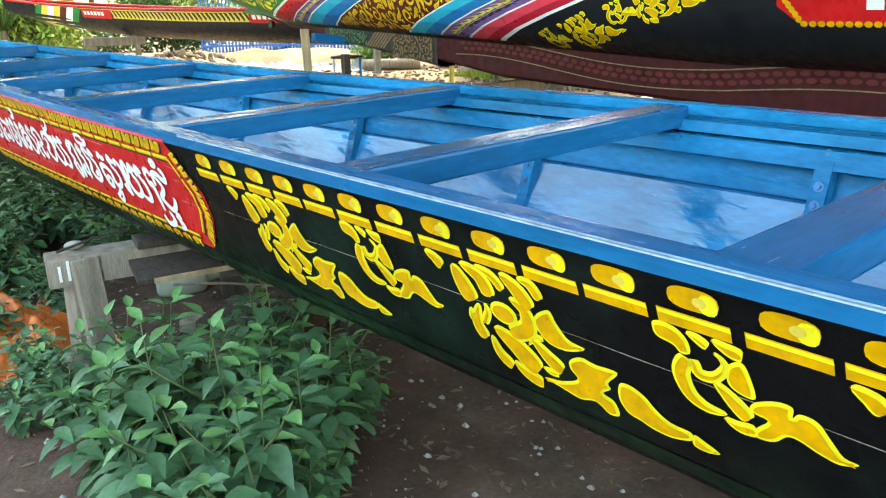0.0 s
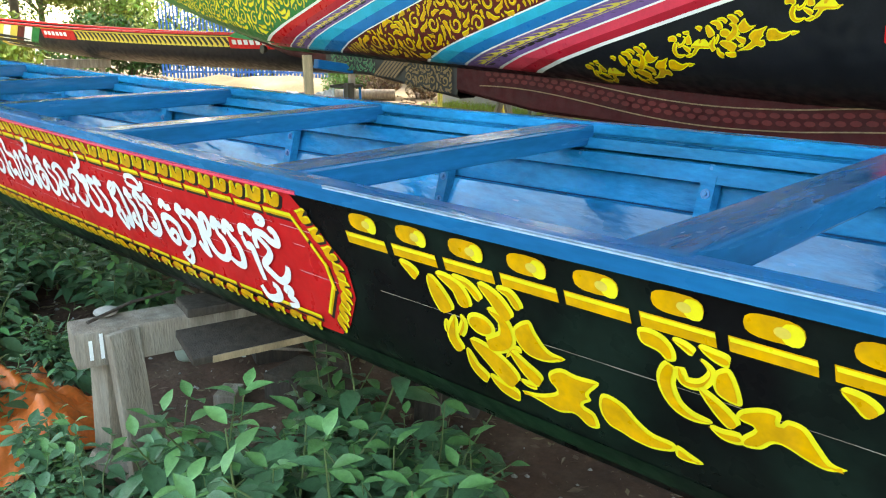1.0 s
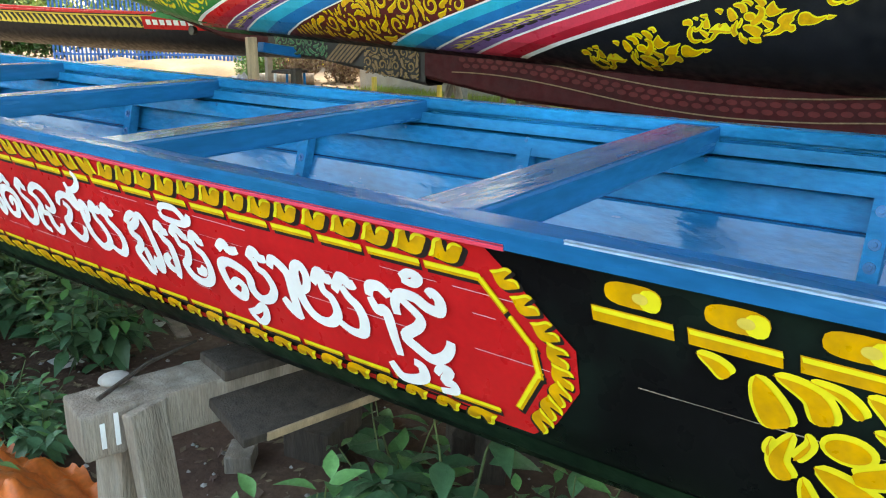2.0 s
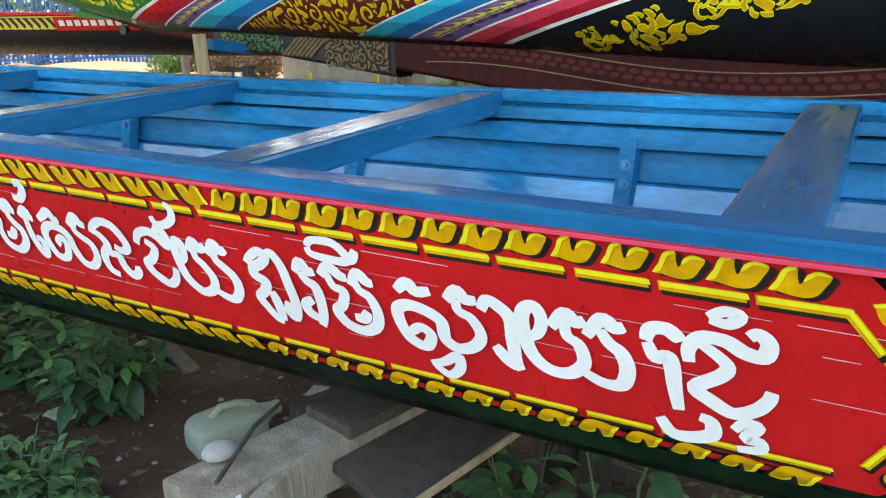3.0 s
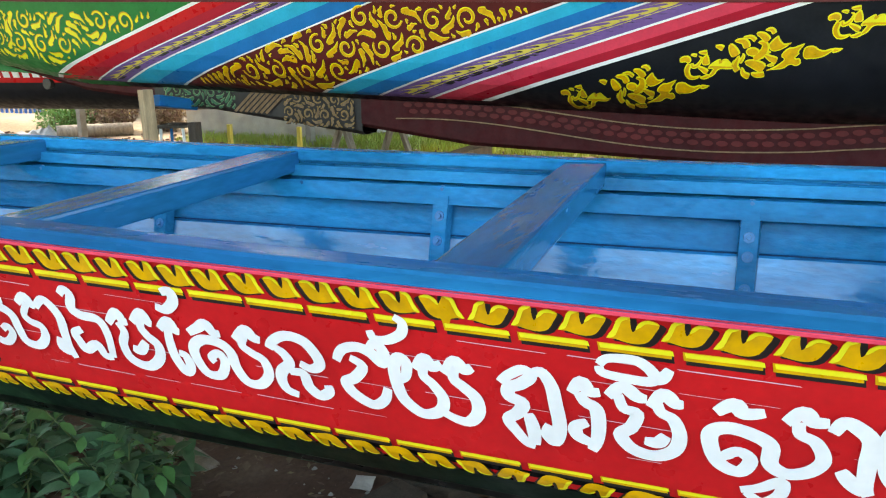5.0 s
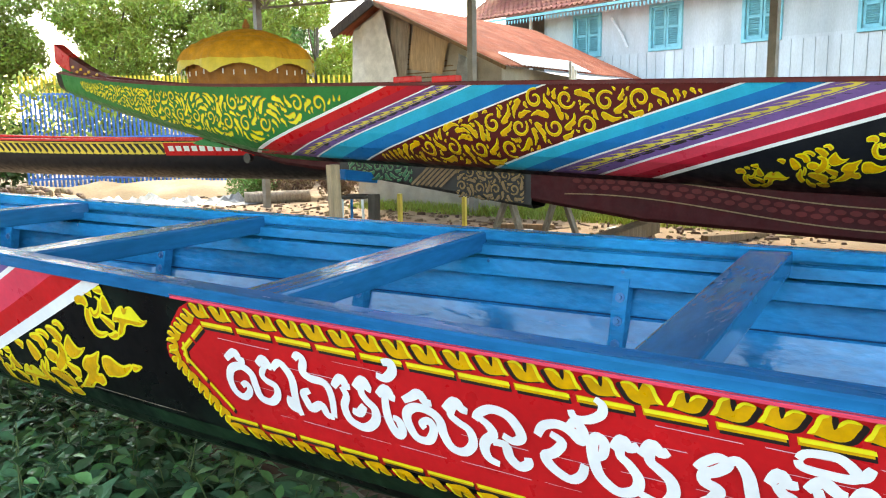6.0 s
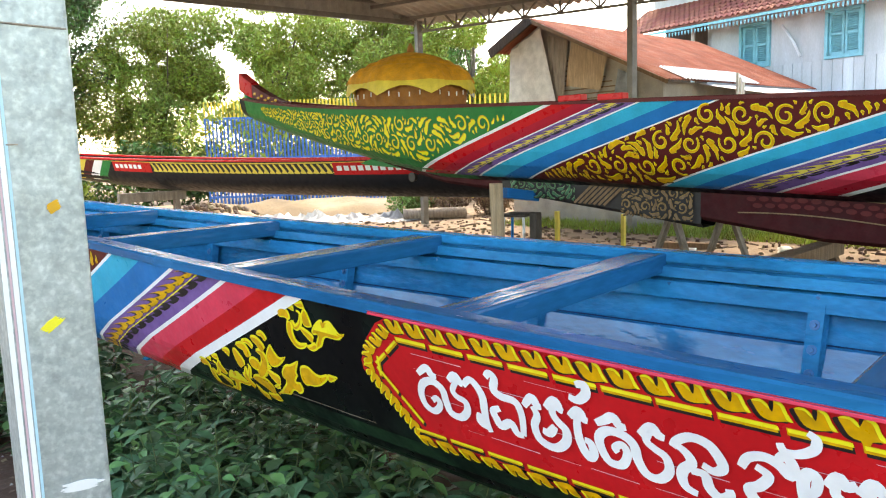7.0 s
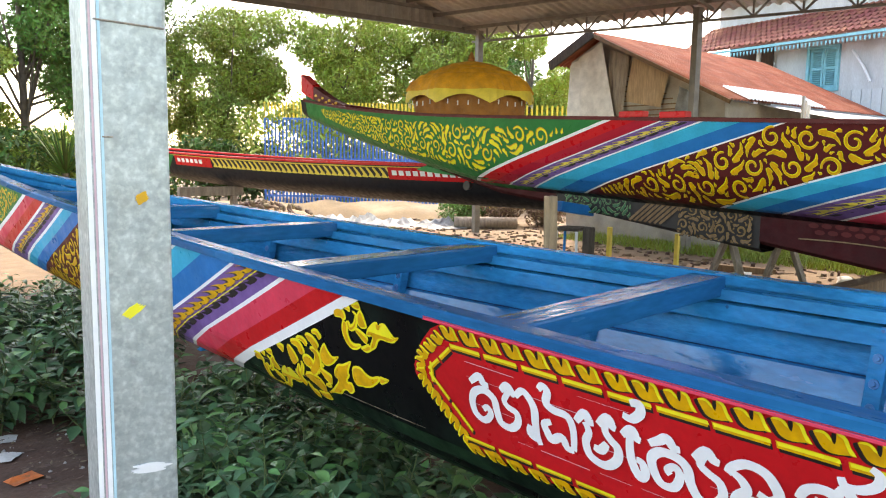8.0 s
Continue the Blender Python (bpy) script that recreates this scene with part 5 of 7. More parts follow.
part("gable_sheet", sheet(SH @ Vector((-0.3, 0, EAVE + 0.02)), SH @ Vector((-0.3, 0, EAVE + 2.2)), SH @ Vector((-0.3, SPAN, EAVE + 2.2)), SH @ Vector((-0.3, SPAN, EAVE + 0.02)), 66, 0.05, SH.to_3x3() @ Vector((1, 0, 0))), "roofsheet", shed, "upright corrugated gable cladding")
part("gable_rail", beam(bmesh.new(), SH @ Vector((-0.22, -0.1, EAVE + 0.06)), SH @ Vector((-0.22, SPAN + 0.1, EAVE + 0.06)), 0.06, 0.10), "steel", shed)
part("gable_rail", beam(bmesh.new(), SH @ Vector((-0.22, -0.1, EAVE + 0.42)), SH @ Vector((-0.22, SPAN + 0.1, EAVE + 0.42)), 0.05, 0.06), "steel", shed)


def truss(a, b, h, bays, name):
    t = tagged(new(name), "light steel lattice girder under the roof", "girder", kind="structure")
    a, b = Vector(a), Vector(b)
    for dz in (0, h):
        part("chord", beam(bmesh.new(), a + Vector((0, 0, dz)), b + Vector((0, 0, dz)), 0.045, 0.045), "steel", t)
    for i in range(bays):
        p, q, r = a.lerp(b, i / bays), a.lerp(b, (i + 0.5) / bays), a.lerp(b, (i + 1) / bays)
        up = Vector((0, 0, h))
        part("web", beam(bmesh.new(), p + up, q, 0.034, 0.034), "steel", t)
        part("web", beam(bmesh.new(), q, r + up, 0.034, 0.034), "steel", t)
        part("web", beam(bmesh.new(), q, q + up, 0.03, 0.03), "steel", t)
    return t


truss(SH @ Vector((-0.2, 0, EAVE - 0.16)), SH @ Vector((LONG, 0, EAVE - 0.26)), 0.40, 26, "eave_girder")
truss(SH @ Vector((-0.2, SPAN, EAVE - 0.16)), SH @ Vector((LONG, SPAN, EAVE - 0.26)), 0.40, 26, "eave_girder")
for i, a in enumerate((5.2, 10.4, 15.6)):
    truss(SH @ Vector((a, 0, EAVE)), SH @ Vector((a, SPAN / 2, RIDGE - 0.25)), 0.30, 9, "rafter_girder")
    truss(SH @ Vector((a, SPAN, EAVE)), SH @ Vector((a, SPAN / 2, RIDGE - 0.25)), 0.30, 9, "rafter_girder")
for a in (0.0, 4.93, 10.2, 15.5, 20.8):
    for w in (0.0,):
        p = SH @ Vector((a, w, 0))
        sp = thing("shed_post", "slim steel shed post", "post", (p.x, p.y, 0), -10, "shed posts")
        part("tube", boxed(pose(0, 0, (EAVE + 0.06) / 2), 0.13, 0.13, EAVE + 0.06, 0.004), "steel", sp)
post = thing("shed_post", "broad galvanised steel post with paint marks and coloured edge lines", "post", (0.050, 4.83, 0), -9, "shed posts")
part("tube", boxed(pose(0, 0, 2.22), 0.108, 0.106, 4.44, 0.005), "galv", post, "spangled galvanised steel tube")
for x, w, mat in ((-0.0500, 0.006, "white"), (-0.0435, 0.0025, "palepink"), (-0.0385, 0.006, "white"), (-0.0325, 0.0035, "paleblue")):
    part("edge_line", boxed(pose(x, -0.0535, 1.75), w, 0.002, 3.4), mat, post)


def dab(x, z, ln, w, tilt, mat, label, seed):
    """A ragged smear of paint on the face of the post: a few thin overlapping strokes."""
    r = random.Random(seed)
    for k in range(4):
        c, s_ = math.cos(math.radians(tilt)), math.sin(math.radians(tilt))
        o, q = (k - 1.5) * w * 0.3, r.uniform(-0.12, 0.12) * ln
        loop = []
        for i in range(12):
            g = 2 * math.pi * i / 12
            px, pz = math.cos(g) * ln * r.uniform(0.32, 0.46) + q, math.sin(g) * w * r.uniform(0.16, 0.30) + o
            loop.append((x + px * c - pz * s_, -0.0542 - 0.0003 * k, z + px * s_ + pz * c))
        n = len(loop)
        back = [(px, -0.0525, pz) for px, _, pz in loop]
        part("paint_mark", (loop + back, [tuple(range(n)), tuple(range(2 * n - 1, n - 1, -1))] + [(i, (i + 1) % n, n + (i + 1) % n, n + i) for i in range(n)]), mat, post, label)


dab(0.016, 1.703, 0.022, 0.010, 30, "gold", "orange paint dab", 1)
dab(-0.002, 1.545, 0.034, 0.010, 36, "lemon", "lemon paint dab", 2)
dab(0.018, 1.315, 0.058, 0.010, -3, "white", "white paint smear", 3)
part("weld_seam", boxed(pose(0.006, -0.0545, 1.935, 0, 3, 0), 0.09, 0.002, 0.0025, 0.001), "wood", post, "dull weld line")
part("scratch", boxed(pose(-0.026, -0.0545, 1.785), 0.014, 0.002, 0.002, 0.0005), "wood", post)


# ---- unseen plain walls, added to hold back low sky light ----
wall_w = tagged(new("wall_west"), "unseen plain wall added to hold back low sky light from the west", "wall", kind="structure")
part("wall_body", boxed(pose(-4.6, 2.0, 1.1), 0.2, 26.0, 2.2), "daub", wall_w)
wall_s = tagged(new("wall_south"), "unseen plain wall added to hold back low sky light from the south", "wall", kind="structure")
part("wall_body", boxed(pose(4.0, -11.1, 1.1), 17.4, 0.2, 2.2), "daub", wall_s)

# ---- neighbouring house of blue-grey boards ----
def house():
    h = thing("house", "two-storey blue-grey board house with turquoise shutters and red tiled roof", "house", (21.9, 14.8, 0), 0)
    rot = math.radians(-14)
    L, H0, H1, D = 15.0, 0.0, 5.08, 7.0
    R = Matrix.Rotation(rot, 4, "Z")
    # local: wall runs along -y from the corner, house depth along +x
    def lp(x, y, z):
        return R @ Vector((x, y, z))
    wins = [(-1.65, 0), (-4.25, 0), (-6.9, 0), (-9.6, 0)]
    w_w, z0, z1 = 0.84, 3.66, 4.74
    edges = [0.0]
    for y, _ in wins:
        edges += [y + w_w / 2 if y + w_w / 2 < 0 else -0.15, y - w_w / 2]
    body = []
    bm = bmesh.new()
    def slab(y0, y1, za, zb, x0=0.0, x1=0.14):
        c = lp((x0 + x1) / 2, (y0 + y1) / 2, (za + zb) / 2)
        box(bm, Matrix.Translation(c) @ R, x1 - x0, abs(y0 - y1), zb - za)
    slab(0, -L, 0.0, z0)
    slab(0, -L, z1, H1)
    prev = 0.0
    for y, _ in wins:
        a, b = y + w_w / 2, y - w_w / 2
        slab(prev, a, z0, z1)
        prev = b
    slab(prev, -L, z0, z1)
    wall = part("wall", bm, "housewall", h, "weathered blue-grey boarded wall")
    bm = bmesh.new()
    box(bm, Matrix.Translation(lp(D / 2, -0.07, H1 / 2)) @ R, D, 0.14, H1)
    box(bm, Matrix.Translation(lp(D, -L / 2, H1 / 2)) @ R, 0.14, L, H1)
    part("wall", bm, "housewall", h)
    # upright boards
    me = None
    n = 52
    for i in range(n):
        y = -0.15 - i * (L - 0.3) / n
        for za, zb in ((0.1, z0 - 0.08), (z1 + 0.08, H1)):
            bmb = boxed(Matrix.Translation(lp(-0.012, y, (za + zb) / 2)) @ R, 0.022, 0.262, zb - za, 0.0)
            part("board", bmb, "housewall", wall)
    for y, _ in wins:
        wd = part("window", boxed(Matrix.Translation(lp(0.06, y, (z0 + z1) / 2)) @ R, 0.03, w_w, z1 - z0), "shutter", h, "window with closed turquoise shutters")
        for zz, sy, sz in ((z1 + 0.03, w_w + 0.16, 0.08), (z0 - 0.03, w_w + 0.16, 0.08)):
            part("frame", boxed(Matrix.Translation(lp(-0.03, y, zz)) @ R, 0.08, sy, sz, 0.006), "shutter", wd)
        for sgn in (-1, 1):
            part("frame", boxed(Matrix.Translation(lp(-0.03, y + sgn * (w_w / 2 + 0.04), (z0 + z1) / 2)) @ R, 0.08, 0.08, z1 - z0, 0.006), "shutter", wd)
            for (zz, hh) in (((z0 + z1) / 2, 0.06), (z0 + 0.05, 0.08), (z1 - 0.05, 0.08)):
                part("shutter_rail", boxed(Matrix.Translation(lp(0.02, y + sgn * w_w / 4, zz)) @ R, 0.05, w_w / 2 - 0.02, hh), "shutter", wd)
            for s2 in (-1, 1):
                part("shutter_stile", boxed(Matrix.Translation(lp(0.02, y + sgn * w_w / 4 + s2 * (w_w / 4 - 0.04), (z0 + z1) / 2)) @ R, 0.05, 0.06, z1 - z0), "shutter", wd)
            for k in range(16):
                zz = z0 + 0.12 + k * (z1 - z0 - 0.2) / 16
                part("slat", boxed(Matrix.Translation(lp(0.02, y + sgn * w_w / 4, zz)) @ R @ pose(0, 0, 0, 0, 40, 0), 0.05, w_w / 2 - 0.12, 0.012), "shutter", wd)
    # tiled roof with fretted fascia
    ov, left = 0.7, 3.2
    e0, e1 = lp(-ov, left, H1 - 0.12), lp(-ov, -L, H1 - 0.12)
    r0, r1 = lp(0.8, left, H1 + 0.80), lp(0.8, -L, H1 + 0.80)
    roof = part("roof", grid([[e0, e1], [r0, r1]]), "tile", h, "red tiled lower roof")
    u0, u1 = lp(0.1, left + 0.1, H1 + 1.55), lp(0.1, -L, H1 + 1.55)
    t0_, t1_ = lp(D / 2, left + 0.1, H1 + 3.6), lp(D / 2, -L, H1 + 3.6)
    b0, b1 = lp(D + ov, left + 0.1, H1 + 1.4), lp(D + ov, -L, H1 + 1.4)
    part("roof", grid([[u0, u1], [t0_, t1_]]), "tile", h, "red tiled upper roof")
    part("roof", grid([[t0_, t1_], [b0, b1]]), "tile", h)
    part("barge_board", beam(bmesh.new(), u0, t0_, 0.06, 0.18), "zinc", h, "pale barge board")
    part("wall", boxed(Matrix.Translation(lp(0.87, (left - 0.3 - L) / 2, H1 + 1.2)) @ R, 0.14, L + left - 0.3, 1.0), "housewall", h, "pale upper wall over the tiled roof")
    # dark sheet that paints the shaded gap below the roof overhang
    part("wall", boxed(Matrix.Translation(lp(1.6, left / 2, (H1 + 0.6) / 2)) @ R, 0.14, left - 0.2, H1 + 0.6), "wooddark", h, "recessed porch wall coloured dark for the shade under the roof")
    part("wall", boxed(Matrix.Translation(lp((1.6 + D) / 2, left - 0.2, (H1 + 1.6) / 2)) @ R, D - 1.6, 0.14, H1 + 1.6), "housewall", h)
    part("post", beam(bmesh.new(), lp(0.0, 0.55, 0.0), lp(0.0, 0.55, H1 - 0.1), 0.09, 0.09), "zinc", h, "pale porch post")
    verts, faces = [], []
    rowsn, cols = 7, 96
    for i in range(rowsn):
        for k in range(cols):
            t0, t1 = i / rowsn, (i + 1.25) / rowsn
            s0, s1 = k / cols, (k + 0.94) / cols
            a, b, c, d = e0.lerp(r0, t0).lerp(e1.lerp(r1, t0), s0), e0.lerp(r0, t0).lerp(e1.lerp(r1, t0), s1), e0.lerp(r0, t1).lerp(e1.lerp(r1, t1), s1), e0.lerp(r0, t1).lerp(e1.lerp(r1, t1), s0)
            up = Vector((0, 0, 0.06))
            m0, m1 = (a + b) / 2 + Vector((0, 0, 0.10)), (c + d) / 2 + Vector((0, 0, 0.05))
            base = len(verts)
            verts += [a + up * 0.6, m0, b + up * 0.6, c + up * 0.2, m1, d + up * 0.2]
            faces += [(base, base + 1, base + 4, base + 5), (base + 1, base + 2, base + 3, base + 4)]
    tagged(part("roof_tiles", (verts, faces), "tile", roof, "overlapping red clay tiles"), kind="stuff")
    part("fascia", beam(bmesh.new(), e0 + Vector((0, 0, -0.06)), e1 + Vector((0, 0, -0.06)), 0.03, 0.07), "shutter", h, "turquoise fretted fascia")
    fr = []
    ff = []
    for k in range(150):
        p = e0.lerp(e1, (k + 0.5) / 150) + Vector((0, 0, -0.13))
        d = (e1 - e0).normalized() * 0.035
        base = len(fr)
        fr += [p - d, p + d, p + d * 0.6 - Vector((0, 0, 0.08)), p - Vector((0, 0, 0.12)), p - d * 0.6 - Vector((0, 0, 0.08))]
        ff.append(tuple(range(base, base + 5)))
    tagged(part("fretwork", (fr, ff), "shutter", h), kind="stuff")
    y0g, y1g = left - 0.25, left - 0.37
    part("gable", ([lp(0.8, y0g, H1 + 1.5), lp(D, y0g, H1 + 1.5), lp(D / 2, y0g, H1 + 3.45), lp(0.8, y1g, H1 + 1.5), lp(D, y1g, H1 + 1.5), lp(D / 2, y1g, H1 + 3.45)], [(0, 1, 2), (5, 4, 3), (0, 3, 4, 1), (1, 4, 5, 2), (2, 5, 3, 0)]), "housewall", h)
    part("drain_pipe", tube(bmesh.new(), [lp(-0.1, -2.55, 4.6), lp(-0.12, -2.9, 4.15), lp(-0.1, -3.1, 3.75)], 0.035, 8), "zinc", h, "loose white pipe on the wall")


house()


# ---- low shack with rusted roof ----
def shack():
    s = thing("shack", "low patched shack with rusted iron roof", "shack", (0.15, -0.14, 0))
    X, ap, le, re, far_x = 13.2, (14.44, 4.32), (15.3, 3.88), (11.55, 2.96), 20.2

    def q(y, off, z):
        """A point of the gable wall: y along it, off in front of it."""
        return Vector((X - off, y, z))

    front = [q(le[0], 0, 0), q(re[0], 0, 0), q(re[0], 0, re[1] - 0.05), q(ap[0], 0, ap[1] - 0.07), q(le[0], 0, le[1] - 0.07)]
    back = [p + Vector((0.12, 0, 0)) for p in front]
    n = len(front)
    part("wall", (front + back, [tuple(range(n)), tuple(range(2 * n - 1, n - 1, -1))] + [(i, (i + 1) % n, n + (i + 1) % n, n + i) for i in range(n)]), "daub", s, "grey plastered gable wall with torn sheeting")
    part("wall", boxed(pose((X + far_x) / 2, re[0] + 0.1, 1.42), far_x - X - 0.4, 0.1, 2.84), "daub", s)
    part("wall", boxed(pose((X + far_x) / 2, le[0] - 0.1, 1.85), far_x - X - 0.4, 0.1, 3.7), "daub", s)
    lo = (re[0] - 0.3, re[1] - 0.14)
    part("roof", sheet(Vector((X - 0.35, *lo)), Vector((X - 0.35, *ap)), Vector((far_x, *ap)), Vector((far_x, *lo)), 60, 0.03, (0, 0, 1)), "rust", s, "rusted corrugated iron roof")
    part("roof", sheet(Vector((X - 0.35, le[0] + 0.3, le[1] - 0.15)), Vector((X - 0.35, *ap)), Vector((far_x, *ap)), Vector((far_x, le[0] + 0.3, le[1] - 0.15)), 60, 0.03, (0, 0, 1)), "rust", s)
    mid = (lo[0] + 0.55, lo[1] + 0.27)
    part("roof_patch", sheet(Vector((X + 0.3, lo[0] - 0.03, lo[1] + 0.03)), Vector((X + 0.3, mid[0], mid[1] + 0.04)), Vector((X + 3.6, mid[0], mid[1] + 0.04)), Vector((X + 3.6, lo[0] - 0.03, lo[1] + 0.03)), 24, 0.03, (0, 0, 1)), "zinc", s, "bright zinc sheets along the eave")
    part("barge_board", beam(bmesh.new(), (X - 0.38, *ap), (X - 0.38, le[0] + 0.3, le[1] - 0.16), 0.05, 0.20), "wooddark", s, "dark barge board")
    part("barge_board", beam(bmesh.new(), (X - 0.36, ap[0], ap[1] - 0.05), (X - 0.36, lo[0], lo[1] - 0.04), 0.03, 0.07), "woodbrown", s)

    def cloth(pts, mat, label, wob=0.06):
        rows = []
        for i in range(9):
            row = []
            for k in range(9):
                u, w = k / 8, i / 8
                a = Vector((*pts[0], 0)).lerp(Vector((*pts[1], 0)), u)
                b = Vector((*pts[3], 0)).lerp(Vector((*pts[2], 0)), u)
                p = a.lerp(b, w)
                row.append(q(p.x, 0.05 + wob * (0.6 + noise.noise((u * 5, w * 2, pts[0][0] * 3))), p.y))
            rows.append(row)
        part("hanging_sheet", grid(rows), mat, s, label, True)

    cloth([(15.25, 3.72), (14.35, 4.15), (13.7, 1.6), (15.3, 1.6)], "paper", "grey gauze sheet hung on the wall", 0.12)
    cloth([(13.6, 3.78), (12.75, 3.38), (12.9, 2.75), (13.75, 2.9)], "woodpale", "torn tan card panel")
    cloth([(14.2, 3.98), (13.7, 3.82), (13.8, 2.4), (14.1, 2.4)], "wood", "woven wall mat")
    cloth([(12.5, 3.15), (12.1, 2.95), (12.1, 2.4), (12.6, 2.4)], "greysheet", "dark hanging cloth")
    for i in range(12):
        z = 2.3 + 0.1 * i
        part("lath", beam(bmesh.new(), q(13.95, 0.03, z), q(min(13.6, 11.7 + 0.16 * i), 0.03, z + 0.02), 0.014, 0.025), "woodbrown", s)
    lean = thing("lean_to", "open lean-to roofed with pale zinc sheets", "roof", (0, 0, 0))
    part("roof_sheet", sheet(Vector((14.6, 9.6, 2.46)), Vector((14.6, 11.3, 2.80)), Vector((22.5, 11.3, 2.80)), Vector((22.5, 9.6, 2.46)), 40, 0.02, (0, 0, 1)), "zinc", lean, "bright zinc sheet")
    for x in (14.7, 17.0, 19.5, 22.3):
        part("pole", tube(bmesh.new(), [(x, 9.7, 0), (x, 9.7, 2.46)], 0.045, 8), "woodbrown", lean)
    for i in range(3):
        part("stake", boxed(pose(13.9 + 0.12 * i, 10.2, 1.42), 0.045, 0.045, 2.95 - 0.15 * i), "paper", lean, "pale upright stake")


shack()


# ---- yellow parasol canopy ----
def parasol():
    c = thing("ceremonial_parasol", "amber tiered fabric parasol with scalloped fringe", "parasol")
    c.matrix_basis = pose(7.22, 11.82, 0.2655, 0, 0, 18) @ Matrix.Diagonal((0.85, 0.85, 0.85, 1))
    part("pole", tube(bmesh.new(), [(0, 0, 0.95), (0, 0, 3.3)], 0.03, 8), "woodbrown", c)
    n = 144
    def lathe(prof, scallop=0.0, wob=0.035, pleat=0.016):
        rows = []
        for i, (r, z) in enumerate(prof):
            row = []
            for k in range(n):
                a = 2 * math.pi * k / n
                rr = r * (1 + wob * math.cos(8 * a) * r) + pleat * i / (len(prof) - 1) * math.cos(48 * a + 2 * math.sin(5 * a))
                zz = z - (scallop * abs(math.sin(4 * a)) if i == len(prof) - 1 else 0)
                row.append((rr * math.cos(a), rr * math.sin(a), zz))
            rows.append(row)
        return grid(rows, close=True)
    part("canopy", lathe([(0.02, 3.28), (0.30, 3.23), (0.52, 3.15), (0.60, 3.09)], pleat=0.006), "cloth", c, "amber cloth crown", True)
    for r0, z0, r1, z1, mat in ((0.56, 3.12, 0.78, 3.00, "cloth"), (0.72, 3.04, 0.93, 2.91, "cloth"), (0.88, 2.96, 1.02, 2.80, "cloth")):
        part("frill", lathe([(r0, z0), ((r0 + r1) / 2, (z0 + z1) / 2 + 0.035), (r1, z1), (r1 + 0.01, z1 - 0.035)], 0.015, pleat=0.022), mat, c, "gathered amber frill", True)
    part("valance", lathe([(0.97, 2.86), (1.03, 2.72), (1.04, 2.54)], -0.14), "fenceyellow", c, "pale yellow scalloped valance", True)
    part("inner_drape", lathe([(0.85, 2.86), (0.9, 2.6), (0.88, 2.35)], 0.02), "clothdark", c, "brown-orange inner drape", True)
    part("finial", tube(bmesh.new(), [(0, 0, 3.26), (0, 0, 3.32), (0, 0, 3.42)], [0.05, 0.06, 0.015], 10), "clothdark", c)
    for k in range(40):
        a = 2 * math.pi * k / 40
        part("tassel", boxed(pose(1.02 * math.cos(a), 1.02 * math.sin(a), 2.60 - 0.06 * abs(math.sin(4 * a)), 0, 0, math.degrees(a)), 0.012, 0.016, 0.07), "paper", c)


parasol()


# ---- picket fences ----
def fence(a, b, n, z0, z1, split, mats, label):
    a, b = Vector(a), Vector(b)
    fc = thing("picket_fence", label, "fence", (a.x, a.y, 0))
    d = (b - a)
    for i in range(n):
        p = d * (i / (n - 1))
        pk = part("picket", boxed(pose(p.x, p.y, (z0 + split) / 2), 0.045, 0.045, split - z0), mats[0], fc)
        part("picket_tip", boxed(pose(p.x, p.y, (split + z1) / 2), 0.043, 0.043, z1 - split), mats[1], pk, "yellow picket tip")
    for z in (z0 + 0.3, split):
        part("rail", beam(bmesh.new(), (0, 0, z), d + Vector((0, 0, z)), 0.05, 0.06), mats[0], fc)
    ang = math.degrees(math.atan2(d.y, d.x))
    part("infill", boxed(Matrix.Translation(d / 2 + Vector((0, 0, (z0 + split) / 2 - 0.25))) @ pose(0, 0, 0, 0, 0, ang), d.length, 0.015, (split - z0) * 0.30), "fenceblue", fc, "blue sheet infill")


fence((11.3, 25.4, 0), (15.4, 21.9, 0), 50, 0.1, 3.25, 2.75, ("fenceblue", "fenceyellow"), "tall blue picket fence with yellow tips")
fence((15.4, 21.9, 0), (19.0, 18.4, 0), 34, 0.1, 3.25, 2.0, ("fenceyellow", "fenceyellow"), "tall yellow picket fence")


# ---- trees and hedges ----
def leaf_cloud(r, centres, radii, count, size, droop=0.0):
    """Many small folded leaves gathered in clumps; returns verts and faces."""
    rs = np.random.RandomState(r)
    w = np.array([q[0] * q[1] * q[2] for q in radii])
    idx = rs.choice(len(centres), count, p=w / w.sum())
    d = rs.normal(size=(count, 3))
    d /= np.linalg.norm(d, axis=1)[:, None]
    rad = 0.55 + 0.5 * rs.rand(count) ** 0.6
    c = np.array(centres)[idx] + d * np.array(radii)[idx] * rad[:, None]
    u = rs.normal(size=(count, 3))
    u[:, 2] -= droop
    u /= np.linalg.norm(u, axis=1)[:, None]
    v = np.cross(u, rs.normal(size=(count, 3)))
    v /= np.linalg.norm(v, axis=1)[:, None]
    s = size * (0.6 + 0.8 * rs.rand(count))[:, None]
    n = np.cross(u, v)
    pts = np.stack([c - u * s, c + v * s * 0.38 + n * s * 0.12, c + u * s, c - v * s * 0.38 + n * s * 0.12], 1).reshape(-1, 3)
    k = np.arange(count) * 4
    faces = np.stack([np.stack([k, k + 1, k + 2], 1), np.stack([k, k + 2, k + 3], 1)], 1).reshape(-1, 3)
    return pts.tolist(), faces.tolist()


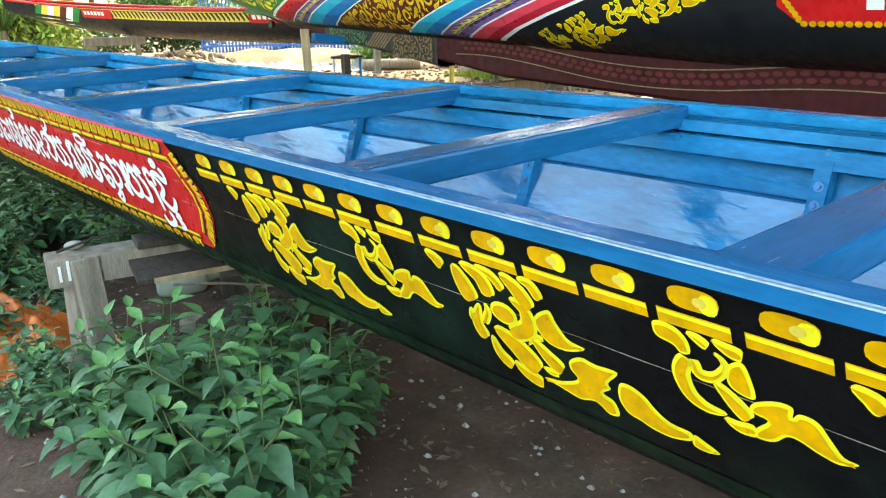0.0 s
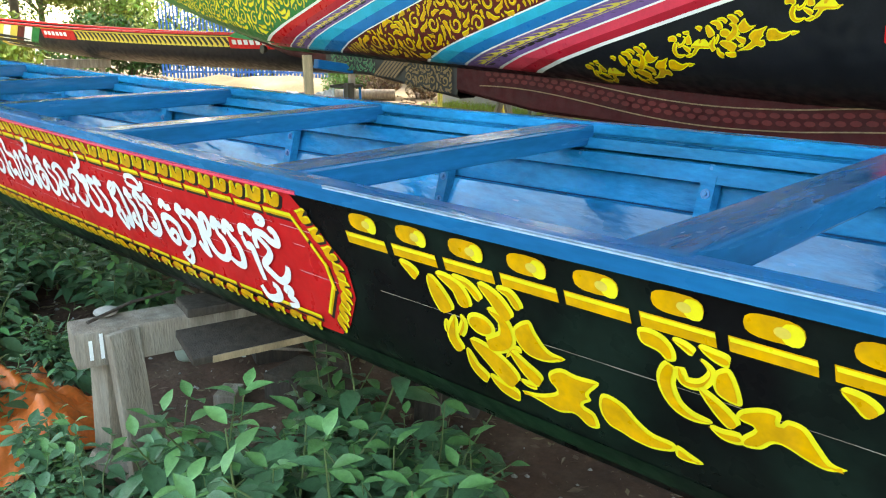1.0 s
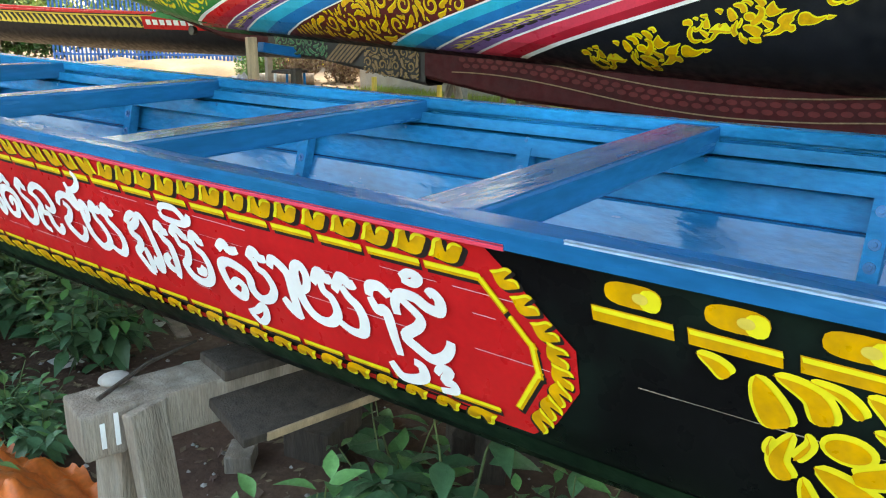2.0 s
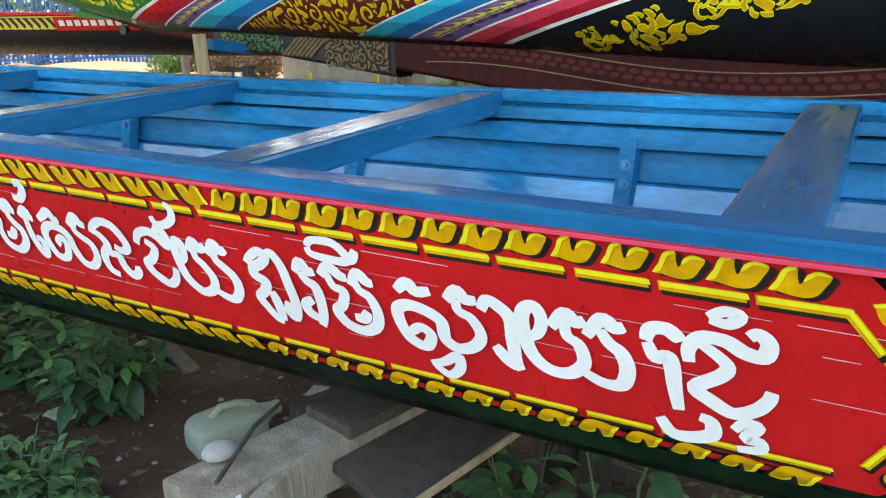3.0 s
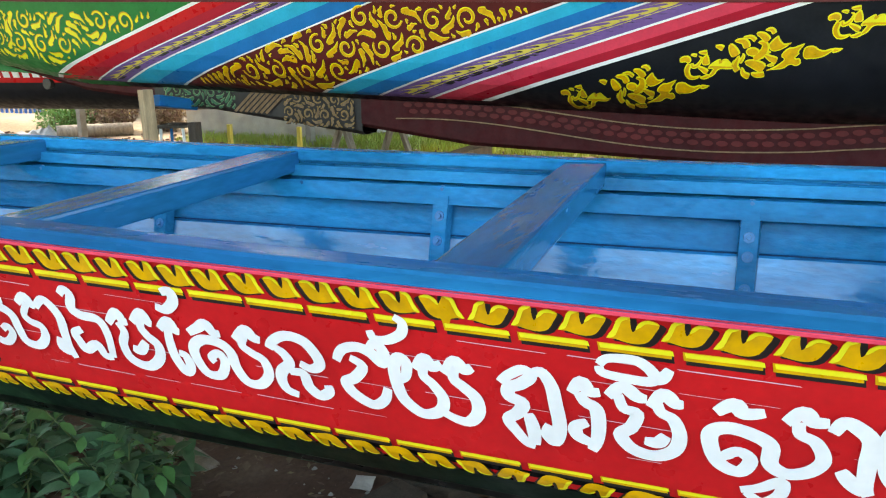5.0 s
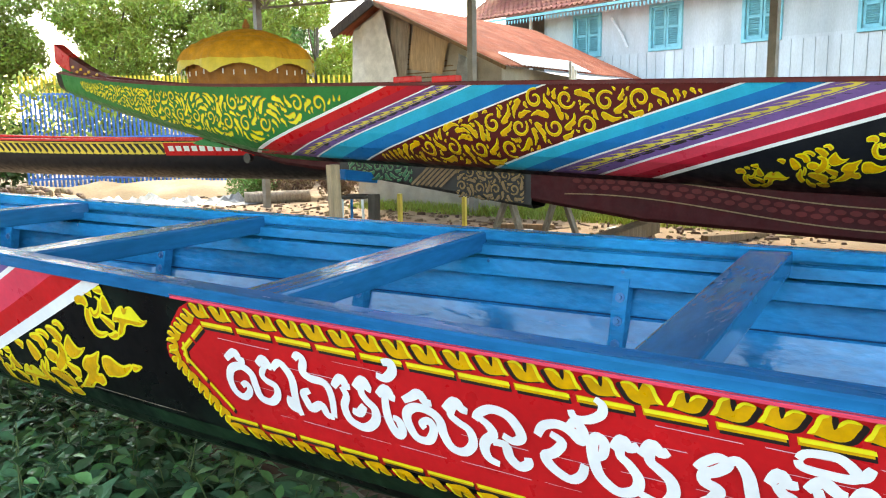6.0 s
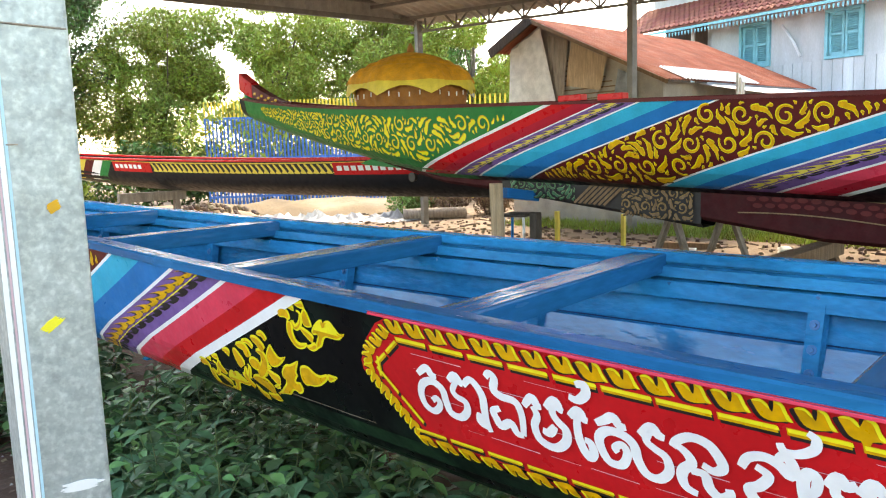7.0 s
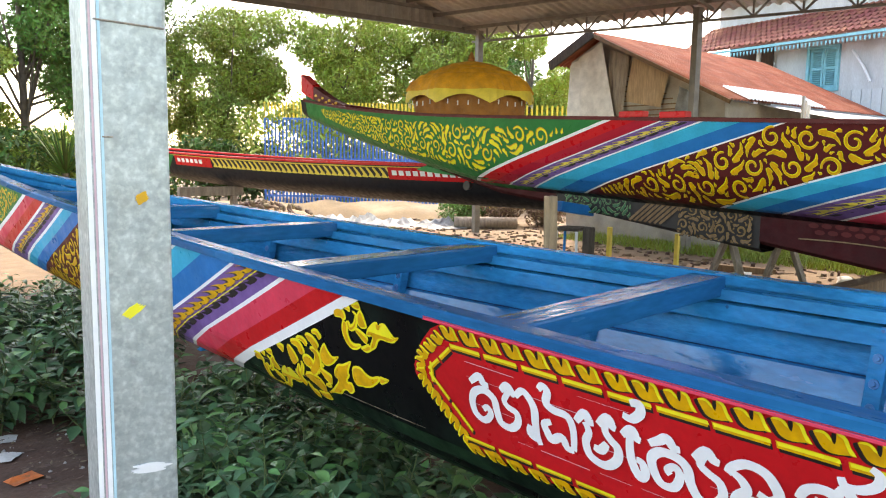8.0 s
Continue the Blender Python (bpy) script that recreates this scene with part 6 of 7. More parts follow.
def tree(x, y, h, spread, seed, mat, count, size, label, low=0.35, droop=0.2):
    r = random.Random(seed)
    t = thing("tree", label, "tree", (x, y, 0), group="trees behind the yard")
    bm = bmesh.new()
    top = (r.uniform(-0.3, 0.3), r.uniform(-0.3, 0.3), h * 0.8)
    tube(bm, [(0, 0, -0.1), (top[0] * 0.4, top[1] * 0.4, h * 0.35), top], [0.035 * h * 0.6, 0.025 * h * 0.6, 0.008 * h], 8)
    centres, radii = [], []
    for i in range(16):
        a, z = r.uniform(0, 6.28), h * r.uniform(low, 0.95)
        k = spread * (0.35 + 0.65 * math.sin(math.pi * min(1, max(0.05, (z / h - low * 0.6) / (1.05 - low * 0.6))))) * r.uniform(0.35, 0.95)
        p = (math.cos(a) * k, math.sin(a) * k, z)
        centres.append(p)
        rr = spread * r.uniform(0.22, 0.42)
        radii.append((rr, rr, rr * r.uniform(0.6, 0.95)))
        s = h * r.uniform(0.25, 0.6)
        tube(bm, [(top[0] * s / h, top[1] * s / h, min(s, z * 0.8)), (p[0] * 0.5, p[1] * 0.5, (z + s) / 2), p], [0.012 * h * 0.5, 0.008 * h * 0.5, 0.02], 5, False)
    part("trunk", bm, "bark", t, "", True)
    part("crown", leaf_cloud(seed, centres, radii, count, size, droop), mat, t, "loose crown of small leaves")


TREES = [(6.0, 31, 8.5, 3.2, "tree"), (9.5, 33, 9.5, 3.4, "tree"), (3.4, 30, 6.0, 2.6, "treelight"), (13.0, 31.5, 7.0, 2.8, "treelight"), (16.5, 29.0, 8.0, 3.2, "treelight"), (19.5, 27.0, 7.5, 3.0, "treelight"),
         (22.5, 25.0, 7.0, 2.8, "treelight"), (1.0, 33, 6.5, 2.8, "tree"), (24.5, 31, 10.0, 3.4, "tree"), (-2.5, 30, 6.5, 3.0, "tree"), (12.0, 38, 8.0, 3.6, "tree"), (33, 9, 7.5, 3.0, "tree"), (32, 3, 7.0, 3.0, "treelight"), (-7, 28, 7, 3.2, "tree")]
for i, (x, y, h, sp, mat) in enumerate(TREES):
    tree(x, y, h, sp, 40 + i, mat, 38000 if i < 9 else 16000, 0.078, "leafy tree with a loose dark green crown" if mat == "tree" else "feathery yellow-green tree with sunlight put into its leaf colour")


def bush(name, x, y, w, d, h, seed, mat, count, size, label, stuff=False):
    b = thing(name, label, "bush" if not stuff else "hedge", (x, y, 0), kind="stuff" if stuff else "")
    r = random.Random(seed)
    cs, rs_ = [], []
    for i in range(10):
        cs.append((r.uniform(-w, w), r.uniform(-d, d), h * r.uniform(0.25, 0.75)))
        q = h * r.uniform(0.22, 0.4)
        rs_.append((q * 1.4, q * 1.4, q))
    bm = bmesh.new()
    for c in cs:
        tube(bm, [(c[0] * 0.5, c[1] * 0.5, -0.05), (c[0] * 0.8, c[1] * 0.8, c[2] * 0.5), c], [0.02, 0.015, 0.008], 5, False)
    part("stem", bm, "bark", b)
    part("foliage", leaf_cloud(seed, cs, rs_, count, size), mat, b)


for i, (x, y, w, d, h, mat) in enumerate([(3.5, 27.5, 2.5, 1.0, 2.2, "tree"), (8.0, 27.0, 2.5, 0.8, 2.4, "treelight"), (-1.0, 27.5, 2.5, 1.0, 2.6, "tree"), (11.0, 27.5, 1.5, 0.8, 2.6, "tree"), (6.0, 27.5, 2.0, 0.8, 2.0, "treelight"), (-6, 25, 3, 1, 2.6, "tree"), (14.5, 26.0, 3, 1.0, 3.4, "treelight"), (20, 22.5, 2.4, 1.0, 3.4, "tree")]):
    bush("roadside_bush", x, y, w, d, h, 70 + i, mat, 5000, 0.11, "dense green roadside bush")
for i in range(3):
    bush("low_shrub", 12.6 + 0.75 * i, 18.1 - 0.8 * i, 0.5, 0.35, 0.8, 90 + i, "litter" if i else "tree", 2200, 0.05, "low brown-leaved shrub beside the path" if i else "low green shrub beside the path")


def spiky(x, y, h, seed):
    p = thing("spiky_palm", "spiky grey-green rosette palm", "palm", (x, y, 0))
    r = random.Random(seed)
    verts, faces = [], []
    for i in range(70):
        a, e = r.uniform(0, 6.28), r.uniform(0.25, 1.35)
        d = Vector((math.cos(a) * math.cos(e), math.sin(a) * math.cos(e), math.sin(e)))
        s = d.cross(Vector((0, 0, 1))).normalized() * 0.03
        b = len(verts)
        o = Vector((0, 0, h * 0.45))
        verts += [o - s, o + s, o + d * h * 0.4 + s * 0.7, o + d * h * 0.7 - Vector((0, 0, 0.05)), o + d * h * 0.4 - s * 0.7]
        faces += [(b, b + 1, b + 2, b + 4), (b + 4, b + 2, b + 3)]
    part("rosette", (verts, faces), "tree", p)
    part("trunk", tube(bmesh.new(), [(0, 0, 0), (0, 0, h * 0.46)], [0.1, 0.08], 8), "bark", p)


spiky(5.6, 25.5, 2.4, 3)


def grass(name, x0, x1, y0, y1, n, h, seed, label, mat="treelight"):
    rs = np.random.RandomState(seed)
    x, y = x0 + (x1 - x0) * rs.rand(n), y0 + (y1 - y0) * rs.rand(n)
    a = rs.rand(n) * 6.283
    hh = h * (0.4 + 0.8 * rs.rand(n))
    w = 0.012
    b = np.stack([x, y, np.zeros(n)], 1)
    side = np.stack([np.cos(a) * w, np.sin(a) * w, np.zeros(n)], 1)
    lean = np.stack([rs.normal(size=n) * 0.4 * hh, rs.normal(size=n) * 0.4 * hh, hh], 1)
    pts = np.stack([b - side, b + side, b + lean], 1).reshape(-1, 3)
    ob = new(name, mesh_of(name, pts.tolist(), (np.arange(n * 3).reshape(-1, 3)).tolist(), mat))
    tagged(ob, label, "grass", kind="stuff")


grass("grass", 12.3, 14.6, 5.0, 14.6, 12000, 0.16, 5, "strip of bright green grass beyond the sandy path")
grass("grass", 3.0, 9.0, 20.5, 23.5, 3500, 0.25, 6, "thin roadside grass")


# ---- weeds beside and under the blue boat ----
def leaf_mesh(name, mat, curl, wid):
    """One ovate leaf along +x, folded at the midrib, drooping at the tip."""
    verts, faces = [], []
    prof = [(0.0, 0.05), (0.15, 0.55), (0.35, 0.95), (0.55, 0.9), (0.78, 0.5), (1.0, 0.02)]
    for t, w in prof:
        z = -curl * t * t + 0.08 * t
        h = wid * 0.5 * w
        verts += [(t, -h, z + h * 0.35), (t, 0, z), (t, h, z + h * 0.35)]
    for i in range(len(prof) - 1):
        b = i * 3
        faces += [(b, b + 3, b + 4, b + 1), (b + 1, b + 4, b + 5, b + 2)]
    return mesh_of(name, verts, faces, mat, True)


LEAVES = [leaf_mesh("leaf", "leaf", 0.25, 0.52), leaf_mesh("leaf", "leaf", 0.45, 0.48), leaf_mesh("leaf", "leaf", 0.1, 0.56), leaf_mesh("leaf", "leafnew", 0.2, 0.5)]


def weed(seed, h, nbranch, joined=False):
    r = random.Random(seed)
    w = thing("weed", "leafy green weed growing from the earth", "weed", group="weeds by the boat")
    verts, faces, mats = [], [], []

    def shoot(base, d, ln, nodes, size):
        pts = [base + d * (ln * k / 4) + Vector((0.01 * math.sin(k * 2.1), 0.01 * math.cos(k * 1.7), -0.02 * (k / 4) ** 2 * (1 - d.z))) for k in range(5)]
        part("stem", tube(bmesh.new(), pts, [0.005, 0.0045, 0.004, 0.003, 0.002], 5, False), "stem", w)
        for i in range(nodes):
            t = (i + 1) / nodes
            p = base + d * (ln * t)
            for s in (0, 1):
                a = i * 1.57 + s * math.pi + r.uniform(-0.3, 0.3)
                lift = r.uniform(-30, 15) + 25 * (t > 0.85)
                sc = size * (1.0 - 0.45 * max(0, t - 0.55) / 0.45) * r.uniform(0.75, 1.15)
                me = LEAVES[3 if t > 0.62 and r.random() < 0.4 else r.randrange(3)]
                m = pose(*p, 0, -lift, math.degrees(a)) @ pose(0.012, 0, 0, r.uniform(-20, 20), 0, 0) @ Matrix.Diagonal((sc, sc, sc, 1))
                if joined:
                    b = len(verts)
                    verts.extend(m @ v.co for v in me.vertices)
                    faces.extend(tuple(b + k for k in q.vertices) for q in me.polygons)
                    mats.extend([1 if me is LEAVES[3] else 0] * len(me.polygons))
                else:
                    ob = new("leaf", me)
                    ob.parent = w
                    ob.matrix_basis = m
    shoot(Vector((0, 0, -0.02)), Vector((r.uniform(-0.15, 0.15), r.uniform(-0.15, 0.15), 1)).normalized(), h, 7, 0.155)
    for k in range(nbranch):
        a = k * 2.4 + r.uniform(-0.3, 0.3)
        d = Vector((math.cos(a) * 0.6, math.sin(a) * 0.6, 0.8)).normalized()
        shoot(Vector((0, 0, h * r.uniform(0.1, 0.45))), d, h * r.uniform(0.4, 0.65), 5, 0.14)
    if joined:
        me = mesh_of("foliage", verts, faces, "leaf", True)
        me.materials.append(M["leafnew"])
        me.polygons.foreach_set("material_index", mats)
        tagged(part("foliage", me, None, w), kind="stuff")
    return w


WEEDS = [weed(1, 0.52, 4), weed(2, 0.42, 4), weed(3, 0.34, 3), weed(4, 0.58, 3)]
FAR_WEEDS = [weed(5, 0.52, 6, True), weed(6, 0.44, 6, True), weed(7, 0.36, 5, True), weed(8, 0.56, 5, True)]
PLANTS = []
rp = random.Random(11)


def scatter(n, x0, x1, y0, y1, smin, smax, keep=lambda x, y: True):
    k = 0
    while k < n:
        x, y = rp.uniform(x0, x1), rp.uniform(y0, y1)
        if keep(x, y):
            PLANTS.append((x, y, rp.uniform(smin, smax)))
            k += 1


scatter(46, 0.82, 1.78, 2.45, 3.75, 0.8, 1.15, lambda x, y: y > 2.5 + 0.85 * (x - 1.25) and y < 3.85 - 0.9 * max(0.0, 1.1 - x) * 2)
scatter(12, 0.70, 1.02, 3.3, 4.4, 0.4, 0.7)
scatter(14, 1.35, 1.95, 3.0, 3.7, 0.5, 0.8, lambda x, y: x + 0.5 * y < 3.6)
NEAR_COUNT = len(PLANTS)
scatter(34, 0.95, 2.0, 5.5, 7.0, 0.7, 1.1)
scatter(40, 1.0, 2.2, 6.6, 8.6, 0.8, 1.15)
scatter(60, 0.35, 1.9, 8.8, 12.5, 0.9, 1.3)
scatter(5, 1.15, 1.45, 4.95, 5.4, 0.55, 0.8)
scatter(14, 0.5, 0.98, 5.2, 7.0, 0.6, 0.95)
scatter(8, 0.55, 0.95, 4.5, 5.2, 0.5, 0.8)
for i, (x, y, s) in enumerate(PLANTS):
    kinds = WEEDS if i < NEAR_COUNT else FAR_WEEDS
    m = pose(x, y, ground_height(x, y), rp.uniform(-8, 8), rp.uniform(-8, 8), rp.uniform(0, 360))
    first = i < 4 or NEAR_COUNT <= i < NEAR_COUNT + 4
    ob = kinds[(i if i < NEAR_COUNT else i - NEAR_COUNT) % 4]
    ob = ob if first else copy_thing(ob, m)
    ob.matrix_basis = m @ Matrix.Diagonal((s, s, s, 1))


# ---- things lying on the ground ----
def soft_block(sx, sy, sz, seed, rough=0.1, sub=3, power=0.5):
    bm = bmesh.new()
    bmesh.ops.create_icosphere(bm, subdivisions=sub, radius=1.0)
    for vv in bm.verts:
        c = vv.co
        p = Vector([math.copysign(abs(k) ** power, k) for k in c])
        p *= 1 + rough * noise.noise(p * 2.0 + Vector((seed, 0, 0)))
        vv.co = Vector((p.x * sx, p.y * sy, p.z * sz + sz))
    return bm


jug = thing("plastic_jug", "dirty milky plastic jug lying on its side", "jug", (1.9, 5.02, 0.0), -20)
part("body", soft_block(0.15, 0.10, 0.075, 2, 0.05), "jug", jug, "", True)
part("neck", tube(bmesh.new(), [(0.13, 0, 0.085), (0.20, 0.01, 0.09), (0.225, 0.01, 0.09)], [0.05, 0.028, 0.028], 12), "jug", jug, "", True)
part("grip", tube(bmesh.new(), [(-0.06, 0.0, 0.14), (-0.02, 0.0, 0.175), (0.05, 0.0, 0.17), (0.10, 0.0, 0.13)], 0.014, 8), "jug", jug, "", True)
tarp_rows = []
for i in range(44):
    row = []
    for k in range(44):
        x, y = k / 43 - 0.5, i / 43 - 0.5
        r2 = math.hypot(x, y) * 2
        z = 0.20 * max(0, 1 - r2 ** 2) * (0.8 + 0.6 * noise.noise((x * 4, y * 4, 3))) + 0.10 * abs(noise.noise((x * 7, y * 9, 7))) + 0.04 * abs(noise.noise((x * 17, y * 15, 2))) + 0.012
        row.append((x * 0.72, y * 0.85, z))
    tarp_rows.append(row)
tp = thing("tarpaulin", "crumpled orange tarpaulin on the ground", "tarpaulin", (0.90, 4.80, 0.0), 10)
part("sheet", grid(tarp_rows), "tarp", tp, "", True)
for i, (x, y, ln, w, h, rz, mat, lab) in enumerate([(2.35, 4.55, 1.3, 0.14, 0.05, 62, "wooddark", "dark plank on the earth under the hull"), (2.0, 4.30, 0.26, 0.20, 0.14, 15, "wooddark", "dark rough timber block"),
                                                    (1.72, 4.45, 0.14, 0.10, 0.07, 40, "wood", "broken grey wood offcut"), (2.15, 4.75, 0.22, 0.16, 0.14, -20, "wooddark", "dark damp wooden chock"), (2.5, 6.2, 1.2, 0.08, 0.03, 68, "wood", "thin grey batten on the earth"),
                                                    (1.62, 3.42, 0.42, 0.09, 0.03, 20, "wood", "pale sawn board offcut")]):
    b = thing("timber_offcut" if "concrete" not in lab else "concrete_block", lab, "offcut", (x, y, ground_height(x, y) - 0.005), rz)
    part("piece", boxed(pose(0, 0, h / 2), ln, w, h, 0.008), mat, b)
st = thing("stick", "thin grey stick lying over the blocks", "stick", (1.95, 4.52, 0.17), -35)
part("twig", tube(bmesh.new(), [(-0.28, 0, 0.02), (0.0, 0.01, 0.01), (0.30, 0, -0.02)], [0.007, 0.008, 0.006], 6), "wood", st)
rope = thing("rope", "loop of thin pale rope on the earth", "rope", (1.95, 3.2, 0.015))
part("cord", tube(bmesh.new(), [(0.10 * math.cos(a) * (1 + 0.2 * math.sin(3 * a)), 0.06 * math.sin(a), 0.004) for a in np.arange(0, 7.2, 0.35)], 0.004, 5), "wood", rope)

lit = random.Random(9)
verts, faces = [], []
for i in range(6500):
    x, y = lit.uniform(0.6, 3.2), lit.uniform(0.8, 9.5)
    z = ground_height(x, y) + 0.006
    a, s = lit.uniform(0, 6.28), 0.006 + 0.032 * lit.random() ** 3
    c, d = math.cos(a) * s, math.sin(a) * s
    k = lit.uniform(0.2, 0.6)
    b = len(verts)
    verts += [(x - c, y - d, z), (x + d * k, y - c * k, z + lit.uniform(0, 0.008)), (x + c, y + d, z + lit.uniform(0, 0.01)), (x - d * k, y + c * k, z + 0.003)]
    faces += [(b, b + 1, b + 2), (b, b + 2, b + 3)]
tagged(new("leaf_litter", mesh_of("leaf_litter", verts, faces, "litter")), "dry leaves and twig bits strewn on the earth", "litter", kind="stuff")
verts, faces = [], []
for i in range(700):
    x, y = lit.uniform(0.6, 3.2), lit.uniform(0.8, 9.0)
    z, s = ground_height(x, y), lit.uniform(0.006, 0.022)
    b = len(verts)
    for k in range(6):
        verts.append((x + s * math.cos(k * 1.05) * lit.uniform(0.7, 1.2), y + s * math.sin(k * 1.05) * lit.uniform(0.7, 1.2), z - 0.004))
    verts.append((x, y, z + s * lit.uniform(0.5, 0.9)))
    faces += [(b + k, b + (k + 1) % 6, b + 6) for k in range(6)]
tagged(new("pebbles", mesh_of("pebbles", verts, faces, "concrete")), "small pebbles and clods in the earth", "pebbles", kind="stuff")
for i in range(16):
    x, y = lit.uniform(0.6, 1.7), lit.uniform(7.4, 9.2)
    if i > 10:
        x, y = lit.uniform(1.7, 2.4), lit.uniform(4.6, 6.4)
    sc = thing("scrap", "crumpled pale scrap of packaging on the earth", "litter", (x, y, ground_height(x, y) + 0.004), lit.uniform(0, 360), "scraps of litter")
    s = lit.uniform(0.03, 0.09)
    part("sheet", grid([[(s * (k - 1.5) * 0.6, s * (j - 1) * 0.7, 0.012 * lit.random()) for k in range(4)] for j in range(3)]), "paper" if i % 3 or i > 10 else "tarp", sc)

verts, faces = [], []
for i in range(2600):
    x, y = lit.uniform(6.5, 14.0), lit.uniform(5.0, 23.0)
    z, g = ground_height(x, y), lit.uniform(0, 6.28)
    ln, wd, hh = 0.02 + 0.13 * lit.random() ** 4, lit.uniform(0.012, 0.05), lit.uniform(0.01, 0.05)
    c, d = math.cos(g), math.sin(g)
    b = len(verts)
    for k, (p, q) in enumerate(((-1, -1), (1, -0.8), (0.9, 1), (-0.8, 0.9))):
        verts.append((x + c * p * ln - d * q * wd, y + d * p * ln + c * q * wd, z - 0.01))
    for k, (p, q) in enumerate(((-0.8, -0.6), (0.8, -0.6), (0.7, 0.7), (-0.6, 0.7))):
        verts.append((x + c * p * ln - d * q * wd, y + d * p * ln + c * q * wd, z + hh * lit.uniform(0.6, 1.2)))
    faces += [(b + 4, b + 5, b + 6, b + 7)] + [(b + k, b + (k + 1) % 4, b + 4 + (k + 1) % 4, b + 4 + k) for k in range(4)]
tagged(new("yard_debris", mesh_of("yard_debris", verts, faces, "litter")), "wood chips, clods and broken bits strewn over the sandy yard", "debris", kind="stuff")

# low sandy bank along the foot of the fence
bank = thing("earth_bank", "low bank of pale sandy earth along the fence foot", "bank", (12.0, 23.2, 0), kind="stuff")
along, out = Vector((0.76, -0.65, 0)), Vector((-0.65, -0.76, 0))
rows = []
for i in range(61):
    rows.append([along * (-4.6 + i * 0.16) + out * (k * 0.2) + Vector((0, 0, (0.40 + 0.14 * noise.noise((i * 0.22, k * 0.3, 2))) * math.sin(math.pi * k / 12) ** 0.8 * min(1, i / 5, (60 - i) / 5) - 0.03)) for k in range(13)])
part("earth", grid(rows), "sand", bank, "", True)
rub_r, rub = random.Random(77), bmesh.new()
for i in range(150):
    g, d = rub_r.uniform(0, 6.28), rub_r.random() ** 0.7
    x, y, s = math.cos(g) * d * 1.9, math.sin(g) * d * 1.25, rub_r.uniform(0.03, 0.10)
    z = 0.5 * max(0, 1 - (x / 1.8) ** 2 - (y / 1.2) ** 2)
    bmesh.ops.create_icosphere(rub, subdivisions=1, radius=s, matrix=pose(x, y, z, rub_r.uniform(0, 90), rub_r.uniform(0, 90), 0) @ Matrix.Diagonal((1.3, 0.9, 0.6, 1)))
# yard behind: earth mound, sheets, log, stakes
md = thing("earth_mound", "heap of pale yellow earth and rubble", "mound", (8.75, 20.9, 0), kind="stuff")
part("heap", grid([[((k / 24 - 0.5) * 3.6, (j / 18 - 0.5) * 2.4, 0.55 * max(0, 1 - (2 * (k / 24 - 0.5)) ** 2 - (2 * (j / 18 - 0.5)) ** 2) * (0.75 + 0.6 * noise.noise((k * 0.35, j * 0.35, 4))) - 0.02) for k in range(25)] for j in range(19)]), "sand", md, "", True)
tagged(part("rubble", rub, "litter", md, "broken brown rubble on the heap"), kind="stuff")
for i, (x, y, w, d, mat, lab) in enumerate([(10.3, 20.2, 1.9, 1.2, "paper", "pale torn sacking on the ground"), (11.3, 18.9, 1.7, 1.3, "greysheet", "crumpled grey tarpaulin on the sand"), (12.0, 18.0, 1.6, 1.2, "greysheet", "dark grey folded sheet on the sand"), (9.4, 20.0, 1.6, 1.1, "greysheet", "grey plastic sheeting on the sand"), (10.9, 19.6, 1.1, 0.9, "paper", "white torn sacking on the sand")]):
    s = thing("ground_sheet", lab, "sheet", (x, y, 0), 40 * i)
    part("sheet", grid([[((k / 12 - 0.5) * w, (j / 12 - 0.5) * d, 0.02 + 0.28 * abs(noise.noise((k * 0.4 + i, j * 0.4, i * 3.1))) * math.sin(math.pi * k / 12) * math.sin(math.pi * j / 12) * 2) for k in range(13)] for j in range(13)]), mat, s)
lg = thing("log", "grey cylindrical log lying on the sand", "log", (12.6, 17.0, 0.14), -40)
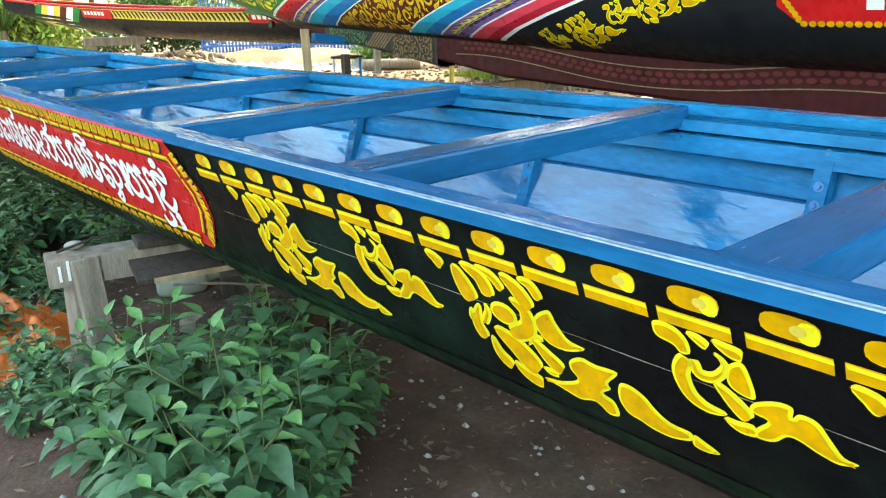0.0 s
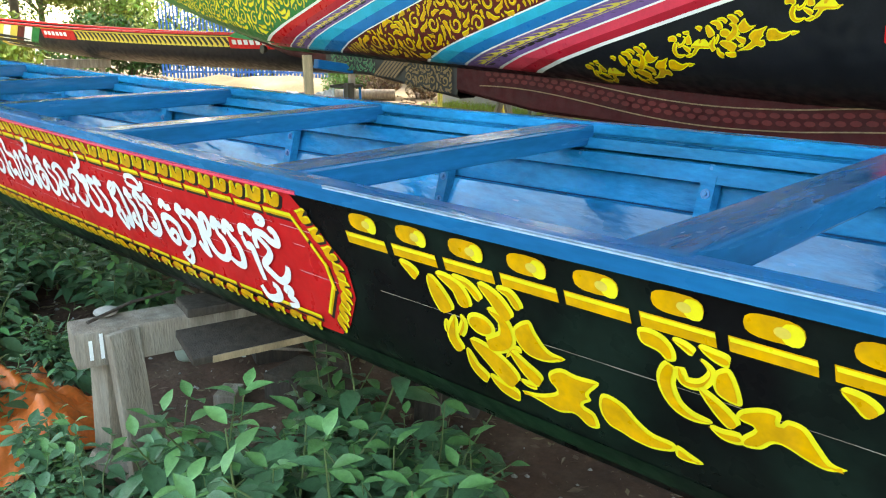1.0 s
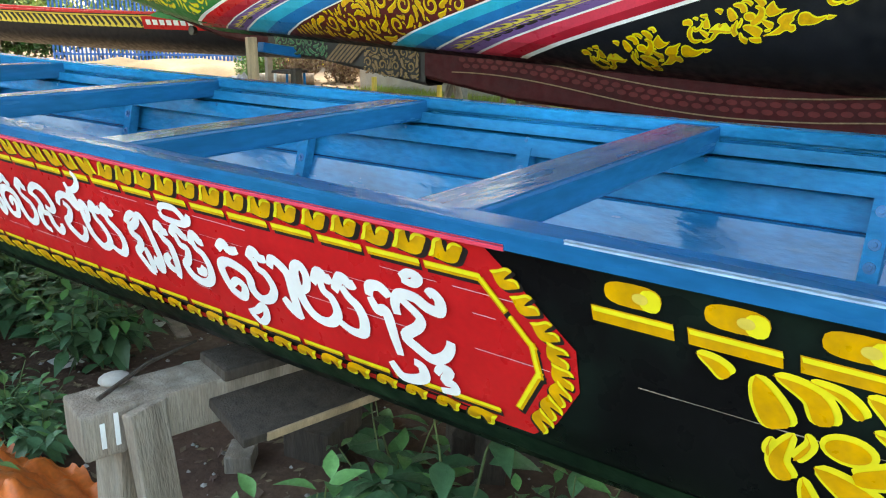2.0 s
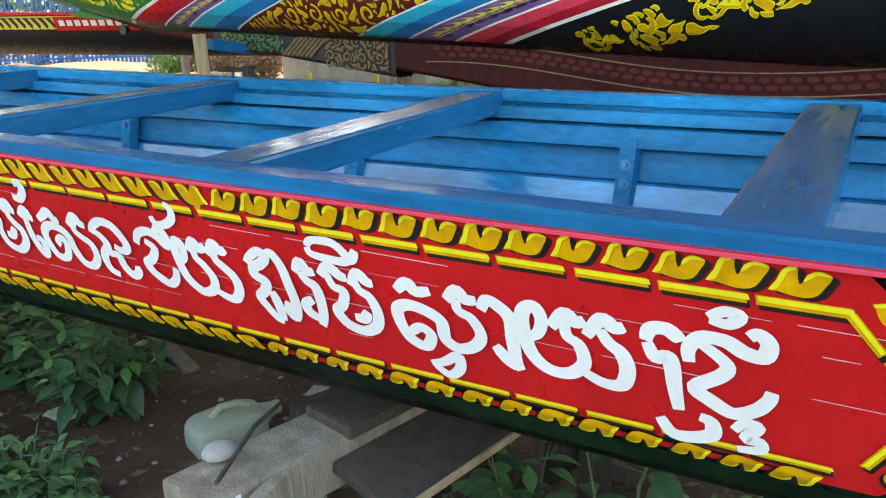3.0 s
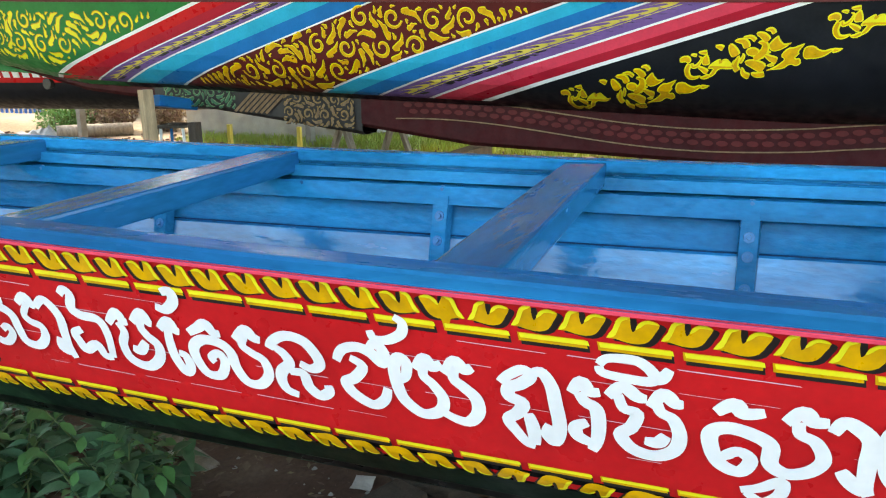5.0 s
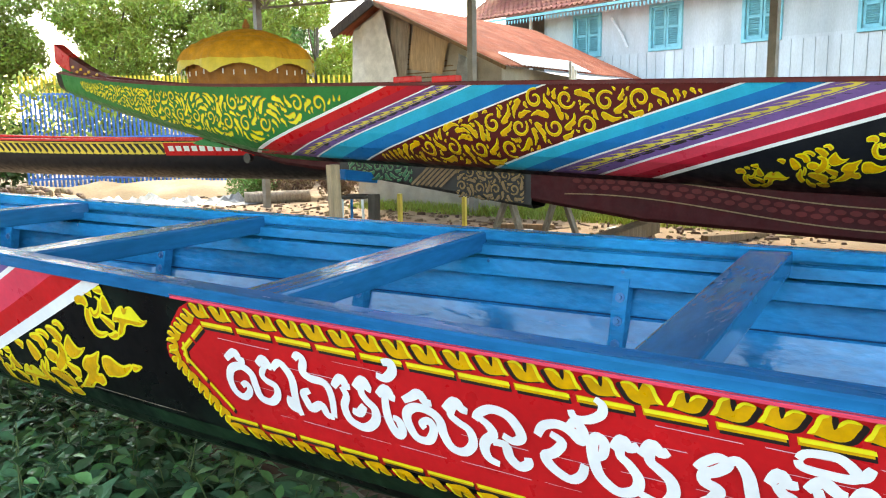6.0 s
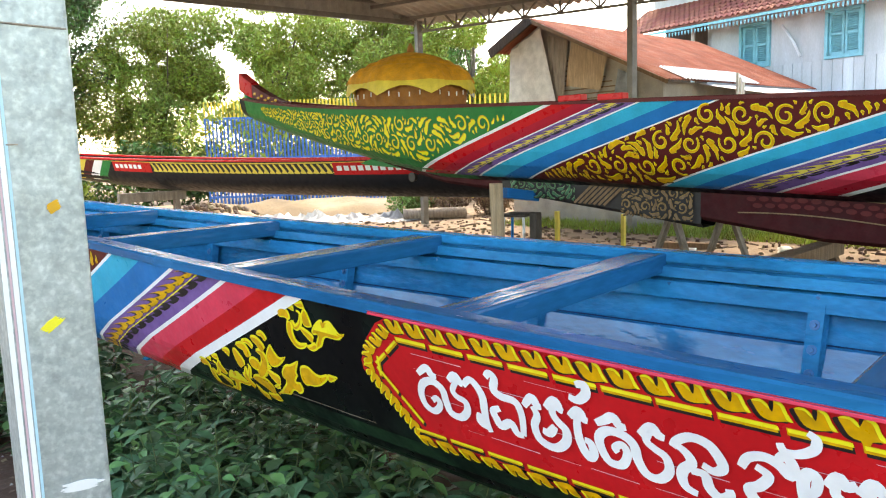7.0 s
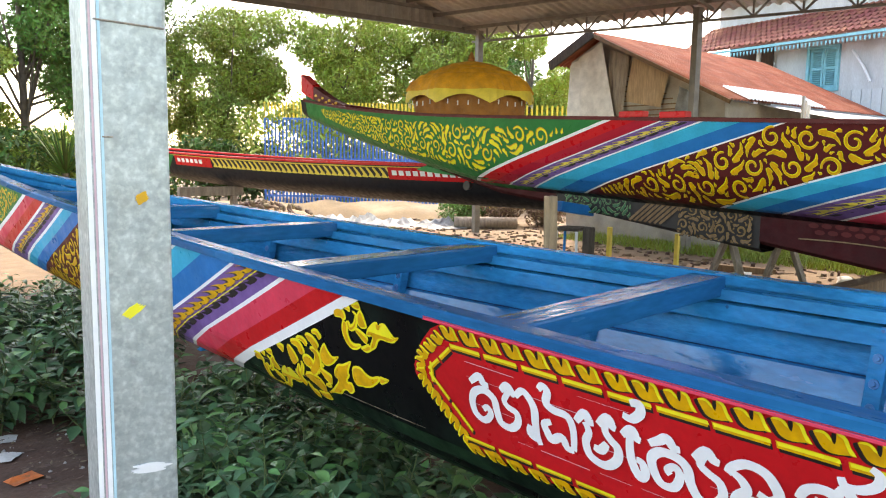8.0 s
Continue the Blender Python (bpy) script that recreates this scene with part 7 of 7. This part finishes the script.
part("trunk", tube(bmesh.new(), [(-0.75, 0, 0), (0.75, 0, 0)], 0.14, 14), "wood", lg, "", True)
for x, y, h in ((9.3, 10.9, 0.75), (10.2, 10.3, 0.65)):
    sk = thing("stake", "pale yellow wooden stake in the ground", "stake", (x, y, 0))
    part("shaft", boxed(pose(0, 0, h / 2 - 0.05), 0.06, 0.06, h, 0.004), "paleg", sk)
for i, (x, y) in enumerate([(9.5, 10.6), (10.4, 9.3), (11.2, 8.2), (8.5, 10.5)]):
    bt = thing("plastic_bag", "crumpled clear white plastic bag on the path", "bag", (x, y, 0))
    part("bag_body", soft_block(0.14, 0.09, 0.06, i, 0.5, 2, 0.9), "paper", bt)
for i, (x, y, ln, rz) in enumerate([(10.6, 7.4, 1.2, 30), (11.4, 6.4, 1.5, -20), (9.9, 7.9, 0.8, 70), (10.0, 4.6, 1.0, 10), (11.0, 9.6, 0.9, -50)]):
    pl = thing("timber_offcut", "sun-bleached plank on the sand", "offcut", (x, y, 0), rz)
    part("piece", boxed(pose(0, 0, 0.06, 0, 3, 0), ln, 0.12, 0.10, 0.01), "woodbrown", pl)
chair = thing("folding_stool", "small stool with blue and white tube legs behind the post", "stool", (5.6, 8.6, 0), 20)
for sx in (-1, 1):
    for sy in (-1, 1):
        part("leg", tube(bmesh.new(), [(sx * 0.16, sy * 0.14, 0), (sx * 0.12, sy * 0.1, 1.05)], 0.014, 8), "zinc" if sx < 0 else "sea", chair)
part("seat", boxed(pose(0, 0, 1.06), 0.30, 0.26, 0.03, 0.01), "wooddark", chair)
wire = thing("overhead_wire", "thin black overhead wire", "wire", (0, 0, 0))
part("cable", tube(bmesh.new(), [(-14, 30, 6.9), (0, 31, 6.4), (14, 31.5, 6.3), (30, 32, 6.9)], 0.015, 5), "shade", wire)
part("pole", tube(bmesh.new(), [(-14, 30, 0), (-14, 30, 7.2)], 0.1, 8), "concrete", wire)
part("pole", tube(bmesh.new(), [(30, 32, 0), (30, 32, 7.2)], 0.1, 8), "concrete", wire)
